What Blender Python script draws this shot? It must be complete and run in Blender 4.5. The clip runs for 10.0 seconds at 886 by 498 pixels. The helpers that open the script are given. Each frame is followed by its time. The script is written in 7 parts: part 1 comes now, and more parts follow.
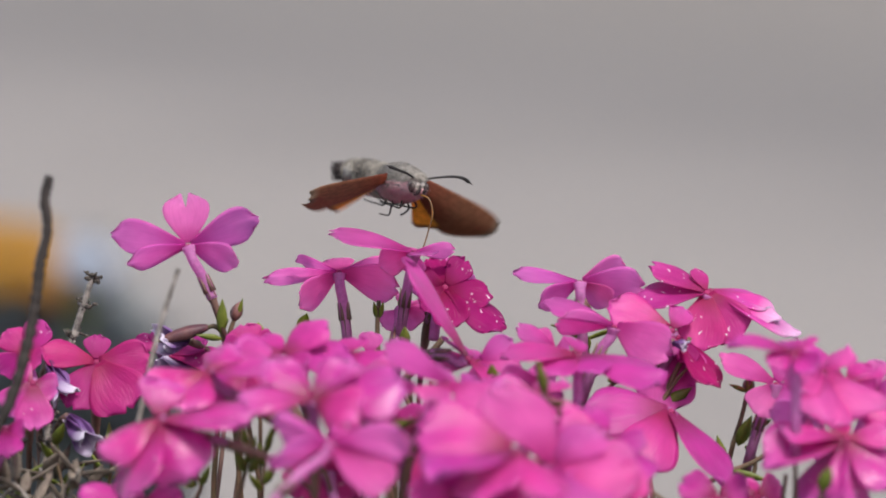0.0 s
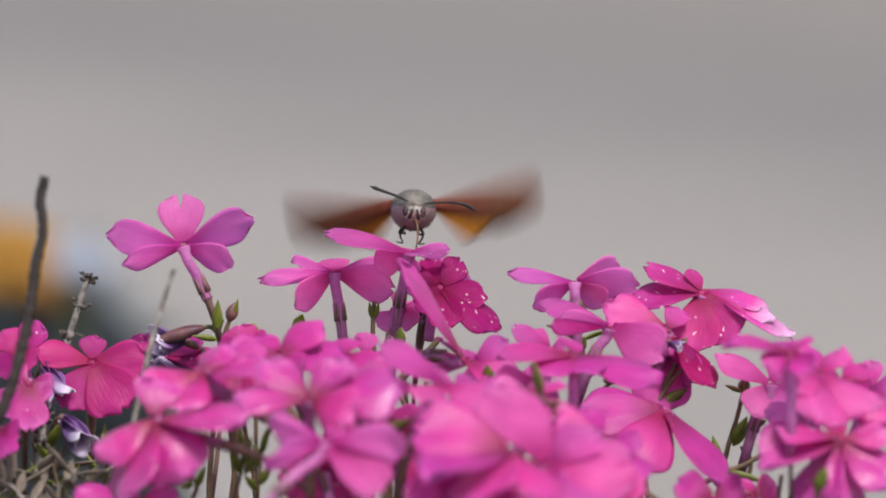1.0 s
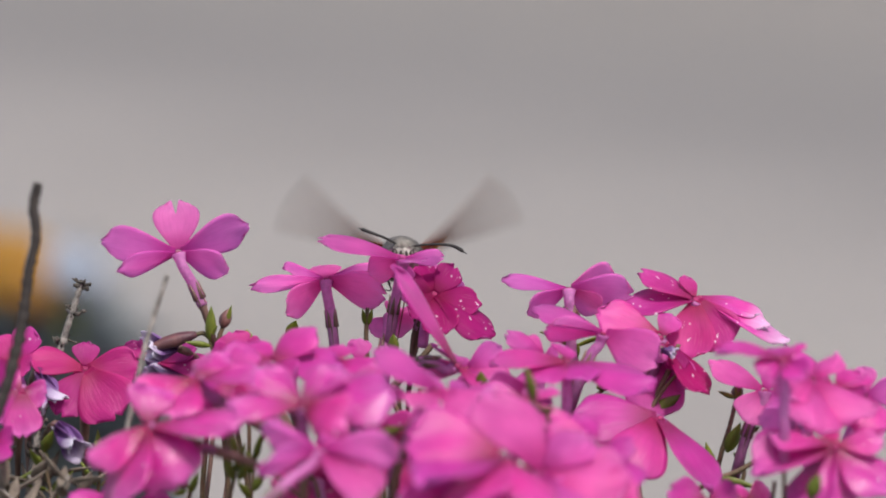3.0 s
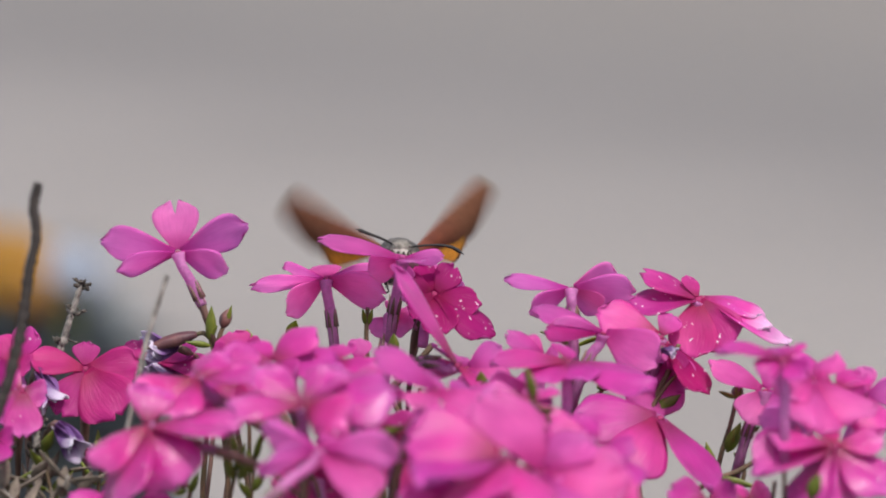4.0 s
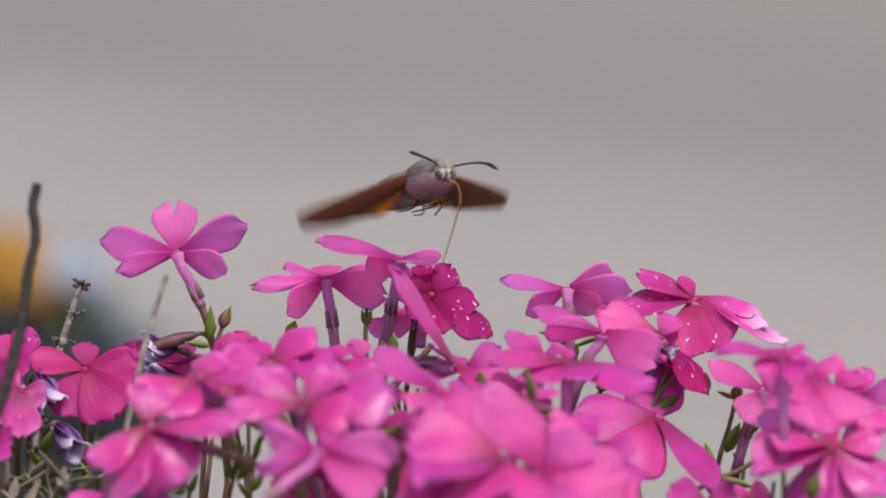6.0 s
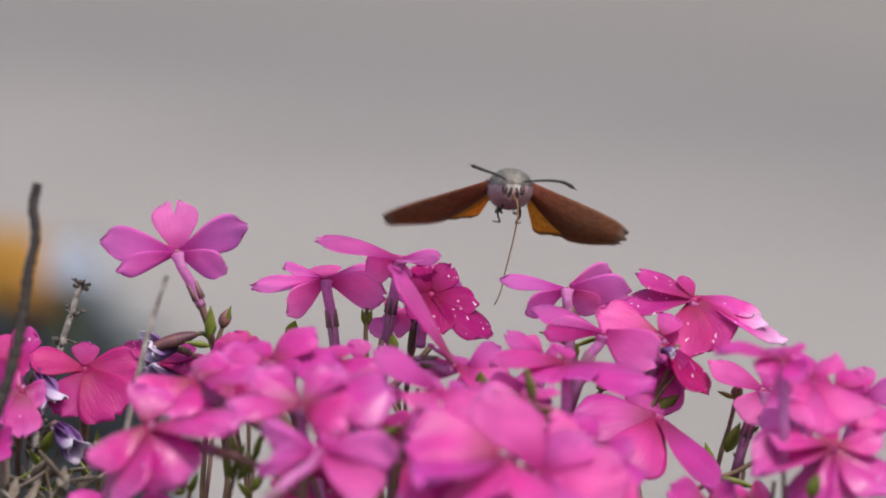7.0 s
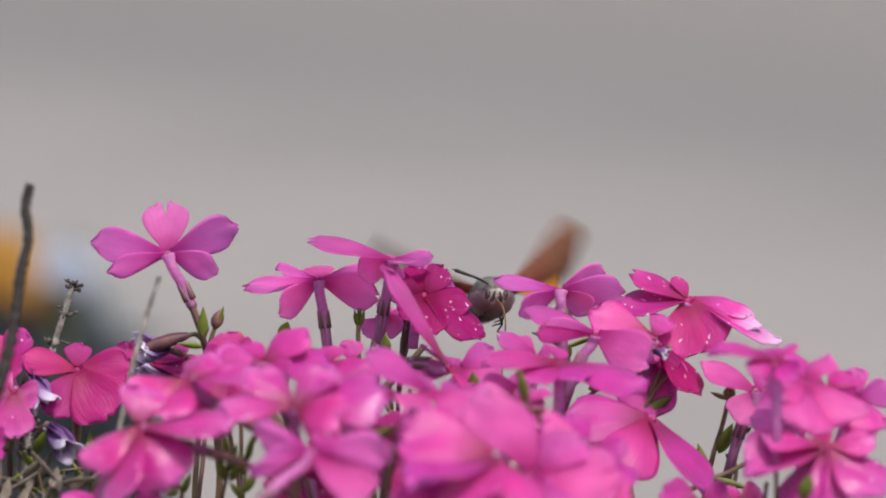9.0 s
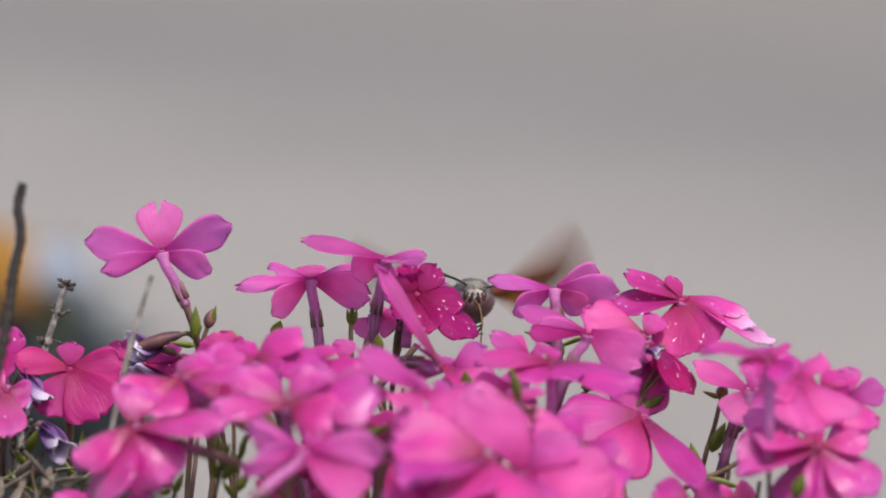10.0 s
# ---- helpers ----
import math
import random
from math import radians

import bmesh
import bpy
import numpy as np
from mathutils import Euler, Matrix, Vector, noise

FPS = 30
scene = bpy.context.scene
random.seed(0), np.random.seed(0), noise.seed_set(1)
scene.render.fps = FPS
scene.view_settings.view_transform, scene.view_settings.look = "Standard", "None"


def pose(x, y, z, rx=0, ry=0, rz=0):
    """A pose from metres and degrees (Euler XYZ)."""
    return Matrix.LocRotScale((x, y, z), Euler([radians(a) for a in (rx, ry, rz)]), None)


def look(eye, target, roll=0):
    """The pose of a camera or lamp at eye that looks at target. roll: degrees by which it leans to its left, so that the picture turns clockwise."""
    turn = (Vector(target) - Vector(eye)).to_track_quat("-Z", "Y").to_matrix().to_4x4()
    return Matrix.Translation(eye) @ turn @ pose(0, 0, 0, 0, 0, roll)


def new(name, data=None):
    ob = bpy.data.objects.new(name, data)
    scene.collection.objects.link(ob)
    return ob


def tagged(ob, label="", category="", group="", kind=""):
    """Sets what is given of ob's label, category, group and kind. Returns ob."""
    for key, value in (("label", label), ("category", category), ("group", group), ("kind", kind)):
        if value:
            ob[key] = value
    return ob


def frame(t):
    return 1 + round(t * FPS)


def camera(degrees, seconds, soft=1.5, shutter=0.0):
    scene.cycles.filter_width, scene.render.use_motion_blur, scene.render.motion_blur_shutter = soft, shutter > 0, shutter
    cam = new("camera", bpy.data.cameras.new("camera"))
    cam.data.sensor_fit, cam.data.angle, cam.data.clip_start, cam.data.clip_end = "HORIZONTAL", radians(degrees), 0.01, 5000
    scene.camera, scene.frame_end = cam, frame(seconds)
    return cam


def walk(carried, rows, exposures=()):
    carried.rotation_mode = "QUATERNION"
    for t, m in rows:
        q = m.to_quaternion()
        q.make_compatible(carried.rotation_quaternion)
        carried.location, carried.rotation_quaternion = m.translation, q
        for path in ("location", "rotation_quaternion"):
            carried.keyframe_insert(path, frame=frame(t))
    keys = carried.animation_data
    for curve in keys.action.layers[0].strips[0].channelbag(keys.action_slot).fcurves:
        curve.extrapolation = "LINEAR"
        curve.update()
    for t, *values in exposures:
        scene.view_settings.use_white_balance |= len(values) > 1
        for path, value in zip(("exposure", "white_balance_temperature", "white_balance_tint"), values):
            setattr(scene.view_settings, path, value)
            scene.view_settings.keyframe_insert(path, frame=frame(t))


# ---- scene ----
# A moth hovers over a cushion of creeping phlox; a long lens looks slightly down over the flowers.
# The origin lies among the flowers in focus, y runs away from the lens.
MM = 0.001
EYE = Vector((0.0, -1.00247, 0.12309))
GROUND_Z = -0.327
SOIL_Z = -0.118

cam = camera(8.0, 10.0, soft=1.8, shutter=0.5)
cam.data.dof.use_dof = True
cam.data.dof.focus_distance = 1.021
cam.data.dof.aperture_fstop = 15.5
cam.data.dof.aperture_blades = 7

walk(cam, [
    (0.0, look(EYE, (0.00000, 0.00000, 0.00000))),
    (0.5, look(EYE, (0.00032, 0.00000, 0.00000))),
    (1.0, look(EYE, (0.00072, 0.00001, 0.00009))),
    (1.5, look(EYE, (0.00126, 0.00008, 0.00063))),
    (2.0, look(EYE, (0.00167, 0.00013, 0.00103))),
    (2.5, look(EYE, (0.00180, 0.00014, 0.00112))),
    (4.0, look(EYE, (0.00176, 0.00013, 0.00109))),
    (4.5, look(EYE, (0.00180, 0.00014, 0.00112))),
    (5.0, look(EYE, (0.00186, 0.00014, 0.00112))),
    (5.5, look(EYE, (0.00189, 0.00014, 0.00114))),
    (7.0, look(EYE, (0.00186, 0.00014, 0.00112))),
    (7.5, look(EYE, (0.00183, 0.00014, 0.00112))),
    (8.0, look(EYE, (0.00216, 0.00015, 0.00125))),
    (8.5, look(EYE, (0.00264, 0.00017, 0.00136))),
    (9.0, look(EYE, (0.00306, 0.00015, 0.00125))),
    (9.5, look(EYE, (0.00349, 0.00014, 0.00116))),
    (10.0, look(EYE, (0.00423, 0.00014, 0.00112))),
])

# ---- light ----
SUN_ELEVATION, SUN_TURN = radians(60), radians(156)
world = bpy.data.worlds.new("sky")
scene.world = world
world.use_nodes = True
sky = world.node_tree.nodes.new("ShaderNodeTexSky")
sky.sky_type, sky.sun_disc = "NISHITA", False
sky.sun_elevation, sky.sun_rotation = SUN_ELEVATION, SUN_TURN
sky.air_density, sky.dust_density = 1.0, 4.0
world.node_tree.links.new(sky.outputs[0], world.node_tree.nodes["Background"].inputs[0])
world.node_tree.nodes["Background"].inputs[1].default_value = 0.15

sun = new("sun", bpy.data.lights.new("sun", "SUN"))
sun.data.energy, sun.data.angle, sun.data.color = 3.0, radians(5), (1.0, 0.955, 0.92)
toward_sun = Vector((math.sin(SUN_TURN) * math.cos(SUN_ELEVATION), math.cos(SUN_TURN) * math.cos(SUN_ELEVATION), math.sin(SUN_ELEVATION)))
sun.matrix_world = look(toward_sun * 5, (0, 0, 0))
scene.view_settings.exposure = 0.36


# ---- materials ----
def material(name, rough=0.6):
    m = bpy.data.materials.new(name)
    m.use_nodes = True
    n = m.node_tree.nodes
    b = n["Principled BSDF"]
    b.inputs["Roughness"].default_value = rough
    return m, n, m.node_tree.links, b


def ramp(n, links, source, stops):
    r = n.new("ShaderNodeValToRGB")
    e = r.color_ramp.elements
    while len(e) < len(stops):
        e.new(0.5)
    for k, (p, c) in zip(e, stops):
        k.position, k.color = p, (*c, 1)
    links.new(source, r.inputs[0])
    return r


def noise_node(n, links, coord, scale, detail=4, rough=0.6, stretch=None):
    t = n.new("ShaderNodeTexNoise")
    t.inputs["Scale"].default_value, t.inputs["Detail"].default_value, t.inputs["Roughness"].default_value = scale, detail, rough
    if stretch:
        mp = n.new("ShaderNodeMapping")
        mp.inputs["Scale"].default_value = stretch
        links.new(coord, mp.inputs[0])
        coord = mp.outputs[0]
    links.new(coord, t.inputs["Vector"])
    return t


def mix(n, links, fac, a, b, blend="MIX"):
    x = n.new("ShaderNodeMix")
    x.data_type, x.blend_type = "RGBA", blend
    for sock, v in ((x.inputs[0], fac), (x.inputs[6], a), (x.inputs[7], b)):
        if isinstance(v, (int, float)):
            sock.default_value = v
        elif isinstance(v, tuple):
            sock.default_value = (*v, 1)
        else:
            links.new(v, sock)
    return x.outputs[2]


def plain(name, dark, light, scale, rough=0.6, bump=0.0, stretch=None, through_light=0.0):
    """A surface that wavers between two colours at two scales."""
    m, n, l, b = material(name, rough)
    co = n.new("ShaderNodeTexCoord").outputs["Object"]
    a = noise_node(n, l, co, scale, 5, 0.6, stretch)
    f = noise_node(n, l, co, scale * 6.0, 4, 0.7, stretch)
    r = ramp(n, l, a.outputs[0], [(0.3, dark), (0.7, light)])
    g = ramp(n, l, f.outputs[0], [(0.25, (0.72, 0.72, 0.72)), (0.75, (1.2, 1.2, 1.2))])
    col = mix(n, l, 0.8, r.outputs[0], g.outputs[0], "MULTIPLY")
    info = n.new("ShaderNodeObjectInfo")
    hv = n.new("ShaderNodeHueSaturation")
    mr = n.new("ShaderNodeMapRange")
    mr.inputs[3].default_value, mr.inputs[4].default_value = 0.85, 1.15
    l.new(info.outputs["Random"], mr.inputs[0])
    l.new(mr.outputs[0], hv.inputs["Value"])
    l.new(col, hv.inputs["Color"])
    col = hv.outputs[0]
    l.new(col, b.inputs["Base Color"])
    if bump:
        bp = n.new("ShaderNodeBump")
        bp.inputs["Strength"].default_value, bp.inputs["Distance"].default_value = bump, 0.0004
        l.new(f.outputs[0], bp.inputs["Height"])
        l.new(bp.outputs[0], b.inputs["Normal"])
    if through_light:
        tr = n.new("ShaderNodeBsdfTranslucent")
        ms = n.new("ShaderNodeMixShader")
        ms.inputs[0].default_value = through_light
        l.new(col, tr.inputs[0])
        l.new(b.outputs[0], ms.inputs[1])
        l.new(tr.outputs[0], ms.inputs[2])
        l.new(ms.outputs[0], n["Material Output"].inputs[0])
    return m


def petal_material(name, base, edge, heart, speck=0.0, clear=0.5, rim=0.0, rough=0.42, gloss=0.3):
    """Petal skin: veins along the petal, a deeper heart, painted highlight streaks, some white flecks and a bleached
    rim; lets light through.
    """
    m, n, l, b = material(name, rough)
    uv = n.new("ShaderNodeUVMap").outputs[0]
    co = n.new("ShaderNodeTexCoord").outputs["Object"]
    sep = n.new("ShaderNodeSeparateXYZ")
    l.new(uv, sep.inputs[0])
    along = ramp(n, l, sep.outputs[1], [(0.0, heart), (0.12, heart), (0.40, base), (0.60, base), (1.0, edge)])
    veins = noise_node(n, l, uv, 9.0, 3, 0.6, (2.6, 0.35, 1))
    vein_r = ramp(n, l, veins.outputs[0], [(0.32, (0.89, 0.83, 0.88)), (0.64, (1.04, 1.06, 1.04))])
    col = mix(n, l, 0.85, along.outputs[0], vein_r.outputs[0], "MULTIPLY")
    # Faint pale streaks towards the petal end, highlights put into the colour.
    glint_streak = noise_node(n, l, uv, 14.0, 2, 0.5, (2.2, 0.16, 1))
    reach = n.new("ShaderNodeMapRange")
    reach.inputs[1].default_value, reach.inputs[2].default_value, reach.inputs[3].default_value, reach.inputs[4].default_value = 0.15, 0.55, -0.05, 0.05
    l.new(sep.outputs[1], reach.inputs[0])
    lift = n.new("ShaderNodeMath")
    l.new(glint_streak.outputs[0], lift.inputs[0])
    l.new(reach.outputs[0], lift.inputs[1])
    pale = ramp(n, l, lift.outputs[0], [(0.66, (0, 0, 0)), (0.80, (0.10, 0.10, 0.10))])
    col = mix(n, l, pale.outputs[0], col, (0.86, 0.50, 0.72))
    blotch = noise_node(n, l, co, 190, 3, 0.5)
    blotch_r = ramp(n, l, blotch.outputs[0], [(0.3, (0.80, 0.66, 0.80)), (0.7, (1.10, 1.25, 1.10))])
    col = mix(n, l, 0.7, col, blotch_r.outputs[0], "MULTIPLY")
    info = n.new("ShaderNodeObjectInfo")
    hv = n.new("ShaderNodeHueSaturation")
    for lo, hi, sock in ((0.487, 0.512, "Hue"), (0.90, 1.12, "Value")):
        mr = n.new("ShaderNodeMapRange")
        mr.inputs[3].default_value, mr.inputs[4].default_value = lo, hi
        l.new(info.outputs["Random"], mr.inputs[0])
        l.new(mr.outputs[0], hv.inputs[sock])
    l.new(col, hv.inputs["Color"])
    col = hv.outputs[0]
    if speck:
        vo = n.new("ShaderNodeTexVoronoi")
        vo.inputs["Scale"].default_value = 700
        wv = noise_node(n, l, co, 700, 2, 0.5)
        warp = n.new("ShaderNodeVectorMath")
        warp.operation = "MULTIPLY_ADD"
        warp.inputs[1].default_value = (0.0022, 0.0022, 0.0022)
        l.new(wv.outputs["Color"], warp.inputs[0])
        l.new(co, warp.inputs[2])
        l.new(warp.outputs[0], vo.inputs["Vector"])
        big = noise_node(n, l, co, 900, 2, 0.5)
        add = n.new("ShaderNodeMath")
        add.operation = "MULTIPLY_ADD"
        l.new(big.outputs[0], add.inputs[0])
        add.inputs[1].default_value = 0.45
        l.new(vo.outputs["Distance"], add.inputs[2])
        dots = ramp(n, l, add.outputs[0], [(0.30 + speck * 0.1, (1, 1, 1)), (0.36 + speck * 0.1, (0, 0, 0))])
        zone = noise_node(n, l, co, 180, 1, 0.5)
        zr = ramp(n, l, zone.outputs[0], [(0.50, (0, 0, 0)), (0.58, (1, 1, 1))])
        f = mix(n, l, 1.0, dots.outputs[0], zr.outputs[0], "MULTIPLY")
        col = mix(n, l, f, col, (0.86, 0.76, 0.86))
    if rim:
        rn = noise_node(n, l, co, 420, 4, 0.7)
        ad = n.new("ShaderNodeMath")
        ad.operation = "MULTIPLY_ADD"
        l.new(rn.outputs[0], ad.inputs[0])
        ad.inputs[1].default_value = 0.35
        l.new(sep.outputs[1], ad.inputs[2])
        rr = ramp(n, l, ad.outputs[0], [(1.17 - rim * 0.1, (0, 0, 0)), (1.2 - rim * 0.1, (1, 1, 1))])
        col = mix(n, l, rr.outputs[0], col, (0.66, 0.56, 0.74))
    l.new(col, b.inputs["Base Color"])
    b.inputs["Specular IOR Level"].default_value = gloss
    b.inputs["Sheen Weight"].default_value = gloss * 0.3
    bp = n.new("ShaderNodeBump")
    bp.inputs["Strength"].default_value, bp.inputs["Distance"].default_value = 0.4, 0.0005
    l.new(veins.outputs[0], bp.inputs["Height"])
    l.new(bp.outputs[0], b.inputs["Normal"])
    tr = n.new("ShaderNodeBsdfTranslucent")
    thin = n.new("ShaderNodeGamma")
    thin.inputs[1].default_value = 0.55
    l.new(col, thin.inputs[0])
    l.new(thin.outputs[0], tr.inputs[0])
    ms = n.new("ShaderNodeMixShader")
    ms.inputs[0].default_value = clear
    l.new(b.outputs[0], ms.inputs[1])
    l.new(tr.outputs[0], ms.inputs[2])
    l.new(ms.outputs[0], n["Material Output"].inputs[0])
    return m


PINK_TOP = petal_material("petal_pink_upper", (0.55, 0.028, 0.29), (0.60, 0.065, 0.38), (0.32, 0.005, 0.10), clear=0.46, rough=0.38, gloss=0.42)
PINK_UNDER = petal_material("petal_pink_under", (0.76, 0.12, 0.54), (0.80, 0.18, 0.60), (0.56, 0.05, 0.34), clear=0.74)
FLECK_TOP = petal_material("petal_flecked_upper", (0.48, 0.020, 0.23), (0.55, 0.05, 0.32), (0.36, 0.008, 0.12), speck=0.6, clear=0.48, rim=0.2)
FLECK_UNDER = petal_material("petal_flecked_under", (0.70, 0.060, 0.38), (0.74, 0.10, 0.45), (0.50, 0.02, 0.23), speck=1.0, clear=0.74)
LILAC_TOP = petal_material("petal_lilac_upper", (0.76, 0.118, 0.49), (0.80, 0.18, 0.57), (0.56, 0.040, 0.30), clear=0.70)
LILAC_UNDER = petal_material("petal_lilac_under", (0.92, 0.31, 0.71), (0.93, 0.37, 0.75), (0.78, 0.15, 0.52), clear=0.84)
# Flecked crimson, darkened in colour for the shade under neighbouring petals.
SHADE_CRIMSON = petal_material("petal_shade_crimson", (0.33, 0.006, 0.125), (0.40, 0.016, 0.17), (0.24, 0.004, 0.06), speck=0.6, clear=0.5, gloss=0.12)
BLEACHED = petal_material("petal_bleached", (0.62, 0.05, 0.34), (0.80, 0.52, 0.76), (0.45, 0.012, 0.15), speck=0.5, clear=0.35, rim=0.9)
FADED = petal_material("petal_faded", (0.21, 0.10, 0.30), (0.74, 0.68, 0.82), (0.10, 0.03, 0.14), speck=0.6, clear=0.35, rim=1.2)
# Worn rim; the paler end colour also paints in sun glints.
GLINT_RIM_TOP = petal_material("petal_glint_rim_upper", (0.55, 0.024, 0.27), (0.70, 0.13, 0.47), (0.32, 0.005, 0.09), speck=0.1, clear=0.42, rim=0.3, rough=0.32, gloss=0.6)
WORN = petal_material("petal_worn", (0.43, 0.013, 0.18), (0.49, 0.026, 0.23), (0.36, 0.008, 0.11), clear=0.46, rim=0.55)
SKINS = {"pink": (PINK_TOP, PINK_UNDER), "fleck": (FLECK_TOP, FLECK_UNDER), "lilac": (LILAC_TOP, LILAC_UNDER), "deep": (SHADE_CRIMSON, FLECK_UNDER), "bleached": (BLEACHED, BLEACHED), "glint_rim": (GLINT_RIM_TOP, PINK_UNDER), "worn": (WORN, FLECK_UNDER)}
TUBE = plain("flower_tube", (0.62, 0.20, 0.52), (0.76, 0.34, 0.66), 300, 0.5, 0.2, through_light=0.6)
EYE_RING = plain("flower_heart", (0.16, 0.004, 0.05), (0.28, 0.010, 0.09), 500, 0.8)
CALYX = plain("calyx", (0.085, 0.042, 0.036), (0.19, 0.105, 0.08), 350, 0.6, 0.4, (1, 1, 0.2))
BUD = plain("bud", (0.05, 0.016, 0.03), (0.17, 0.075, 0.065), 260, 0.5, 0.4, (1, 1, 0.3))
STEM = plain("stem", (0.07, 0.06, 0.025), (0.15, 0.08, 0.05), 300, 0.6, 0.3)
LEAF = plain("phlox_leaf", (0.10, 0.13, 0.018), (0.25, 0.30, 0.045), 260, 0.45, 0.3, (1, 1, 0.3), through_light=0.35)
LEAF_LIGHT = plain("young_leaf", (0.28, 0.36, 0.02), (0.42, 0.50, 0.05), 260, 0.45, 0.2, through_light=0.6)
DRY = plain("dry_stem", (0.08, 0.07, 0.062), (0.40, 0.37, 0.33), 620, 0.8, 0.8)
HUSK = plain("husk", (0.02, 0.016, 0.014), (0.14, 0.12, 0.10), 900, 0.9, 0.8)
DARK_TWIG = plain("dark_twig", (0.012, 0.009, 0.008), (0.04, 0.031, 0.027), 300, 0.85, 0.6)
DRY_LEAF = plain("dry_leaf", (0.08, 0.062, 0.048), (0.23, 0.19, 0.15), 300, 0.8, 0.4, through_light=0.15)
SOIL = plain("soil", (0.02, 0.015, 0.01), (0.07, 0.05, 0.035), 60, 0.95, 1.0)


# ---- mesh helpers ----
def mesh(name, verts, faces, mats, index=None, uvs=None, smooth=True):
    me = bpy.data.meshes.new(name)
    me.from_pydata([tuple(v) for v in verts], [], faces)
    for m in mats:
        me.materials.append(m)
    if index:
        me.polygons.foreach_set("material_index", index)
    if smooth:
        me.polygons.foreach_set("use_smooth", [True] * len(faces))
    if uvs:
        layer = me.uv_layers.new(name="UVMap")
        flat = []
        for loop in me.loops:
            flat.extend(uvs[loop.vertex_index])
        layer.data.foreach_set("uv", flat)
    me.update()
    return me


def part(name, me, parent, label=""):
    ob = new(name, me)
    ob.parent = parent
    return tagged(ob, label) if label else ob


def bezier(points, n):
    """Points of a smooth curve through the given points, with tangents scaled to the uneven spans."""
    p = [Vector(q) for q in points]
    p = [p[0] * 2 - p[1]] + p + [p[-1] * 2 - p[-2]]
    gap = [max((b - a).length, 1e-6) for a, b in zip(p, p[1:])]
    way = [((p[i + 1] - p[i]) * (gap[i - 1] / gap[i]) + (p[i] - p[i - 1]) * (gap[i] / gap[i - 1])) / (gap[i - 1] + gap[i]) for i in range(1, len(p) - 1)]
    out = []
    spans = len(p) - 3
    for i in range(n + 1):
        f = min(i / n * spans, spans - 1e-9)
        k, t = int(f), f - int(f)
        g = gap[k + 1]
        out.append(p[k + 1] * (2 * t ** 3 - 3 * t * t + 1) + way[k] * (g * (t ** 3 - 2 * t * t + t)) + p[k + 2] * (3 * t * t - 2 * t ** 3) + way[k + 1] * (g * (t ** 3 - t * t)))
    return out


def rod_data(line, radii, sides=8, wobble=0.0, rng=None, ribs=0.0):
    """Verts and faces of a closed tube along a line."""
    verts, faces = [], []
    up = Vector((0.31, 0.77, 0.55))
    for i, p in enumerate(line):
        d = (line[min(i + 1, len(line) - 1)] - line[max(i - 1, 0)]).normalized()
        a = d.cross(up).normalized()
        b = d.cross(a)
        for s in range(sides):
            w = 2 * math.pi * s / sides
            r = radii[i] * (1 + ribs * math.cos(5 * w)) * (1 + (rng.uniform(-wobble, wobble) if rng else 0))
            verts.append(p + a * (r * math.cos(w)) + b * (r * math.sin(w)))
    for i in range(len(line) - 1):
        for s in range(sides):
            t = (s + 1) % sides
            faces.append((i * sides + s, i * sides + t, (i + 1) * sides + t, (i + 1) * sides + s))
    faces.append(tuple(range(sides))[::-1])
    faces.append(tuple(range((len(line) - 1) * sides, len(line) * sides)))
    return verts, faces


def rod(name, line, radii, mat, sides=8, wobble=0.0, rng=None, ribs=0.0):
    v, f = rod_data(line, radii, sides, wobble, rng, ribs)
    return mesh(name, v, f, [mat])


def join(pieces):
    verts, faces = [], []
    for v, f in pieces:
        o = len(verts)
        verts.extend(v)
        faces.extend(tuple(k + o for k in q) for q in f)
    return verts, faces


def ball_data(centre, rx, ry, rz, rings=8, sides=12, turn=None):
    verts, faces = [], []
    c = Vector(centre)
    for i in range(1, rings):
        a = math.pi * i / rings
        for s in range(sides):
            w = 2 * math.pi * s / sides
            q = Vector((rx * math.sin(a) * math.cos(w), ry * math.sin(a) * math.sin(w), rz * math.cos(a)))
            verts.append(c + (turn @ q if turn else q))
    top, bottom = Vector((0, 0, rz)), Vector((0, 0, -rz))
    verts += [c + (turn @ top if turn else top), c + (turn @ bottom if turn else bottom)]
    nt, nb = len(verts) - 2, len(verts) - 1
    for i in range(rings - 2):
        for s in range(sides):
            t = (s + 1) % sides
            faces.append((i * sides + s, (i + 1) * sides + s, (i + 1) * sides + t, i * sides + t))
    for s in range(sides):
        t = (s + 1) % sides
        faces.append((nt, s, t))
        faces.append((nb, (rings - 2) * sides + t, (rings - 2) * sides + s))
    return verts, faces


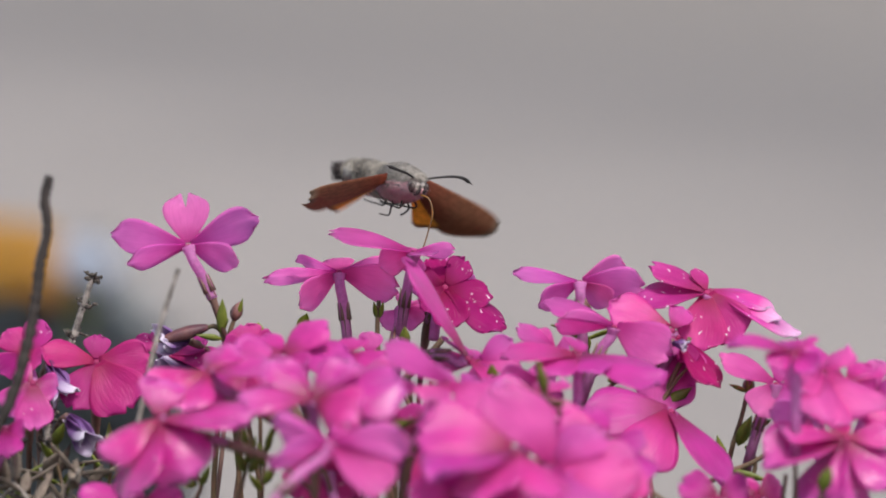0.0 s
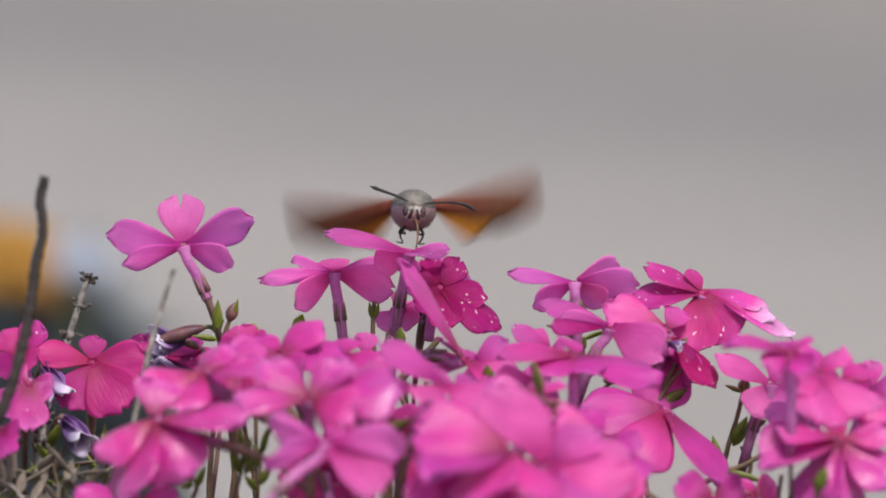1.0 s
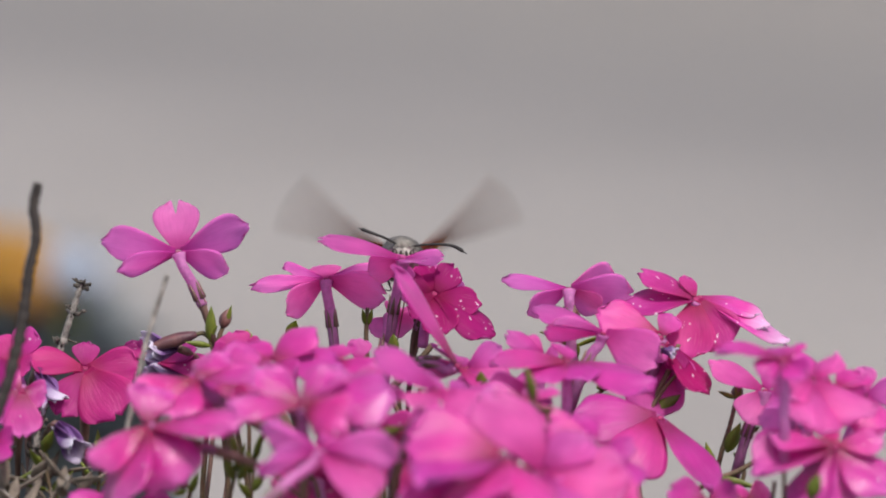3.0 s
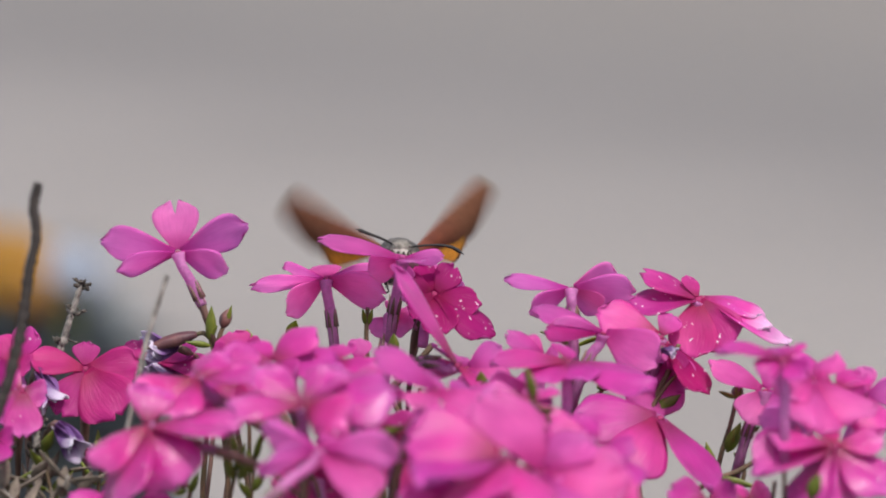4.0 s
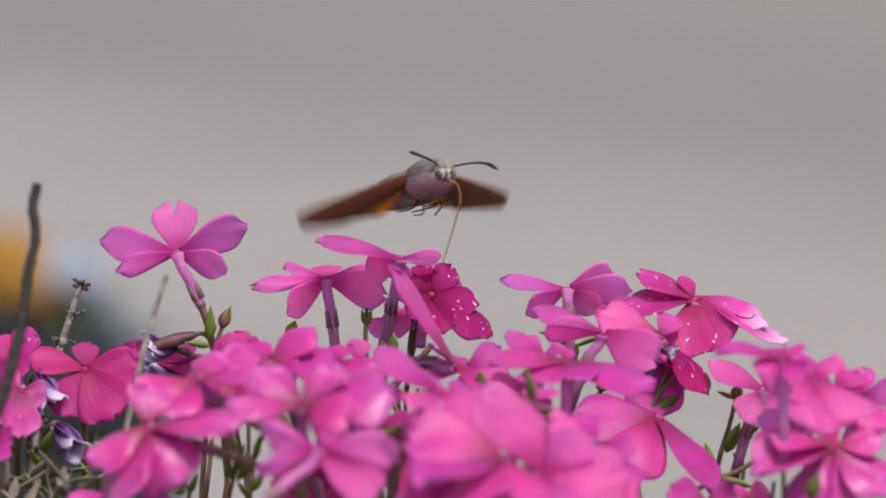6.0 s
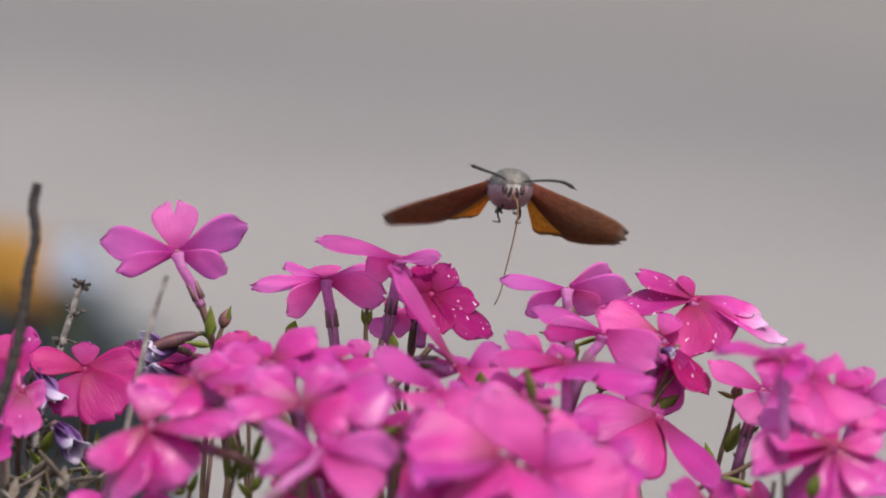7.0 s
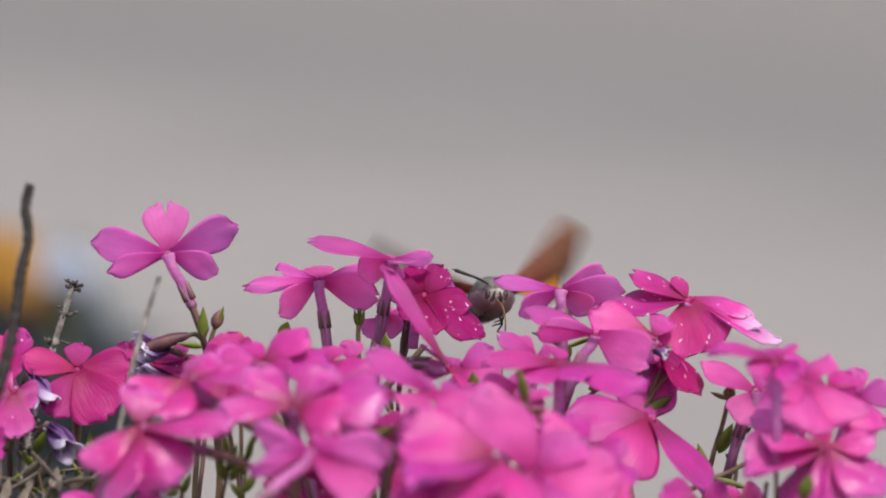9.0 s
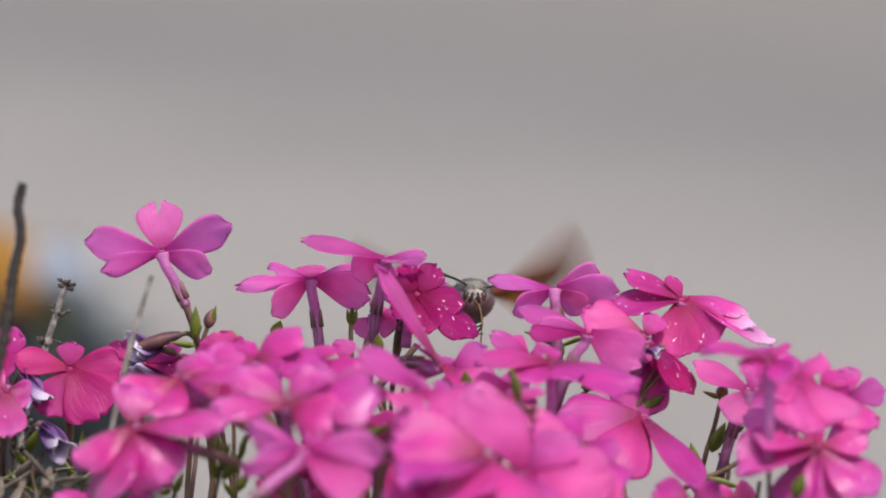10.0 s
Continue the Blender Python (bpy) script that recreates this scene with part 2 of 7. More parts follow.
def sheet(name, fn, nu, nv, thick, mats, uvscale=(1, 1)):
    """A thin closed skin over fn(u, v), u in -1..1, v in 0..1, upper and under side in two materials."""
    top, uv = [], []
    for j in range(nv + 1):
        for i in range(nu + 1):
            u, v = 2 * i / nu - 1, j / nv
            top.append(Vector(fn(u, v)))
            uv.append((0.5 + 0.5 * u, v))
    w = nu + 1
    normals = []
    for j in range(nv + 1):
        for i in range(w):
            a = top[j * w + min(i + 1, nu)] - top[j * w + max(i - 1, 0)]
            b = top[min(j + 1, nv) * w + i] - top[max(j - 1, 0) * w + i]
            k = a.cross(b)
            normals.append(k.normalized() if k.length > 1e-12 else Vector((0, 0, 1)))
    low = [p - q * thick for p, q in zip(top, normals)]
    faces, idx = [], []
    o = len(top)
    for j in range(nv):
        for i in range(nu):
            a, b, c, d = j * w + i, j * w + i + 1, (j + 1) * w + i + 1, (j + 1) * w + i
            faces.append((a, b, c, d)), idx.append(0)
            faces.append((o + d, o + c, o + b, o + a)), idx.append(len(mats) - 1)
    ring = [i for i in range(w)] + [j * w + nu for j in range(1, nv + 1)] + [nv * w + i for i in range(nu - 1, -1, -1)] + [j * w for j in range(nv - 1, 0, -1)]
    for k, a in enumerate(ring):
        b = ring[(k + 1) % len(ring)]
        faces.append((b, a, o + a, o + b)), idx.append(0)
    return mesh(name, top + low, faces, mats, idx, uv + uv)


# ---- phlox ----
def petal(rng, length, width, cup, bend, notch, curl, mats, twist=0.0, fold=0.0, ripple=1.0):
    """A petal that lies along +x from the throat, its upper side towards +z."""
    ph, teeth = rng.uniform(0, 6.28), ripple * rng.uniform(0.003, 0.016)
    rip, lean = ripple * rng.uniform(0.02, 0.06), ripple * rng.uniform(-0.06, 0.06)

    def fn(u, v):
        s = min(v / 0.68, 1.0)
        w = 0.22 + 0.78 * math.sin(math.pi / 2 * s) ** 1.3
        w *= math.sqrt(1 - 0.90 * (max(0.0, v - 0.66) / 0.34) ** 2)
        jag = teeth * math.sin(9 * u + ph) * v ** 6
        r = v * (1 - 0.13 * abs(u) ** 2.2 * v ** 4 - notch * max(0.0, 1 - abs(u) * 1.7) ** 1.3 * v ** 4 + jag)
        x, y = r, 0.5 * width * u * w + lean * v * v
        z = cup * r + bend * r * r * r + curl * u * u * w + rip * math.sin(5 * u + ph + 3 * v) * v * v + 0.022 * math.sin(3.1 * u + 2 * ph) * math.sin(5 * v + ph) * v + twist * u * v * v + fold * abs(u) * w * v
        return Vector((x * length + 0.4 * MM, -y * length, z * length))
    return sheet("petal", fn, 12, 12, 0.14 * MM, mats)


def phlox(x, y, z, nx, ny, nz, skin, cup, bend, seed, ways, calm=1.0, lean=(0, 0), via=None, tube=12.0, calyx=True):
    """One flower on its stalk. (x, y, z): throat, (nx, ny, nz): the way it faces, in millimetres; ways: its petals."""
    rng = random.Random(seed)
    centre = Vector((x, y, z)) * MM
    n = Vector((nx, ny, nz)).normalized()
    root = Vector((x + lean[0], y + lean[1], SOIL_Z / MM - 4)) * MM
    thing = new("phlox_flower")
    thing.location = root
    at = Matrix.Translation(centre - root)
    for wx, wy, wz, broad, roll, *cleft in ways:
        # a petal that leaves the flower's plane: its own way, breadth and roll
        way = Vector((wx, wy, wz))
        me = petal(rng, way.length * MM, broad, cup + calm * rng.uniform(-0.05, 0.05), bend + calm * rng.uniform(-0.08, 0.05), cleft[0] if cleft else rng.choice((0.02, 0.07, 0.13)), calm * rng.uniform(-0.12, 0.10),
                   SKINS[skin], calm * rng.uniform(-0.10, 0.10), calm * rng.uniform(-0.10, 0.12), min(1.0, calm + 0.1))
        px = way.normalized()
        pz = (n - px * n.dot(px)).normalized()
        ob = part("petal", me, thing)
        ob.matrix_basis = at @ Matrix((px, pz.cross(px), pz)).transposed().to_4x4() @ pose(0, 0, 0, roll, 0, 0)
    c = centre - root
    down = c - n * (tube * MM)
    knee = down - (n * 0.55 + Vector((0, 0, 0.45))) * (8 * MM) if via is None else c + Vector(via) * MM
    mids = [c - n * (tube * 0.5 * MM), down] if via is None else [c - n * (1.2 * MM) + Vector(via) * (0.10 * MM), c + Vector(via) * (0.55 * MM)]
    line = bezier([c - n * (0.45 * MM)] + mids + [knee, knee * 0.45, (0, 0, 0)], 40)
    acc = [0.0]
    for p, q in zip(line, line[1:]):
        acc.append(acc[-1] + (q - p).length)
    cut1 = next(i for i, d in enumerate(acc) if d > tube * MM)
    cut2 = next(i for i, d in enumerate(acc) if d > (tube + 8) * MM)
    tl = line[:cut1 + 1]
    part("flower_tube", rod("flower_tube", tl, [(0.84 + 0.36 * max(0.0, 1 - 4.0 * i / max(1, len(tl) - 1))) * MM for i in range(len(tl))], TUBE, 12), thing)
    ring = [c + n * (h * MM) for h in (-0.45, -0.05, 0.02)]
    part("throat", rod("throat", ring, [0.62 * MM, 0.5 * MM, 0.15 * MM], EYE_RING, 10), thing)
    if calyx:
        cl = line[max(cut1 - 3, 1):cut2 + 1]
        m = len(cl) - 1
        pieces = [rod_data(cl, [(0.40 + 0.45 * math.sin(math.pi * (0.25 + 0.75 * i / m))) * MM for i in range(m + 1)], 10, ribs=0.08)]
        d = (cl[0] - cl[1]).normalized()
        sa = d.cross(Vector((0.3, 0.8, 0.5))).normalized()
        sb = d.cross(sa)
        for k in range(5):
            w = k * 1.2566 + 0.3
            o = sa * math.cos(w) + sb * math.sin(w)
            pieces.append(rod_data([cl[1] + o * (0.75 * MM), cl[0] + o * (0.80 * MM) + d * (1.0 * MM), cl[0] + o * (1.0 * MM) + d * (2.4 * MM)], [0.40 * MM, 0.30 * MM, 0.06 * MM], 5))
        v, f = join(pieces)
        part("calyx", mesh("calyx", v, f, [CALYX]), thing)
    st = line[cut2 - 1:]
    part("stalk", rod("stalk", st, [0.34 * MM] * len(st), STEM, 7), thing)
    names = {"pink": "hot pink creeping phlox flower with five notched petals", "fleck": "deep pink phlox flower with white flecked petals",
             "lilac": "lilac pink creeping phlox flower on a slender stalk", "bleached": "pink phlox flower with bleached white-lilac petals", "deep": "crimson phlox flower with white flecks and shade in its colour", "glint_rim": "hot pink phlox flower with worn rims and painted pale sheen", "worn": "crimson pink phlox flower with ragged white petal rims"}
    return tagged(thing, names[skin], "flower", "phlox flowers")


# ---- ground and bed ----
def ground_material():
    m, n, l, b = material("pavement", 0.85)
    co = n.new("ShaderNodeTexCoord").outputs["Object"]
    big = noise_node(n, l, co, 0.9, 3, 0.5)
    mid = noise_node(n, l, co, 2.6, 5, 0.6)
    fine = noise_node(n, l, co, 160, 4, 0.7)
    # A darker band runs slantwise over the pavement.
    slant_band = n.new("ShaderNodeVectorMath")
    slant_band.operation = "DOT_PRODUCT"
    slant_band.inputs[1].default_value = (1.29 * 0.2, 0.2, 0)
    l.new(co, slant_band.inputs[0])
    sway = n.new("ShaderNodeMath")
    sway.operation = "MULTIPLY_ADD"
    l.new(big.outputs[0], sway.inputs[0])
    sway.inputs[1].default_value = 0.10
    l.new(slant_band.outputs["Value"], sway.inputs[2])
    r = ramp(n, l, sway.outputs[0], [(0.60, (0.225, 0.206, 0.189)), (0.80, (0.152, 0.140, 0.130)), (0.92, (0.159, 0.146, 0.132)), (1.0, (0.169, 0.153, 0.136))])
    c = mix(n, l, 0.6, r.outputs[0], ramp(n, l, mid.outputs[0], [(0.3, (0.86, 0.86, 0.86)), (0.7, (1.1, 1.1, 1.1))]).outputs[0], "MULTIPLY")
    c = mix(n, l, 0.8, c, ramp(n, l, fine.outputs[0], [(0.25, (0.6, 0.6, 0.6)), (0.75, (1.25, 1.25, 1.25))]).outputs[0], "MULTIPLY")
    l.new(c, b.inputs["Base Color"])
    bp = n.new("ShaderNodeBump")
    bp.inputs["Strength"].default_value, bp.inputs["Distance"].default_value = 0.5, 0.003
    l.new(fine.outputs[0], bp.inputs["Height"])
    l.new(bp.outputs[0], b.inputs["Normal"])
    return m


GROUND = ground_material()


def build_ground():
    s = 400.0
    me = mesh("ground", [(-s, -s, 0), (s, -s, 0), (s, s, 0), (-s, s, 0)], [(0, 1, 2, 3)], [GROUND], smooth=False)
    ob = new("ground", me)
    ob.location.z = GROUND_Z
    tagged(ob, "pale grey worn pavement in full sun", "ground", kind="structure")


def bed_height(x, y):
    """The soil mound: flat crown, then a slope to the pavement."""
    d = math.hypot(max(0, abs(x) - 0.11), max(0, abs(y + 0.05) - 0.07))
    f = max(0.0, 1 - d / 0.24)
    f = f * f * (3 - 2 * f)
    return (SOIL_Z - GROUND_Z) * f + (0.006 * noise.noise((x * 25, y * 25, 0)) if f > 0.02 else -0.004)


def build_bed():
    n = 48
    verts, faces = [], []
    for j in range(n + 1):
        for i in range(n + 1):
            x, y = -0.4 + 0.8 * i / n, -0.4 + 0.7 * j / n
            verts.append((x, y, bed_height(x, y)))
    for j in range(n):
        for i in range(n):
            a = j * (n + 1) + i
            faces.append((a, a + 1, a + n + 2, a + n + 1))
    ob = new("flower_bed", mesh("flower_bed", verts, faces, [SOIL]))
    ob.location.z = GROUND_Z
    tagged(ob, "dark crumbly soil mound under the phlox", "soil", kind="structure")


CUSHION = plain("cushion_leaf", (0.045, 0.07, 0.015), (0.13, 0.17, 0.035), 40, 0.5, through_light=0.25)


def build_cushion():
    """The low mat of needle leaves that covers the mound."""
    rng = random.Random(77)
    pieces = []
    for k in range(5200):
        x, y = rng.uniform(-0.24, 0.24), rng.uniform(-0.24, 0.11)
        h = bed_height(x, y)
        if h < 0.06:
            continue
        top = h + rng.uniform(0.006, 0.034) * min(1.0, (h - 0.04) / 0.12)
        way = Vector((rng.uniform(-1, 1), rng.uniform(-1, 1), rng.uniform(0.1, 1.0)))
        pieces.append(leaf_data((x, y, top), way, rng.uniform(0.007, 0.013), rng.uniform(0.0015, 0.0022), 0.2))
        if k % 5 == 0:
            pieces.append(rod_data([Vector((x, y, h - 0.003)), Vector((x, y, top))], [0.0006, 0.0004], 5))
    v, f = join(pieces)
    ob = new("phlox_cushion", mesh("phlox_cushion", v, f, [CUSHION]))
    ob.location.z = GROUND_Z
    tagged(ob, "dense low mat of green phlox needle leaves", "foliage", kind="stuff")


# ---- shoots, buds and dry stems ----
def leaf_data(base, way, length, width, droop=0.25, side=None):
    """A slim pointed leaf with a folded midrib."""
    d = Vector(way).normalized()
    s = d.cross(Vector((0.2, 0.3, 1)) if side is None else Vector(side)).normalized()
    up = s.cross(d).normalized()
    top, n = [], 7
    b = Vector(base)
    for i in range(n + 1):
        t = i / n
        w = width * 0.5 * (math.sin(math.pi * min(0.999, t ** 0.75)) * 0.93 + 0.09 * (1 - t))
        c = b + d * (length * t) - up * (droop * length * t * t)
        top += [c - s * w, c - up * (w * 0.45), c + s * w]
    o = len(top)
    low = [p - up * (0.25 * MM) for p in top]
    faces = []
    for i in range(n):
        a = i * 3
        for k in (0, 1):
            faces.append((a + k, a + k + 1, a + k + 4, a + k + 3))
            faces.append((o + a + k + 3, o + a + k + 4, o + a + k + 1, o + a + k))
        faces.append((a + 3, o + a + 3, o + a, a))
        faces.append((a + 2, o + a + 2, o + a + 5, a + 5))
    return top + low, faces


def shoot(points, leaves, seed, bud=None, light=False, dry=False, thick=0.42, blades=()):
    """A phlox shoot through the points (millimetres, from the root up), with paired needle leaves and perhaps a bud."""
    rng = random.Random(seed)
    root = Vector(points[0]) * MM
    thing = new("phlox_shoot")
    thing.location = root
    line = bezier([Vector(p) * MM - root for p in points], 26)
    part("stem", rod("stem", line, [thick * MM * (1 - 0.3 * i / 26) for i in range(27)], DRY if dry else STEM, 7, 0.06, rng), thing)
    for k in range(leaves):
        i = int(26 * (0.45 + 0.55 * (k // 2) / max(1, (leaves - 1) // 2)))
        i = min(i, 25)
        d = (line[i + 1] - line[i]).normalized()
        a = (k % 2) * math.pi + (k // 2) * 1.3 + rng.uniform(-0.4, 0.4)
        s = d.orthogonal().normalized()
        o = Matrix.Rotation(a, 3, d) @ s
        v, f = leaf_data(line[i] + o * (0.3 * MM), d * rng.uniform(0.6, 1.1) + o, 6 * MM * rng.uniform(0.75, 1.15), 1.9 * MM * rng.uniform(0.8, 1.2), rng.uniform(-0.1, 0.25))
        part("leaf", mesh("leaf", v, f, [DRY_LEAF if dry else LEAF_LIGHT if light else LEAF]), thing)
    for bx, by, bz, wx, wy, wz, broad in blades:
        way = Vector((wx, wy, wz)) * MM
        v, f = leaf_data(Vector((bx, by, bz)) * MM - root, way, way.length, broad * MM, rng.uniform(-0.05, 0.12), (0.1, 1, 0.2))
        part("leaf", mesh("leaf", v, f, [DRY_LEAF if dry else LEAF_LIGHT if light else LEAF]), thing)
    if bud:
        d = (line[-1] - line[-3]).normalized()
        l2 = [line[-1] + d * (bud * MM * t) for t in (0, 0.15, 0.35, 0.6, 0.8, 1.0)]
        fat = 0.78 + 0.012 * bud
        part("bud", rod("bud", l2, [r * fat * MM for r in (0.5, 0.9, 1.15, 1.05, 0.7, 0.15)], BUD, 10, ribs=0.16), thing, "purplish brown closed bud")
    if dry:
        return tagged(thing, "withered grey-brown shoot with dry curled leaves", "dry shoot", "dry shoots")
    return tagged(thing, "green phlox shoot with narrow pointed leaves" if not bud else "phlox shoot with narrow leaves and closed bud", "shoot", "phlox shoots")


def dry_stem(points, seed, thick=0.8, nodes=(), mat=None, label="dry grey seed stem with knotty nodes", crown=True, category="dry stem"):
    """A bare stem through the points (millimetres); husks of fallen flowers sit at the heights of nodes."""
    rng = random.Random(seed)
    root = Vector(points[0]) * MM
    thing = new("dry_stem")
    thing.location = root
    n = 90
    line = bezier([Vector(p) * MM - root for p in points], n)
    spots = [min(range(1, n), key=lambda i: abs(line[i].z + root.z - h * MM)) for h in nodes]
    widths = []
    for i in range(n + 1):
        w = thick * MM * (1.15 - 0.3 * i / n) * (1 + 0.10 * math.sin(i * 1.9) + 0.06 * math.sin(i * 4.3))
        near = min((abs(i - k) for k in spots), default=9)
        widths.append(w * (1.45 if near == 0 else 1.2 if near == 1 else 1.0))
    part("stem", rod("stem", line, widths, mat or DRY, 9, 0.2, rng), thing)
    for i in spots:
        d = (line[i + 1] - line[i - 1]).normalized()
        s = d.orthogonal().normalized()
        v, f = join(husks(line[i], d, s, thick, rng, rng.randint(6, 9)))
        part("node", mesh("node", v, f, [HUSK]), thing, "dark withered husks")
    if crown:
        d = (line[-1] - line[-3]).normalized()
        v, f = join(husks(line[-1], d, d.orthogonal().normalized(), thick * 0.9, rng, 12))
        part("seed_head", mesh("seed_head", v, f, [HUSK]), thing, "dark crumbled seed head")
    return tagged(thing, label, category)


def husks(at, d, s, thick, rng, count):
    """Hooked stubs and crumbs round a node."""
    pieces = []
    for q in range(count):
        o = Matrix.Rotation(q * 6.28 / count + rng.uniform(-0.4, 0.4), 3, d) @ s
        r = rng.uniform(1.5, 3.8) * thick * MM
        foot = at + d * (rng.uniform(-1.4, 0.8) * thick * MM)
        bow = d * (r * rng.uniform(-0.1, 0.5))
        w = rng.uniform(0.4, 0.75) * thick * MM
        tip = foot + o * r + bow
        pieces.append(rod_data([foot, foot + o * r * 0.6 + bow * 0.2, tip], [w, w * 0.9, w * 0.35], 6, 0.25, rng))
        if q % 2:
            pieces.append(ball_data(tip, w * rng.uniform(1.0, 1.6), w * 1.1, w * rng.uniform(0.8, 1.4), 5, 7))
    return pieces


def withered(x, y, z, nx, ny, nz, size, seed):
    """A shrivelled flower: petals rolled in and hanging."""
    rng = random.Random(seed)
    root = Vector((x + 2, y, SOIL_Z / MM - 4)) * MM
    thing = new("withered_flower")
    thing.location = root
    c = Vector((x, y, z)) * MM - root
    n = Vector((nx, ny, nz)).normalized()
    basis = n.to_track_quat("Z", "Y").to_matrix().to_4x4()
    for k in range(5):
        L = size * MM * rng.uniform(0.8, 1.1)
        roll = rng.uniform(0.45, 0.85)
        open_out = rng.choice((0.05, 0.10, 0.16, 0.5))

        def fn(u, v, L=L, roll=roll, spread=open_out, ph=rng.random() * 6):
            w = (0.16 + 0.4 * math.sin(math.pi * min(1, v * 0.8 + 0.1))) * L * 0.55
            a = u * 1.9 * roll
            return Vector((L * v * (spread + 0.2 * v), w * math.sin(a) * 0.95 + 0.12 * L * math.sin(4 * v + ph) * v, L * (1.05 * v - 0.15 * v * v) + w * (1 - math.cos(a)) * 0.7 + 0.05 * L * math.sin(7 * v + ph + 3 * u)))
        ob = part("petal", sheet("petal", fn, 8, 9, 0.15 * MM, (FADED, FADED)), thing)
        ob.matrix_basis = Matrix.Translation(c) @ basis @ pose(0, 0, 0, 0, 0, 72 * k + rng.uniform(-20, 20))
    line = bezier([c, c - Vector((n.x * 3, n.y * 3 - 3, 2)) * MM, (c - n * (3 * MM)) * 0.6, (0, 0, 0)], 24)
    part("stalk", rod("stalk", line, [(0.7 if i < 5 else 0.4) * MM for i in range(25)], CALYX, 8), thing)
    return tagged(thing, "withered purple phlox flower with bleached curled petals", "withered flower", "withered flowers")


# ---- the pansies far behind ----
YELLOW = plain("pansy_yellow", (0.28, 0.128, 0.001), (0.36, 0.175, 0.002), 60, 0.6, through_light=0.3)
ORANGE = plain("pansy_orange", (0.25, 0.11, 0.012), (0.36, 0.17, 0.02), 60, 0.6, through_light=0.3)
PALE_BLUE = plain("pansy_pale_blue", (0.26, 0.31, 0.40), (0.40, 0.44, 0.52), 60, 0.6, through_light=0.3)
DIM_LEAF = plain("pansy_leaf", (0.11, 0.13, 0.145), (0.21, 0.24, 0.26), 30, 0.6, through_light=0.2)


def pansy(x, y, z, size, mat, label, seed):
    """A round five-petalled flower on a bent stalk, turned to the lens."""
    rng = random.Random(seed)
    thing = new("pansy")
    thing.location = (x, y, GROUND_Z)
    c = Vector((0, 0, z - GROUND_Z))
    for k in range(5):
        L = size * rng.uniform(0.9, 1.1)

        def fn(u, v, L=L):
            w = L * 0.62 * math.sin(math.pi * min(0.5, v * 0.62 + 0.06)) * (1 - 0.25 * v ** 4)
            return Vector((L * v * (1 - 0.2 * u * u * v), w * u, L * (0.08 * math.sin(6 * u) * v - 0.1 * v * v)))
        ob = part("petal", sheet("petal", fn, 6, 7, 0.0004, (mat, mat)), thing)
        ob.matrix_basis = Matrix.Translation(c) @ pose(0, -0.0012 * k, 0, 72, 0, 0) @ pose(0, 0, 0, 0, 0, 90 + 72 * k)
    line = bezier([c + Vector((0, 0.001, 0)), c + Vector((0, 0.012, 0.002)), c * 0.6 + Vector((0, 0.012, 0)), (0, 0, 0)], 16)
    part("stalk", rod("stalk", line, [0.0012] * 17, LEAF, 7), thing)
    tagged(thing, label, "flower", "pansies")


def pansy_foliage(cx, cy, wide, deep, high, count, seed):
    rng = random.Random(seed)
    pieces = []
    for k in range(count):
        a, r = rng.uniform(0, 6.283), math.sqrt(rng.random())
        x, y = cx + wide * r * math.cos(a), cy + deep * r * math.sin(a)
        h = high * (1 - 0.35 * r ** 4) * math.sqrt(rng.uniform(0.05, 1.0))
        d = Vector((rng.uniform(-1, 1), rng.uniform(-1, 1), rng.uniform(0.1, 0.9)))
        pieces.append(leaf_data((x, y, h), d, rng.uniform(0.022, 0.036), rng.uniform(0.012, 0.018), 0.3))
        if k % 4 == 0:
            pieces.append(rod_data([Vector((x, y, 0)), Vector((x, y, h))], [0.0012, 0.001], 5))
    v, f = join(pieces)
    ob = new("pansy_foliage", mesh("pansy_foliage", v, f, [DIM_LEAF]))
    ob.location.z = GROUND_Z
    tagged(ob, "dusky blue-green pansy foliage on the pavement edge", "foliage", kind="stuff")


# ---- the moth ----
FUR = plain("moth_fur_grey", (0.14, 0.127, 0.112), (0.49, 0.455, 0.41), 900, 0.75, 0.6)
FUR_PINK = plain("moth_fur_belly", (0.78, 0.40, 0.44), (0.95, 0.70, 0.70), 700, 0.75, 0.8)
FUR_BACK = plain("moth_fur_abdomen", (0.06, 0.052, 0.042), (0.30, 0.27, 0.22), 420, 0.75, 0.8)
FUR_DARK = plain("moth_fur_dark", (0.014, 0.010, 0.010), (0.06, 0.045, 0.042), 900, 0.8, 0.6)
FUR_WHITE = plain("moth_fur_white", (0.55, 0.50, 0.42), (0.78, 0.74, 0.66), 900, 0.8, 0.6)
COMPOUND = plain("moth_eye", (0.016, 0.008, 0.007), (0.04, 0.02, 0.018), 900, 0.5)
HORN = plain("moth_horn", (0.006, 0.005, 0.005), (0.018, 0.015, 0.014), 900, 0.75)
TONGUE = plain("moth_tongue", (0.06, 0.03, 0.010), (0.26, 0.12, 0.025), 700, 0.4)


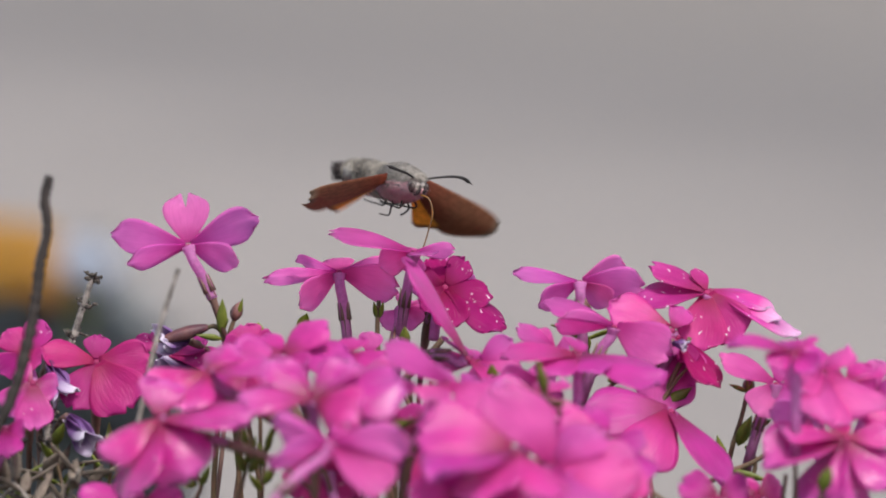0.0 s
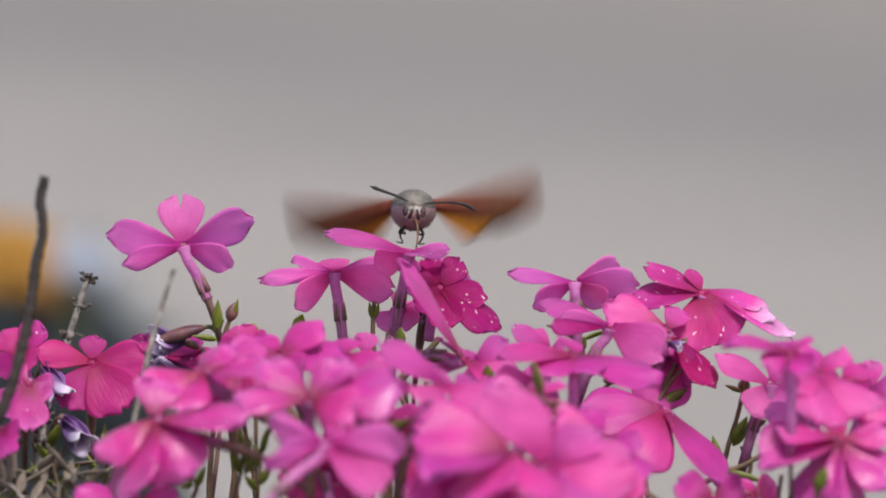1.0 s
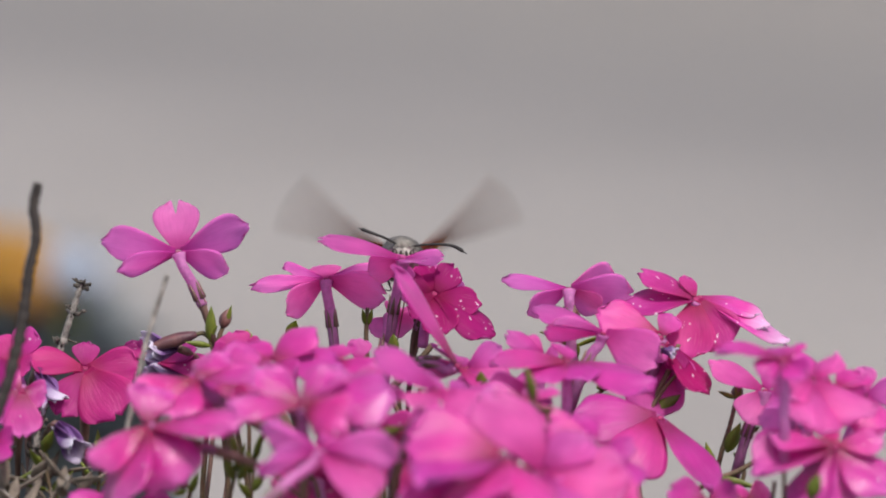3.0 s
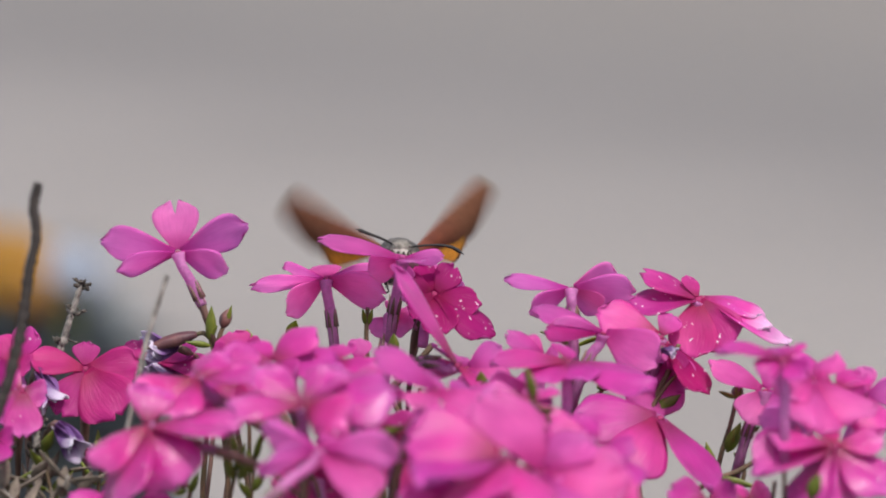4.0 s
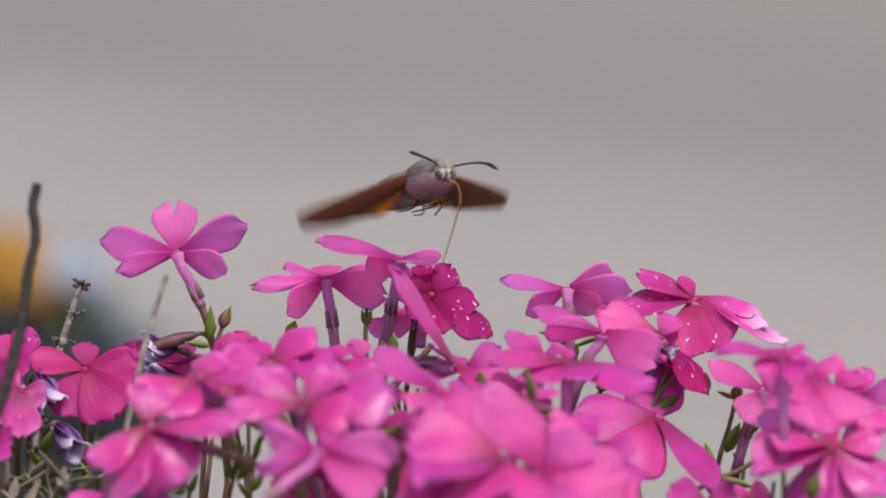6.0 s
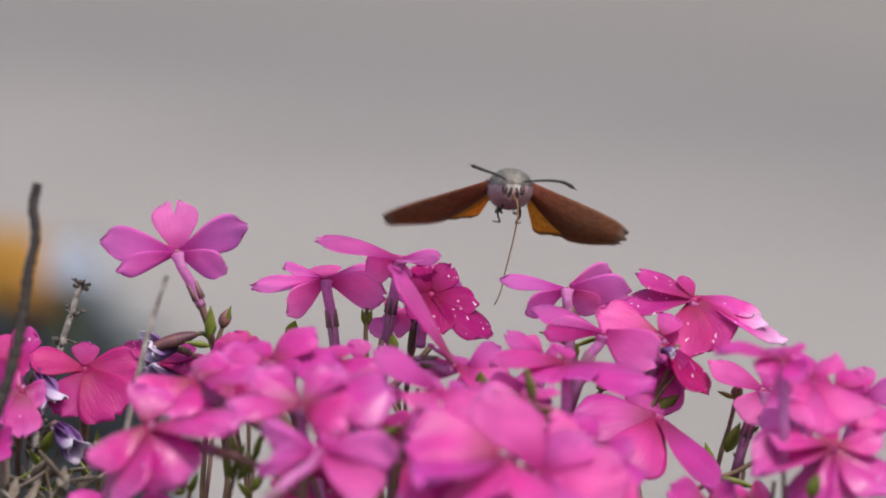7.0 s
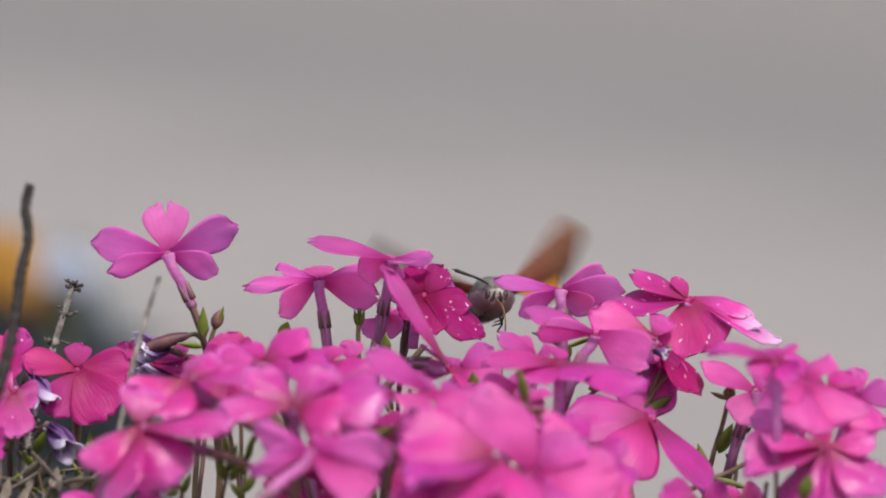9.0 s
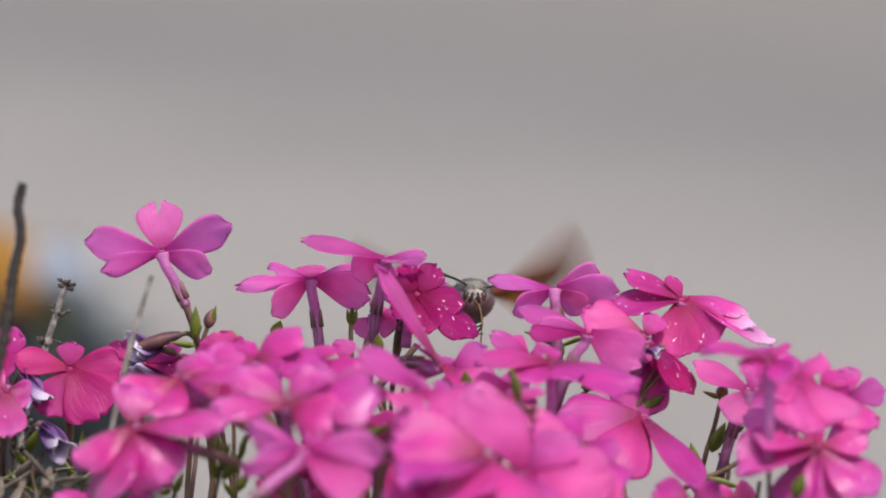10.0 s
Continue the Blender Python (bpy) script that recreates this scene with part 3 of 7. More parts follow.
def wing_material(name, inner, outer, margin, clear, scale):
    m, n, l, b = material(name, 0.6)
    uv = n.new("ShaderNodeUVMap").outputs[0]
    sep = n.new("ShaderNodeSeparateXYZ")
    l.new(uv, sep.inputs[0])
    r = ramp(n, l, sep.outputs[1], [(0.0, inner), (0.55, outer), (0.90, outer), (0.97, margin)])
    wv = n.new("ShaderNodeTexNoise")
    mp = n.new("ShaderNodeMapping")
    mp.inputs["Scale"].default_value = (26, 2.0, 1)
    l.new(uv, mp.inputs[0])
    l.new(mp.outputs[0], wv.inputs["Vector"])
    wv.inputs["Scale"].default_value, wv.inputs["Detail"].default_value = 1.0, 2
    vr = ramp(n, l, wv.outputs[0], [(0.36, (0.80, 0.78, 0.77)), (0.5, (1, 1, 1)), (0.7, (1.1, 1.1, 1.1))])
    c = mix(n, l, 0.6, r.outputs[0], vr.outputs[0], "MULTIPLY")
    fn = noise_node(n, l, uv, scale, 5, 0.7)
    c = mix(n, l, 0.7, c, ramp(n, l, fn.outputs[0], [(0.32, (0.5, 0.46, 0.44)), (0.68, (1.3, 1.28, 1.25))]).outputs[0], "MULTIPLY")
    l.new(c, b.inputs["Base Color"])
    tr = n.new("ShaderNodeBsdfTranslucent")
    l.new(c, tr.inputs[0])
    ms = n.new("ShaderNodeMixShader")
    ms.inputs[0].default_value = clear
    l.new(b.outputs[0], ms.inputs[1])
    l.new(tr.outputs[0], ms.inputs[2])
    l.new(ms.outputs[0], n["Material Output"].inputs[0])
    return m


FOREWING = wing_material("forewing_brown", (0.22, 0.030, 0.014), (0.25, 0.082, 0.034), (0.32, 0.24, 0.17), 0.6, 14)
FOREWING_BACK = wing_material("forewing_grey_back", (0.25, 0.050, 0.026), (0.27, 0.115, 0.06), (0.27, 0.19, 0.13), 0.6, 14)
HINDWING = wing_material("hindwing_orange", (0.80, 0.37, 0.04), (0.82, 0.40, 0.05), (0.32, 0.13, 0.04), 0.55, 10)


def forewing(side):
    L = 20.8 * MM

    def fn(u, v):
        lead = -0.02 * v - 0.05 * v * v - 0.06 * v ** 10
        trail = -0.07 - 0.32 * math.sin(math.pi / 2 * min(1.0, v / 0.65)) + 0.40 * max(0.0, v - 0.6) ** 1.5
        trail = min(trail, lead - 0.02)
        s = 0.5 + 0.5 * u
        y = lead + (trail - lead) * (1 - s)
        x = v - 0.05 * (1 - s) ** 1.4 * v ** 4 - 0.02 * (2 * s - 1) ** 4 * v ** 6 + 0.020 * math.sin(21 * s) * v ** 8 - 0.05 * max(0.0, 0.3 - abs(s - 0.45)) * v ** 20
        return Vector((side * L * x, L * y, L * (0.05 * math.sin(math.pi * s) - 0.05 * v * v)))
    return sheet("forewing", fn, 14, 20, 0.07 * MM, (FOREWING, FOREWING_BACK) if side > 0 else (FOREWING_BACK, FOREWING))


def hindwing(side):
    L = 12.8 * MM

    def fn(u, v):
        s = 0.5 + 0.5 * u
        a = radians(-16 - 36 * (1 - s))
        r = v * (1.0 - 0.26 * (1 - s) ** 2.2 + 0.02 * math.sin(14 * s))
        return Vector((side * L * r * math.cos(a), L * (r * math.sin(a) - 0.07), L * (0.045 - 0.04 * v * v)))
    return sheet("hindwing", fn, 16, 12, 0.07 * MM, (HINDWING, HINDWING))


def tufts(rng, centre, rx, ry, rz, count, length, thick, keep, back=0.6):
    """Short hair-scales over an ellipsoid, combed backwards."""
    pieces = []
    c = Vector(centre)
    while len(pieces) < count:
        q = Vector((rng.gauss(0, 1), rng.gauss(0, 1), rng.gauss(0, 1))).normalized()
        if not keep(q):
            continue
        p = c + Vector((q.x * rx, q.y * ry, q.z * rz))
        d = (Vector((q.x / rx, q.y / ry, q.z / rz)).normalized() + Vector((0, -back * 2, 0)) + Vector((rng.uniform(-.3, .3), 0, rng.uniform(-.3, .3)))).normalized()
        n = length * rng.uniform(0.6, 1.3)
        s = d.orthogonal().normalized() * thick
        t = d.cross(s)
        pieces.append(([p + s, p - s * 0.5 + t * 0.87, p - s * 0.5 - t * 0.87, p + d * n], [(0, 1, 3), (1, 2, 3), (2, 0, 3)]))
    return join(pieces)


def build_moth():
    """A hawk-moth whose head lies at the origin and points along -y; its belly is towards -z."""
    rng = random.Random(4)
    moth = new("hawk_moth")

    def piece(name, data, mat, parent=None, label=""):
        return part(name, mesh(name, data[0], data[1], [mat]), parent or moth, label)
    # Body axis runs towards +y (the tail).
    thorax = piece("thorax", ball_data((0, 4.4 * MM, 0.3 * MM), 3.7 * MM, 5.0 * MM, 3.3 * MM, 14, 20), FUR)
    v, f = tufts(rng, (0, 4.4 * MM, 0.3 * MM), 3.65 * MM, 5.0 * MM, 3.25 * MM, 3200, 0.85 * MM, 0.085 * MM, lambda q: q.z > 0.12, -0.5)
    piece("fur", (v, f), FUR, thorax)
    v, f = tufts(rng, (0, 4.4 * MM, 0.2 * MM), 3.75 * MM, 5.05 * MM, 3.35 * MM, 3400, 0.8 * MM, 0.11 * MM, lambda q: q.z < 0.18, -0.5)
    piece("breast_fur", (v, f), FUR_PINK, thorax, "pinkish belly fur")
    line = bezier([(0, 7 * MM, -0.1 * MM), (0, 13 * MM, 0.1 * MM), (0, 17.5 * MM, 0.3 * MM), (0, 20.5 * MM, 0.4 * MM)], 24)
    abdomen = piece("abdomen", rod_data(line, [(3.4 - 1.1 * (i / 24) ** 2.2 + 0.14 * math.sin(i * 1.8)) * MM for i in range(25)], 18), FUR_BACK)
    v, f = tufts(rng, (0, 12.8 * MM, 0.1 * MM), 2.9 * MM, 7.6 * MM, 2.8 * MM, 1300, 1.2 * MM, 0.11 * MM, lambda q: q.z > -0.25, -0.6)
    piece("fur", (v, f), FUR_BACK, abdomen)
    v, f = tufts(rng, (0, 12.2 * MM, 0.0 * MM), 2.95 * MM, 6.8 * MM, 2.85 * MM, 1200, 1.0 * MM, 0.13 * MM, lambda q: q.z < -0.15, -0.6)
    piece("belly_fur", (v, f), FUR_PINK, abdomen, "mauve belly fur")
    for s in (-1, 1):
        v, f = tufts(rng, (s * 2.3 * MM, 16.6 * MM, 0.6 * MM), 0.7 * MM, 1.2 * MM, 1.1 * MM, 220, 1.1 * MM, 0.14 * MM, lambda q: True, -0.6)
        piece("side_patch", (v, f), FUR_WHITE, abdomen, "cream white side patch")
    pieces = []
    for k in range(340):
        a = rng.uniform(-1.1, 1.1)
        e = Vector((3.4 * MM * math.sin(a) * rng.uniform(0.6, 1.2), (21.0 + 2.4 * rng.random() * math.cos(a)) * MM, (0.4 + rng.uniform(-1.8, 1.6)) * MM))
        b = Vector((rng.uniform(-1.9, 1.9) * MM, 18.4 * MM, 0.3 * MM + rng.uniform(-1.4, 1.4) * MM))
        pieces.append(rod_data([b, e], [0.42 * MM, 0.12 * MM], 4))
    piece("tail_tuft", join(pieces), FUR_DARK, abdomen, "black fanned tail tuft")
    head = piece("head", ball_data((0, 0.0 * MM, 0.5 * MM), 1.95 * MM, 1.7 * MM, 1.8 * MM, 12, 16), FUR)
    v, f = tufts(rng, (0, 0.0 * MM, 0.5 * MM), 1.9 * MM, 1.65 * MM, 1.75 * MM, 700, 0.9 * MM, 0.10 * MM, lambda q: q.z > 0.35, -0.2)
    piece("fur", (v, f), FUR, head)
    v, f = tufts(rng, (0, 0.0 * MM, 0.3 * MM), 1.8 * MM, 1.6 * MM, 1.9 * MM, 260, 1.0 * MM, 0.12 * MM, lambda q: q.z < -0.2, 0.1)
    piece("chin_fur", (v, f), FUR_PINK, head)
    for s in (-1, 1):
        piece("eye", ball_data((s * 1.6 * MM, -0.95 * MM, 0.0 * MM), 0.58 * MM, 0.80 * MM, 0.95 * MM, 10, 12), COMPOUND, head, "glossy dark eye")
        l = bezier([(s * 0.8 * MM, -0.8 * MM, -1.1 * MM), (s * 0.75 * MM, -1.6 * MM, -0.9 * MM), (s * 0.6 * MM, -2.1 * MM, -0.2 * MM), (s * 0.45 * MM, -2.0 * MM, 0.5 * MM)], 10)
        piece("palp", rod_data(l, [(0.44 - 0.24 * i / 10) * MM for i in range(11)], 8), FUR_DARK, head)
    for l in ([(-0.8, -0.7, 1.6), (-3.2, -1.5, 2.6), (-6.2, -1.9, 3.5), (-8.5, -2.0, 4.2)], [(0.9, -0.7, 1.5), (4.4, -1.6, 2.0), (8.2, -2.0, 2.1), (9.3, -2.0, 1.9), (11.6, -2.0, 0.7)]):
        c = bezier([Vector(q) * MM for q in l], 20)
        piece("antenna", rod_data(c, [(0.19 + 0.22 * (i / 20) ** 1.6 if i < 19 else 0.10) * MM for i in range(21)], 7, 0.08, rng), HORN, head, "dark clubbed antenna")
    tongue_root = piece("proboscis", rod_data(bezier([(0, 0, 0), (0.5 * MM, -2.0 * MM, -0.2 * MM), (0.9 * MM, -3.4 * MM, -2.2 * MM), (0.8 * MM, -3.6 * MM, -6 * MM), (0.2 * MM, -3.2 * MM, -13 * MM), (-0.4 * MM, -2.9 * MM, -18.5 * MM), (-0.9 * MM, -2.7 * MM, -20.0 * MM)], 40), [(0.17 - 0.07 * i / 40) * MM for i in range(41)], 7), TONGUE, moth, "long thin amber proboscis")
    tongue_root.location = (0, -1.4 * MM, -1.1 * MM)
    for s in (-1, 1):
        for k, (y, out, low) in enumerate(((2.2, 1.8, 3.7), (4.6, 2.1, 3.9), (6.6, 2.2, 3.8))):
            way = [(1.3, y, -2.4), (out, y - 0.6, -low), (out - 0.7, y + 3.0, -low - 0.4), (out - 0.5, y + 6.5, -low - 0.1)]
            if k == 1:
                # the middle pair hangs down and hooks outwards
                way = [(1.3, y, -2.4), (out, y - 0.4, -low - 0.6), (out - 0.6, y + 1.0, -low - 2.0), (out + 0.5, y + 2.4, -low - 1.9)]
            l = bezier([Vector((s * p, q, r)) * MM for p, q, r in way], 14)
            piece("leg", rod_data(l, [(0.24 - 0.13 * i / 14) * MM for i in range(15)], 6), HORN)
    for ob in moth.children_recursive:
        ob.data.transform(Matrix.Scale(0.88, 4))
    wings = []
    for s in (-1, 1):
        w = part("forewing", forewing(s), moth, "brown translucent forewing")
        part("hindwing", hindwing(s), w, "orange hindwing")
        wings.append(w)
    tagged(moth, "grey furry hawk-moth hovering with brown and orange wings", "moth")
    return moth, wings, tongue_root


build_ground()
build_bed()
build_cushion()

# ---- the flowers, in millimetres ----
swaying = []
swaying.append(("lone", phlox(-40.5, 0.0, 0.6, -0.10, 0.71, 0.70, "lilac", 0.06, -0.06, 11, [(-12.5, 1.5, 1.5, 0.74, -1), (-0.7, 5.0, 7.9, 0.81, -6, 0.34), (11.2, 3.0, 3.9, 0.74, -3, 0.05), (7.8, -1.5, -2.8, 0.74, -8), (-9.7, -1.5, -2.9, 0.74, -11)], calm=0.05, lean=(7, 2), via=(4.1, -1.0, -9.0), tube=9)))
swaying.append(("second", phlox(-16.9, 9.0, -4.8, 0.00, 0.60, 0.80, "lilac", 0.06, -0.06, 12, [(-6.8, 4.0, 1.1, 0.74, 2), (-12.4, 1.0, -1.4, 0.74, -14), (-6.3, -3.5, -5.2, 0.74, 16), (9.8, -1.5, -2.6, 0.74, -24), (8.5, 3.0, 0.4, 0.74, -9), (-0.4, 7.0, 1.3, 0.77, -10)], calm=0.12, lean=(4, 2), via=(1.1, -1.0, -8.2), tube=9)))
swaying.append(("visited", phlox(-5.0, 2.0, -0.6, 0.13, -0.05, 0.99, "lilac", 0.06, -0.06, 13, [(-13.8, 0.0, 3.1, 0.74, -5), (6.5, 1.5, -0.0, 0.74, -45), (2.4, -6.0, 0.1, 0.74, 8), (-5.4, 1.0, -2.5, 0.81, 94), (-0.6, 1.5, -3.4, 1.31, 6), (-1.7, 8.0, -0.5, 0.74, 1)], calm=0.1, lean=(-2, 2), via=(-1.6, 2.0, -9.6), tube=10)))
swaying.append(("visited", phlox(0.1, 3.0, -6.4, 0.25, -0.76, 0.60, "deep", 0.06, -0.06, 14, [(3.3, 3.5, 3.9, 0.76, 6), (7.3, 1.0, -1.8, 0.74, -4), (9.6, -2.5, -6.5, 0.74, -21), (1.4, -5.0, -6.1, 0.76, 21), (-3.8, -3.0, -3.2, 0.84, -11), (-5.5, 1.0, 1.7, 0.77, -35), (-2.9, 4.0, 3.9, 0.74, -16)], calm=0.4, tube=10)))
swaying.append(("visited", phlox(-0.6, 9.0, -5.8, 0.11, 0.53, 0.84, "lilac", 0.06, -0.06, 68, [(0.5, 3.0, 2.8, 0.95, 5), (-5.2, 0.0, -1.4, 0.74, 55), (5.7, 0.0, -1.4, 0.74, -39)], calm=0.3, tube=10, calyx=False)))
swaying.append(("visited", phlox(3.7, -24.0, -14.1, 0.60, -0.30, 0.74, "pink", 0.06, -0.06, 15, [(-10.6, 1.0, 15.8, 0.61, 11), (5.5, -2.0, -5.1, 0.74, 0), (-2.6, 7.5, 1.6, 0.74, -4)], calm=0.08, via=(-6.6, 2.0, 0.2), tube=6)))
phlox(-6.7, 12.0, -11.3, 0.10, 0.88, 0.46, "lilac", 0.06, -0.06, 31, [(-2.7, 0.0, -2.8, 1.11, 21), (3.2, 0.0, -1.8, 1.34, -34), (0.9, 3.0, 1.4, 1.14, -79), (5.0, 2.0, -0.3, 0.74, -29)], calm=0.3, tube=10)
phlox(-11.7, -10.0, -15.6, 0.10, -0.40, 0.91, "lilac", 0.06, -0.06, 66, [(0.3, 2.5, 3.1, 0.97, 0), (3.2, 0.0, -0.9, 0.87, 58), (-2.9, 0.0, -1.4, 0.91, -56)], calm=0.4, tube=10)
phlox(0.7, -62.0, -12.6, 0.45, -0.35, 0.82, "lilac", 0.06, -0.06, 32, [(-9.5, 1.0, 6.0, 0.86, 1), (6.6, -3.0, -2.8, 0.86, 20), (-0.2, 6.0, 1.0, 0.86, 13), (-3.5, -6.0, -1.7, 0.86, 21)], calm=0.2, tube=10)
phlox(5.5, -20.0, -15.1, -0.10, -0.36, 0.93, "lilac", 0.06, -0.06, 30, [(-8.0, -1.0, -0.5, 0.74, -8), (-2.3, 5.0, 0.7, 0.74, 8), (3.2, 3.0, 1.0, 0.74, 15), (5.5, 2.0, 2.6, 0.74, 34), (0.3, -6.0, -2.7, 0.74, 12), (6.5, -1.0, -0.9, 0.74, 13)], calm=0.5, tube=10)
phlox(17.6, -16.0, -13.7, 0.10, -0.40, 0.91, "lilac", 0.06, -0.06, 29, [(-5.8, 1.5, 3.4, 0.74, 1), (-3.2, 3.0, 2.3, 0.74, -19, 0.02), (2.1, 1.0, 0.1, 1.34, 56), (-1.1, -3.0, -1.4, 1.1, -20)], calm=0.6, tube=10)
swaying.append(("tall", phlox(21.6, 0.0, -5.2, 0.00, 0.62, 0.78, "lilac", 0.06, -0.06, 16, [(-10.7, 1.0, 1.2, 0.74, -15), (7.4, 4.5, 1.5, 0.74, -32), (10.4, 0.0, -0.9, 0.74, -18), (5.0, 1.0, -3.9, 0.74, -22), (-6.6, -2.0, -3.8, 0.74, 7)], calm=0.15, lean=(2, 3), via=(0.3, -1.0, -5.7), tube=7)))
phlox(27.0, -12.0, -10.6, 0.10, -0.10, 0.99, "lilac", 0.06, -0.06, 17, [(-11.2, 1.0, 3.6, 0.74, -7), (-9.3, -3.0, 0.8, 0.74, 49), (8.7, -3.0, -4.7, 0.78, 71)], calm=0.12, via=(-3.0, 0.0, -6.0), tube=10)
phlox(36.3, -6.0, -12.1, 0.05, -0.50, 0.86, "pink", 0.06, -0.06, 18, [(-10.1, 1.0, 3.8, 0.74, -10), (2.1, 3.0, 2.9, 0.92, 21), (-1.7, -3.0, -3.6, 0.98, -14)], calm=0.2, lean=(-9, 3), via=(-7.3, 4.0, -19.1), tube=10)
swaying.append(("tall", phlox(41.9, 0.0, -6.8, 0.05, -0.51, 0.86, "fleck", 0.06, -0.06, 19, [(-9.0, 2.5, 4.1, 0.74, 15), (-11.0, -0.5, -0.8, 0.74, 8), (-1.7, 3.0, 3.1, 0.74, 20), (-1.3, -4.0, -8.9, 0.83, -2), (5.0, -3.0, -7.5, 0.88, 35)], calm=0.3, lean=(-14, 2), via=(-12.8, 2.0, -25.1), tube=6)))
swaying.append(("tall", phlox(42.7, 1.5, -6.7, 0.35, -0.40, 0.85, "bleached", 0.06, -0.06, 20, [(10.7, -1.0, -4.9, 0.74, -1), (9.5, 2.0, -3.1, 0.74, -8), (14.4, -1.0, -7.1, 0.71, -17)], calm=0.5, lean=(-15, 2), via=(-13.5, 2.0, -25.4), tube=5, calyx=False)))
phlox(36.8, -3.0, -13.8, -0.10, 0.70, 0.70, "pink", 0.06, -0.06, 21, [(-2.1, -5.0, -11.3, 0.78, 35), (3.4, -4.0, -7.1, 0.74, -9), (-4.9, -2.0, -7.0, 0.74, 5)], calm=0.2, lean=(-8, 3), via=(-7.3, 2.0, -17.6), tube=6, calyx=False)
phlox(37.2, -6.0, -13.1, 0.20, -0.74, 0.64, "deep", 0.06, -0.06, 67, [(6.5, -4.0, -7.8, 0.74, -26), (2.3, -3.0, -4.0, 0.74, 8)], calm=0.4, lean=(-9, 2), via=(-7.8, 2.0, -17.9), tube=10, calyx=False)
phlox(52.6, -10.0, -20.1, -0.20, 0.50, 0.84, "lilac", 0.06, -0.06, 24, [(-8.6, 2.0, 4.1, 0.74, -57), (-3.2, -3.0, -4.3, 0.98, 85), (3.3, -3.0, -3.6, 1.01, 90), (2.2, 3.0, 3.2, 0.99, 85)], calm=0.3, lean=(-3, 0), via=(-3.0, 0.0, -8.0), tube=9)
phlox(53.0, -58.0, -8.5, 0.20, -0.30, 0.93, "pink", 0.06, -0.06, 22, [(-10.0, 1.0, 1.1, 0.86, 9), (-4.1, -3.0, -1.2, 0.86, -13), (2.7, -4.0, -2.2, 0.86, 38), (1.9, 5.0, 1.4, 0.86, -24), (-2.8, 5.0, 1.4, 0.86, -3)], calm=1.4, via=(0.1, 0.0, -8.9), tube=13, calyx=False)
phlox(58.2, -48.0, -12.7, 0.40, -0.20, 0.90, "lilac", 0.06, -0.06, 23, [(8.0, -3.0, -6.2, 0.86, 21), (3.7, 5.0, 2.4, 0.86, -27), (-5.4, -5.0, -2.5, 0.86, -1), (-0.4, -8.0, -7.7, 0.86, -1), (-5.9, 3.0, 2.0, 0.86, -24)], calm=1.4, tube=10, calyx=False)
phlox(62.0, -40.0, -15.8, 0.50, -0.25, 0.83, "pink", 0.06, -0.06, 61, [(-7.1, 2.0, 5.2, 0.86, -19), (4.8, 5.0, 2.4, 0.86, -21), (-3.5, -4.0, -0.7, 0.86, 2), (8.7, -3.0, -4.4, 0.86, 18), (4.6, 1.0, -1.0, 0.98, 64)], calm=1.4, tube=10, calyx=False)
phlox(67.3, -28.0, -18.4, 0.30, -0.30, 0.90, "lilac", 0.06, -0.06, 25, [(-0.4, 3.0, 3.8, 0.97, -30), (5.3, 1.0, 0.7, 0.87, 57), (-4.5, -2.0, -1.5, 0.92, -47), (1.9, -5.0, -5.5, 0.74, 40)], calm=0.5, tube=10, calyx=False)
phlox(60.9, -57.0, -21.6, 0.05, -0.58, 0.81, "glint_rim", 0.06, -0.06, 26, [(-9.9, 0.0, 1.6, 0.86, 28), (-12.4, -3.0, -4.0, 0.86, 10), (-6.4, -5.0, -9.5, 0.86, 37), (0.8, -5.0, -10.7, 0.86, -47), (8.0, -4.0, -7.5, 0.86, -6), (7.1, 1.0, -0.3, 0.86, -7), (-1.7, 5.0, 2.2, 0.86, 12)], calm=1.4, tube=10)
phlox(57.6, -30.0, -22.1, -0.10, 0.40, 0.91, "lilac", 0.06, -0.06, 95, [(-7.0, 0.0, 0.0, 0.74, 50), (4.4, 0.0, 0.4, 1.29, -75), (-1.1, -4.0, -3.4, 1.06, -39)], calm=0.5, tube=10, calyx=False)
phlox(35.8, -17.0, -23.4, -0.05, -0.45, 0.89, "pink", 0.1, -0.1, 27, [(-14.1, -1.0, -0.4, 0.74, -15), (-5.4, -9.0, -8.3, 0.74, -25, 0.02), (8.5, -5.0, -12.0, 0.74, -31)], calm=0.35, lean=(-8, 6), via=(-6.9, 8.0, -10.0), tube=10)
phlox(20.9, -36.0, -11.9, 0.05, -0.20, 0.98, "pink", 0.06, -0.06, 28, [(-12.3, 0.0, 0.2, 0.86, 1), (13.2, -2.0, -3.7, 0.83, 3), (-1.0, 5.0, 1.8, 0.86, 26), (3.1, -6.0, -2.0, 0.86, 10), (-5.6, -6.0, -2.2, 0.86, 2)], calm=0.4, lean=(-2, 4), via=(-0.2, 0.0, -11.0))
phlox(-55.3, -1.0, -17.9, 0.05, -0.71, 0.71, "worn", 0.06, -0.06, 33, [(-9.0, 0.0, 1.6, 0.74, 12), (0.1, 2.5, 3.7, 1.01, 1), (8.6, 0.0, 0.4, 0.74, 26), (5.4, -4.5, -7.5, 0.98, 20, 0.12), (-4.0, -4.0, -7.1, 0.75, -17)], calm=0.4, tube=10)
phlox(-66.2, -8.0, -15.8, -0.10, -0.75, 0.66, "fleck", 0.06, -0.06, 34, [(2.8, 2.0, 4.8, 0.82, 25), (-3.2, 2.0, 3.3, 0.97, -14), (-4.0, 0.0, -2.7, 1.01, -34), (2.4, -1.0, -0.8, 1.43, 27)], calm=0.5, tube=10)
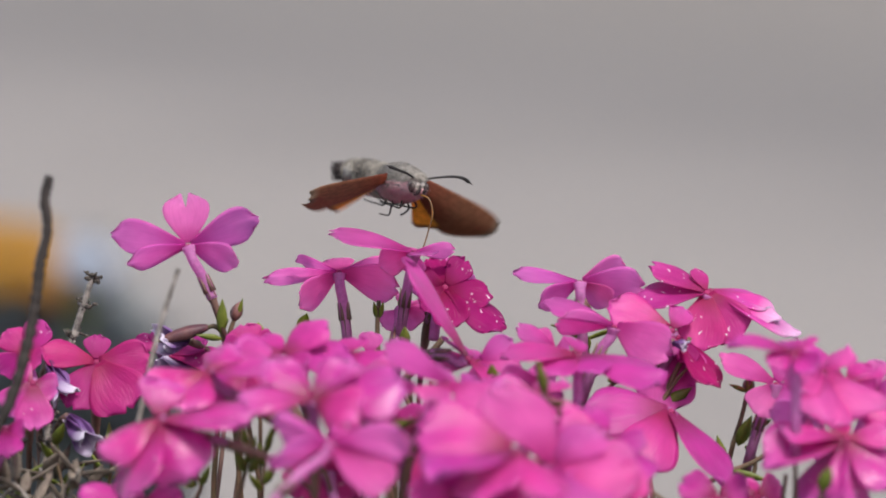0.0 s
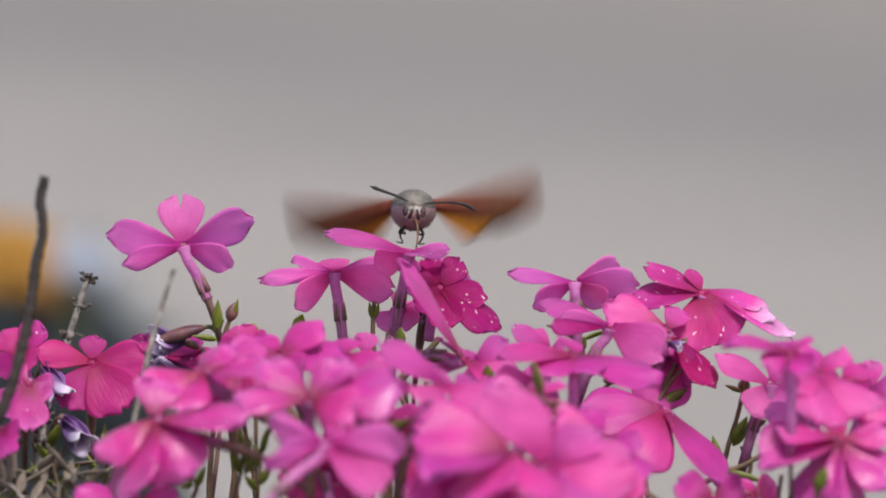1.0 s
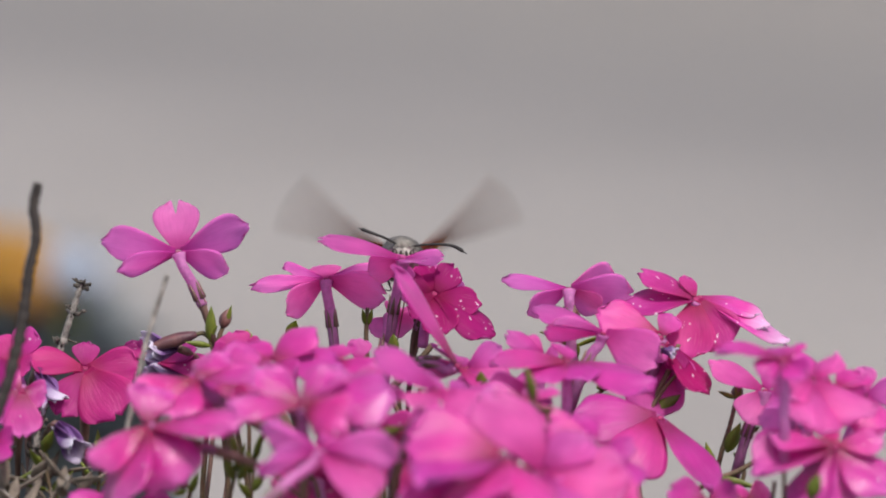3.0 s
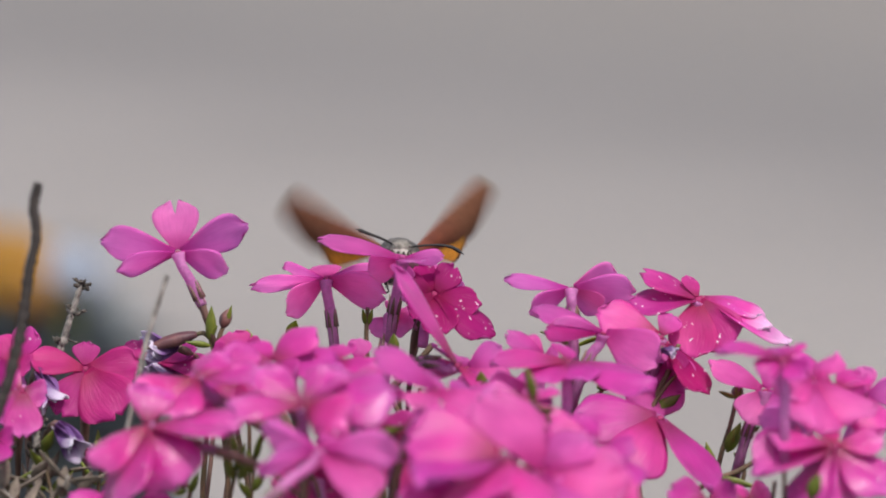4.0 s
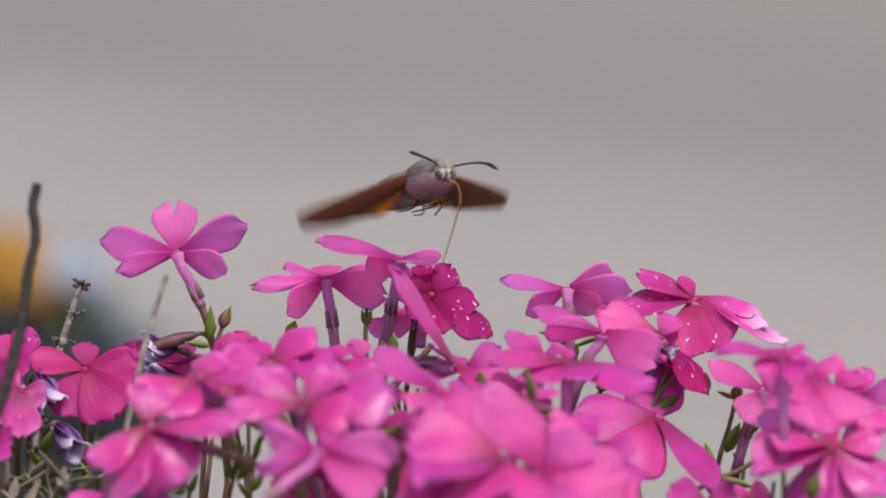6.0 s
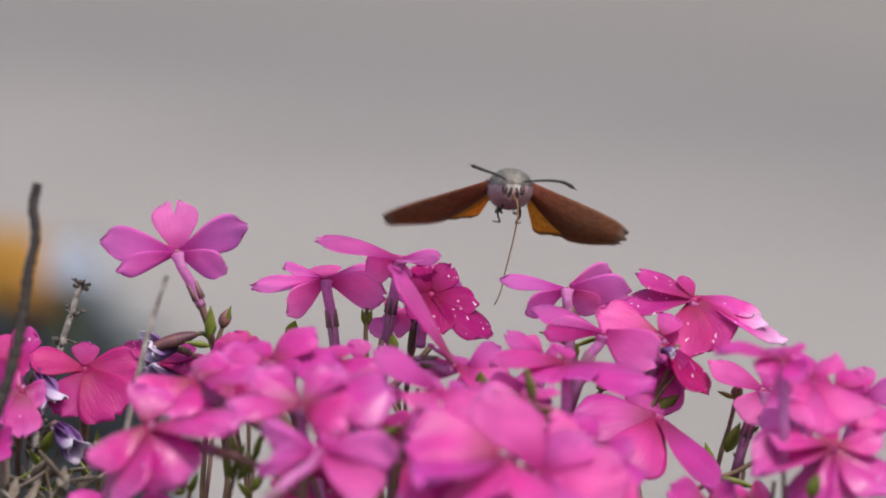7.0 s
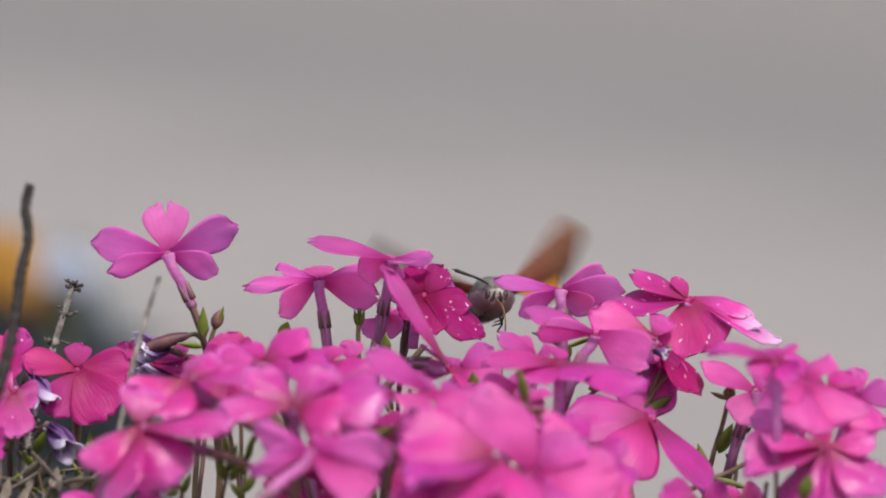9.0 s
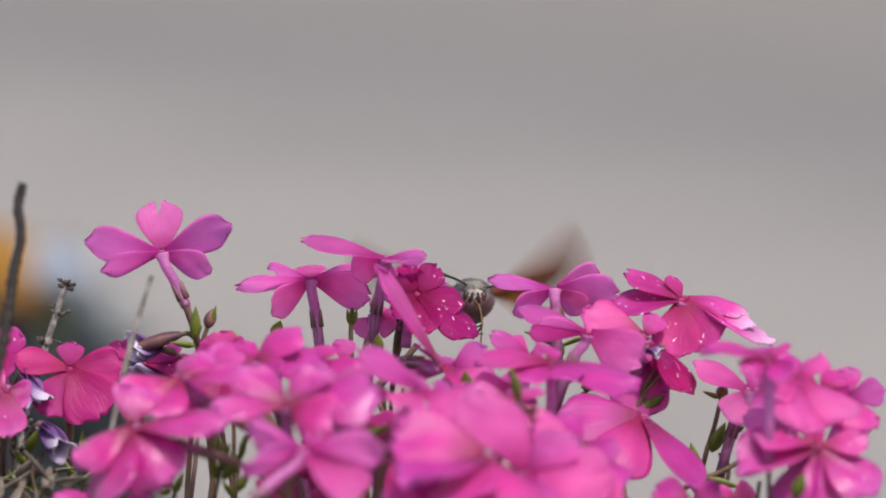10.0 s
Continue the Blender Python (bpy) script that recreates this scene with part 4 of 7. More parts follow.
phlox(-64.5, -16.0, -19.2, 0.10, -0.82, 0.56, "glint_rim", 0.06, -0.06, 35, [(0.5, -3.0, -7.2, 0.81, 4), (3.7, 0.0, -0.9, 1.25, 26), (-2.6, 2.0, 1.3, 1.35, -24), (-4.2, -2.0, -4.6, 0.88, -15)], calm=0.5, tube=10)
phlox(-67.8, -32.0, -24.0, 0.20, -0.50, 0.84, "pink", 0.06, -0.06, 36, [(2.9, -2.0, -0.6, 1.31, 54), (-4.2, 0.0, 0.9, 1.32, -51), (0.5, -5.0, -3.6, 0.91, 11)], calm=0.6, tube=10)
phlox(-43.9, 6.0, -17.8, 0.10, -0.50, 0.86, "fleck", 0.06, -0.06, 37, [(-5.5, 1.0, 2.4, 0.74, 7), (5.9, 1.0, 1.9, 0.74, 8), (8.4, -1.0, -0.8, 0.74, 0), (-2.4, 4.0, 3.1, 0.74, 16)], calm=0.5, tube=10)
phlox(-30.7, -8.0, -14.7, 0.00, -0.55, 0.83, "fleck", 0.06, -0.06, 38, [(-0.9, 2.0, 3.2, 1.4, -11), (-4.0, 0.0, -0.2, 1.2, -49), (4.0, 1.0, 0.6, 1.16, 48), (0.1, -3.0, -2.9, 1.15, -1)], calm=0.5, lean=(12, 0), via=(8.9, 0.0, -12.9), tube=10)
phlox(-42.5, -66.0, -17.3, -0.05, -0.50, 0.86, "glint_rim", 0.15, -0.15, 39, [(-8.7, -3.0, -4.5, 0.86, 9), (-5.5, -6.0, -11.7, 0.86, 29), (4.9, -6.0, -7.9, 0.95, 19), (14.4, -1.0, -1.0, 0.86, -20), (0.5, 4.0, 5.6, 1.06, 10)], calm=1.4, lean=(24, 4), via=(18.5, 2.0, -7.4), tube=10)
phlox(-35.6, -58.0, -11.3, -0.20, -0.20, 0.96, "glint_rim", 0.06, -0.06, 40, [(-9.2, -2.0, -2.5, 0.86, -16), (-3.6, -7.0, -5.3, 0.86, -2), (11.1, 0.0, -0.0, 0.86, 4), (3.2, 6.0, 3.1, 0.86, 0)], calm=1.4, lean=(18, 5), via=(14.7, 8.0, -12.6), tube=10)
phlox(-24.6, -40.0, -11.5, -0.05, 0.10, 0.99, "pink", 0.06, -0.06, 41, [(-7.8, 0.0, 1.2, 0.86, -35), (10.9, 0.0, -0.2, 0.86, 32), (-3.6, 5.0, 2.3, 0.86, -11), (6.3, 3.0, 5.2, 0.86, 31, 0.02), (3.6, -5.0, -1.9, 0.87, 57)], calm=0.5, lean=(10, 4), via=(5.5, 5.0, -13.7), tube=10)
phlox(-19.1, -76.0, -12.7, 0.00, -0.42, 0.91, "glint_rim", 0.12, -0.12, 42, [(-11.2, -1.0, 1.2, 0.86, 0), (6.8, -7.0, -1.4, 0.86, 40), (13.9, -1.0, 2.1, 0.86, 3), (5.9, 5.0, 4.4, 0.86, -9), (-6.8, 5.0, 4.4, 0.86, 11)], calm=1.2, tube=10)
phlox(-15.1, -36.0, -11.9, 0.05, -0.10, 0.99, "pink", 0.06, -0.06, 43, [(-7.9, 2.0, 1.3, 0.86, -17), (1.9, 5.0, 1.8, 0.86, -3), (5.3, -4.0, -1.6, 0.86, 31), (-2.5, -4.0, -0.8, 0.98, -58)], calm=0.4, tube=10)
phlox(-16.2, -86.0, -17.9, 0.25, 0.35, 0.90, "lilac", 0.1, -0.1, 44, [(-8.4, 4.0, 3.0, 0.86, 21), (11.4, -2.0, -1.1, 0.86, -19), (7.0, -6.0, -7.3, 0.86, 32), (-9.3, -3.0, -2.5, 0.86, 23), (3.4, 6.0, 1.2, 0.86, 15)], calm=1.0, via=(-8.0, -4.0, -7.5), tube=14)
phlox(-10.5, -58.0, -12.6, 0.10, -0.20, 0.97, "glint_rim", 0.06, -0.06, 45, [(-8.1, 2.0, 1.6, 0.86, -9), (6.4, -2.0, -2.1, 0.86, 19), (1.8, 6.0, 2.2, 0.86, -26), (0.9, -7.0, -3.6, 0.86, -20), (-4.3, 6.0, 2.4, 0.86, 7)], calm=1.4, tube=10)
phlox(10.4, -90.0, -18.3, -0.10, -0.45, 0.89, "pink", 0.1, -0.1, 46, [(-14.5, 1.0, 2.6, 0.86, -11), (-13.0, -9.0, -3.1, 0.86, 11), (-5.4, -12.0, -6.1, 0.86, 22), (5.2, -9.0, -5.8, 0.86, -25)], calm=0.5, tube=10)
phlox(-5.0, -52.0, -20.5, 0.10, -0.30, 0.95, "pink", 0.06, -0.06, 50, [(-7.3, 0.0, 0.0, 0.86, -21), (5.6, 2.0, 1.7, 0.86, 38), (3.0, -6.0, -4.3, 0.86, 14), (-3.8, -6.0, -3.4, 0.86, -15)], calm=1.0, tube=10)
phlox(16.3, -84.0, -21.3, 0.15, -0.45, 0.88, "lilac", 0.12, -0.12, 65, [(-8.1, 7.0, 10.7, 0.86, 8), (6.9, 4.0, 4.8, 0.86, 1), (12.9, -1.0, -1.5, 0.86, 18), (7.3, -6.0, -6.8, 0.86, 1), (-2.6, -6.0, -7.2, 0.86, 26)], calm=0.9, tube=10)
phlox(14.2, -58.0, -15.0, 0.20, -0.30, 0.93, "glint_rim", 0.06, -0.06, 47, [(6.2, -3.0, -3.9, 0.86, 7), (-6.8, 0.0, 1.0, 0.86, -25), (3.3, 6.0, 1.7, 0.86, -14), (-3.5, -8.0, -3.4, 0.86, 15)], calm=1.4, tube=10)
phlox(24.7, -64.0, -20.8, 0.26, -0.35, 0.90, "pink", 0.06, -0.06, 48, [(-7.6, 0.0, 2.4, 0.86, -25), (4.6, -7.0, -5.9, 0.86, 11), (5.4, -2.0, -0.5, 0.86, 40), (-3.7, 5.0, 4.0, 0.86, -4)], calm=1.4, tube=10)
phlox(3.1, -52.0, -15.3, 0.20, -0.15, 0.97, "lilac", 0.06, -0.06, 49, [(8.6, 0.0, 0.4, 0.86, 22), (2.6, 5.0, 1.3, 0.86, 4), (4.2, -7.0, -4.1, 0.86, 30)], calm=1.4, tube=10)
phlox(24.5, -86.0, -26.7, 0.15, -0.45, 0.88, "pink", 0.06, -0.06, 51, [(-8.3, 0.0, 1.7, 0.86, -44), (5.0, 3.0, 3.7, 0.9, 33), (-4.0, 5.0, 3.4, 0.86, -12)], calm=1.4, tube=10)
phlox(3.0, -94.0, -25.4, -0.10, -0.54, 0.83, "pink", 0.06, -0.06, 52, [(-8.2, 0.0, 0.0, 0.86, -48), (0.0, 4.0, 3.5, 1.33, 6), (8.2, 1.0, 1.5, 0.86, 17)], calm=1.4, tube=10)
# The deep flowers from here on are added, dark colour for shaded gaps.
phlox(-9.9, -30.0, -24.3, 0.05, 0.74, 0.67, "deep", 0.06, -0.06, 53, [(-7.9, 0.0, 0.0, 0.96, 51), (-0.8, -4.0, -4.7, 1.37, 28), (7.9, 0.0, -0.0, 0.96, -51), (-0.0, 5.0, 3.7, 1.07, -30)], calm=0.8, tube=10)
phlox(41.8, -52.0, -31.4, 0.20, -0.36, 0.91, "pink", 0.06, -0.06, 58, [(-5.5, 2.0, 2.1, 0.86, -45), (4.4, 2.0, 1.4, 0.92, 47), (-1.0, -4.0, -2.8, 1.11, 1)], calm=0.8, tube=10)
phlox(48.9, -30.0, -34.9, -0.10, -0.37, 0.92, "glint_rim", 0.06, -0.06, 57, [(-4.4, 1.0, 0.9, 0.83, -56), (3.6, 2.0, 1.5, 1.08, 53), (-1.9, -4.0, -2.9, 1.07, -27), (-1.6, 4.0, 2.0, 0.74, 12)], calm=0.8, tube=10)
phlox(-45.9, -50.0, -33.0, 0.00, -0.35, 0.94, "pink", 0.06, -0.06, 59, [(-9.5, 1.0, 2.0, 0.86, -2), (6.0, 0.0, 1.3, 0.86, 32), (-2.8, 5.0, 3.1, 0.86, 20)], calm=0.8, tube=10)
phlox(-0.3, -40.0, -28.0, 0.10, 0.70, 0.70, "deep", 0.06, -0.06, 81, [(-6.9, 0.0, 0.0, 1.22, 54), (6.1, 0.0, 0.9, 1.37, -53), (-0.0, -4.0, -5.5, 1.24, -33), (-0.9, 4.0, 4.7, 1.21, 67)], calm=0.8, tube=10)
phlox(-17.6, -45.0, -29.0, -0.20, 0.69, 0.69, "deep", 0.06, -0.06, 82, [(-6.9, 0.0, 0.0, 1.22, 54), (6.9, 0.0, -0.0, 1.22, -54), (0.1, -4.0, -4.6, 1.38, 69), (-0.1, 4.0, 4.6, 1.22, -68)], calm=0.8, tube=10)
phlox(15.5, -30.0, -17.2, 0.00, -0.20, 0.98, "lilac", 0.06, -0.06, 84, [(-7.0, 0.0, 0.0, 0.81, -70), (0.8, -5.0, -2.8, 0.98, 14), (-0.8, 5.0, 1.9, 0.74, 1)], calm=0.6, tube=10)
phlox(17.0, -45.0, -21.1, -0.20, -0.10, 0.97, "pink", 0.06, -0.06, 102, [(-6.9, 0.0, -0.9, 0.94, -76), (6.9, 0.0, -2.6, 0.88, 76), (-0.1, -6.0, -5.2, 0.94, -14)], calm=0.8, tube=10)
phlox(-29.9, -48.0, -12.2, -0.10, -0.55, 0.83, "pink", 0.06, -0.06, 99, [(-6.3, -4.0, -6.9, 0.86, -10), (-1.1, -6.0, -8.9, 0.86, 20), (3.5, -4.0, -6.9, 0.86, -17), (-7.7, 0.0, -2.4, 0.86, -12), (2.0, 4.0, 3.1, 0.86, 21)], calm=0.8, lean=(10, 4), via=(9.7, 6.0, -12.0), tube=10)
# ---- withered flowers ----
withered(-59.5, -11.2, -25.4, 0.609, -0.578, -0.543, 7.6, 71)
withered(-62.8, -2.2, -18.0, 0.440, -0.441, -0.783, 7.7, 72)
withered(-40.6, 2.2, -15.1, -0.913, -0.406, -0.050, 5.8, 73)
withered(-38.4, 7.6, -19.9, -0.968, -0.248, 0.030, 8.6, 74)
withered(36.3, -9.7, -13.7, 0.820, -0.540, -0.192, 2.7, 75)

# ---- shoots, twigs and dry stems ----
shoot([(44.8, -6.0, -122.0), (44.8, -6.0, -37.0), (46.0, -6.0, -31.1), (47.5, -6.0, -26.1), (48.4, -6.0, -22.0)], 0, 140, 2.2, thick=0.5, blades=[(45.0, -6.0, -34.5, -1.5, -1.0, 5.6, 1.8), (46.9, -6.0, -30.7, 2.2, -1.0, 5.1, 2.2), (48.2, -6.0, -22.0, -2.9, -1.0, 1.4, 0.8), (48.4, -6.0, -22.7, -0.1, -1.0, 2.9, 0.8), (48.6, -6.0, -22.7, 0.6, -1.0, 2.7, 0.7)])
shoot([(48.5, -8.0, -122.0), (48.5, -8.0, -37.8), (49.6, -8.0, -33.5), (48.9, -8.0, -29.4), (50.8, -8.0, -26.9)], 0, 141, None, blades=[(49.0, -8.0, -31.7, -1.2, -1.0, 1.5, 0.9), (50.8, -8.0, -27.2, 1.3, -1.0, 1.3, 0.7)])
shoot([(44.6, -12.0, -122.0), (44.6, -12.0, -34.2), (48.0, -12.0, -33.0), (51.1, -12.0, -31.1), (53.3, -12.0, -28.4)], 0, 142, 3, thick=0.5, blades=[(53.3, -12.0, -28.4, 3.5, -1.0, 0.4, 1.8), (45.3, -12.0, -33.8, 6.7, -1.0, -1.4, 1.3)])
shoot([(56.1, -70.0, -122.0), (56.1, -70.0, -29.3), (57.0, -70.0, -26.7)], 0, 143, None, blades=[(56.3, -70.0, -27.8, 1.4, -1.0, 4.2, 2.2)])
shoot([(34.7, -6.0, -122.0), (34.7, -6.0, -23.8), (36.1, -6.0, -20.7), (38.3, -6.0, -16.1), (39.2, -6.0, -13.4)], 0, 144, None, thick=0.55, blades=[(34.9, -6.0, -24.5, 4.7, -1.0, 3.2, 2.3), (34.5, -6.0, -24.7, 2.1, -1.0, -0.0, 1.1)])
shoot([(34.7, -7.0, -122.0), (34.7, -7.0, -23.7), (37.8, -7.0, -19.2), (40.0, -7.0, -17.1)], 0, 145, None, thick=0.4)
shoot([(33.9, -4.0, -122.0), (33.9, -4.0, -25.0), (34.6, -4.0, -20.9), (34.8, -4.0, -17.1)], 0, 146, None, thick=0.5)
shoot([(28.9, -50.0, -122.0), (28.9, -50.0, -29.1), (28.5, -50.0, -28.9)], 0, 147, None, blades=[(28.1, -50.0, -28.9, 3.4, -1.0, 0.3, 1.4)])
shoot([(26.2, -5.0, -122.0), (26.2, -5.0, -21.7), (28.0, -5.0, -20.3)], 0, 148, None, blades=[(26.2, -5.0, -20.4, 3.1, -1.0, 0.7, 1.8), (26.7, -5.0, -21.7, 2.8, -1.0, -0.1, 0.9)])
shoot([(22.5, 2.0, -122.0), (22.5, 2.0, -21.8), (23.2, 2.0, -18.2), (22.5, 2.0, -14.5)], 0, 149, None, thick=0.6, blades=[(22.1, 2.0, -16.5, -0.4, -1.0, 3.2, 1.1), (23.2, 2.0, -16.5, 0.2, -1.0, 2.6, 0.9), (22.7, 2.0, -16.5, -0.0, -1.0, 3.4, 1.1)])
shoot([(-9.8, 6.0, -122.0), (-9.8, 6.0, -21.5), (-10.5, 6.0, -16.0), (-10.5, 6.0, -11.8), (-10.3, 6.0, -9.1)], 0, 150, None, thick=0.5, blades=[(-10.7, 6.0, -11.8, -0.4, -1.0, 2.9, 0.8), (-10.1, 6.0, -11.8, 0.6, -1.0, 2.9, 0.8)])
shoot([(-6.6, -4.0, -122.0), (-6.6, -4.0, -21.8), (-8.6, -4.0, -18.2), (-11.1, -4.0, -15.5)], 0, 151, None, light=True, blades=[(-8.8, -4.0, -18.9, -3.4, -1.0, 4.7, 1.3)])
shoot([(-5.9, 2.0, -122.0), (-5.9, 2.0, -17.2), (-6.1, 2.0, -15.4)], 0, 152, None, blades=[(-6.1, 2.0, -15.9, 0.0, -1.0, 3.5, 1.8)])
shoot([(-22.3, 14.0, -122.0), (-22.3, 14.0, -18.9), (-22.3, 14.0, -16.1)], 0, 153, None, light=True, blades=[(-23.0, 14.0, -15.0, 1.1, -1.0, 3.1, 2.2)])
shoot([(-30.1, 30.0, -122.0), (-30.1, 30.0, -21.1), (-30.1, 30.0, -18.8)], 0, 154, None, light=True, blades=[(-30.1, 30.0, -18.0, -0.3, -1.0, 2.4, 1.7)])
shoot([(-6.6, -2.0, -122.0), (-6.6, -2.0, -21.2), (-2.1, -2.0, -16.7), (0.1, -2.0, -14.0)], 0, 155, None, thick=0.7)
shoot([(7.6, -24.0, -122.0), (7.6, -24.0, -20.7), (7.8, -24.0, -18.1)], 0, 156, None, blades=[(7.8, -24.0, -17.9, -0.2, -1.0, 3.1, 1.9)])
shoot([(-31.6, -40.0, -122.0), (-31.6, -40.0, -34.2), (-30.5, -40.0, -29.8), (-29.8, -40.0, -25.4), (-30.8, -40.0, -21.9)], 0, 160, None, blades=[(-30.5, -40.0, -29.8, -1.4, -1.0, 4.5, 1.4), (-30.3, -40.0, -28.5, 1.8, -1.0, 5.0, 1.4), (-30.0, -40.0, -26.7, -0.8, -1.0, 4.5, 1.2), (-29.8, -40.0, -29.8, 2.6, -1.0, 4.5, 1.6)])
shoot([(-28.2, -36.0, -122.0), (-28.2, -36.0, -34.8), (-27.8, -36.0, -31.3), (-27.3, -36.0, -26.9), (-25.6, -36.0, -22.9)], 0, 161, None, blades=[(-27.6, -36.0, -29.5, -0.9, -1.0, 4.1, 1.2), (-27.3, -36.0, -27.3, 1.1, -1.0, 4.6, 1.2), (-27.7, -36.0, -32.2, 2.1, -1.0, 3.7, 1.4), (-27.9, -36.0, -33.1, -2.1, -1.0, 2.8, 1.2)])
shoot([(-38.3, -36.0, -122.0), (-38.3, -36.0, -34.8), (-37.4, -36.0, -32.2), (-38.7, -36.0, -30.0)], 0, 163, None, blades=[(-37.8, -36.0, -31.5, -2.9, -1.0, 1.7, 1.3), (-37.4, -36.0, -32.4, 1.5, -1.0, 3.4, 1.2), (-38.0, -36.0, -32.0, -2.0, -1.0, -0.5, 1.0)])
shoot([(-8.1, -60.0, -122.0), (-8.1, -60.0, -25.7), (-7.8, -60.0, -22.3), (-7.4, -60.0, -20.2)], 0, 165, None, thick=0.4, blades=[(-10.5, -60.0, -20.6, 7.1, -1.0, 2.7, 1.9)])
shoot([(14.4, -70.0, -122.0), (14.4, -70.0, -19.9), (14.8, -70.0, -16.5), (14.0, -70.0, -13.5)], 0, 166, None, blades=[(14.7, -70.0, -17.4, -0.5, -1.0, 4.0, 2.0), (14.8, -70.0, -17.8, 0.8, -1.0, 3.5, 1.3)])
shoot([(-34.1, -1.0, -122.0), (-34.1, -1.0, -16.8), (-35.3, -1.0, -13.6), (-35.4, -1.0, -12.3)], 0, 170, None, blades=[(-35.3, -1.0, -13.5, 0.2, -1.0, 5.9, 1.8), (-35.3, -1.0, -14.3, -4.1, -1.0, 0.9, 1.1), (-35.4, -1.0, -13.2, 1.3, -1.0, 2.4, 0.7)])
shoot([(-34.8, 0.0, -122.0), (-34.8, 0.0, -16.9), (-35.5, 0.0, -13.1), (-36.6, 0.0, -12.4), (-37.5, 0.0, -12.6)], 0, 171, 8.6, thick=0.5)
shoot([(-34.6, 1.0, -122.0), (-34.6, 1.0, -17.1), (-33.9, 1.0, -13.0), (-33.4, 1.0, -11.6)], 0, 172, 3.2, thick=0.5, blades=[(-32.8, 1.0, -11.2, 0.9, -1.0, 3.5, 0.8)])
shoot([(-61.2, -15.2, -122.0), (-59.2, -15.2, -46.6), (-60.3, -11.7, -36.3), (-62.0, -11.2, -29.1)], 9, 121, None)
shoot([(-63.4, -16.8, -122.0), (-65.4, -16.8, -46.3), (-67.0, -17.4, -35.4), (-68.0, -15.6, -27.6)], 9, 122, None)
shoot([(-56.2, -9.4, -122.0), (-54.2, -9.4, -47.6), (-53.4, -6.8, -38.9), (-52.4, -7.1, -31.6)], 8, 123, None)
shoot([(20.4, 6.6, -122.0), (22.4, 6.6, -30.0), (22.4, 8.2, -22.9), (22.8, 7.2, -14.5)], 6, 125, 6)
shoot([(-71.0, -3.2, -122.0), (-69.0, -3.2, -48.6), (-68.1, -2.1, -37.8), (-69.7, -3.9, -32.1)], 10, 127, None, dry=True)
shoot([(-62.7, -12.7, -122.0), (-64.7, -12.7, -47.0), (-63.0, -11.0, -38.2), (-60.5, -7.7, -33.3)], 10, 128, None, dry=True)
shoot([(-62.0, -16.8, -122.0), (-60.0, -16.8, -46.3), (-60.9, -16.9, -38.2), (-63.3, -19.0, -32.4)], 10, 129, None, dry=True)
shoot([(-54.5, -16.8, -122.0), (-56.5, -16.8, -46.3), (-56.5, -14.4, -39.5), (-55.4, -10.9, -34.6)], 10, 130, None, dry=True)
shoot([(-71.4, -22.7, -122.0), (-69.4, -22.7, -45.3), (-70.2, -23.7, -37.9), (-65.5, -26.0, -33.1)], 10, 131, None, dry=True)
shoot([(-58.5, -38.3, -122.0), (-60.5, -38.3, -42.6), (-63.2, -35.3, -36.0), (-66.9, -32.0, -32.1)], 10, 132, None, dry=True)
shoot([(-59.6, -28.0, -122.0), (-57.6, -28.0, -44.4), (-58.3, -29.6, -37.0), (-56.4, -31.4, -30.5)], 10, 133, None, dry=True)
shoot([(15.5, -61.7, -122.0), (17.5, -61.7, -26.5), (17.0, -63.2, -16.0), (14.9, -65.1, -14.0)], 5, 135, None)
dry_stem([(-62.4, -0.1, -122.0), (-62.0, 3.1, -24.0), (-58.8, 4.4, -13.2), (-56.2, 5.4, -5.1)], 200, 0.56, (-9.6, -14.2))
dry_stem([(-47.5, -45.5, -122.0), (-46.2, -42.6, -19.1), (-43.6, -41.3, -7.9), (-40.5, -40.1, 2.0)], 201, 0.42, (), crown=False)
dry_stem([(-63.5, -11.9, -122.0), (-63.0, -10.3, -34.7), (-62.6, -9.2, -25.8)], 202, 0.7, (-30.0,))
dry_stem([(-80.8, -55.4, -122.0), (-69.7, -53.4, -24.4), (-65.6, -52.5, -16.9), (-63.0, -51.4, -8.3), (-61.8, -50.7, -2.3), (-61.1, -49.9, 3.6), (-59.9, -49.3, 9.2), (-60.3, -48.7, 13.8), (-59.6, -48.3, 17.1)], 230, 0.86, (), DARK_TWIG, "dark bare woody twig standing among the flowers", False, "twig")

# ---- pansies on the far side of the pavement ----
pansy(-0.157, 1.148, -0.143, 0.0142, YELLOW, "bright yellow pansy flower on the pavement edge", 301)
pansy(-0.146, 1.162, -0.145, 0.0146, YELLOW, "bright yellow pansy flower on the pavement edge", 303)
pansy(-0.133, 1.154, -0.154, 0.0073, ORANGE, "deep orange yellow pansy flower", 302)
pansy(-0.121, 1.169, -0.149, 0.0096, PALE_BLUE, "pale blue pansy flower among dusky leaves", 304)
pansy(-0.125, 1.141, -0.143, 0.0073, PALE_BLUE, "pale blue pansy flower among dusky leaves", 305)
pansy_foliage(-0.159, 1.188, 0.060, 0.045, 0.168, 1500, 306)

moth, (wing_a, wing_b), tongue = build_moth()


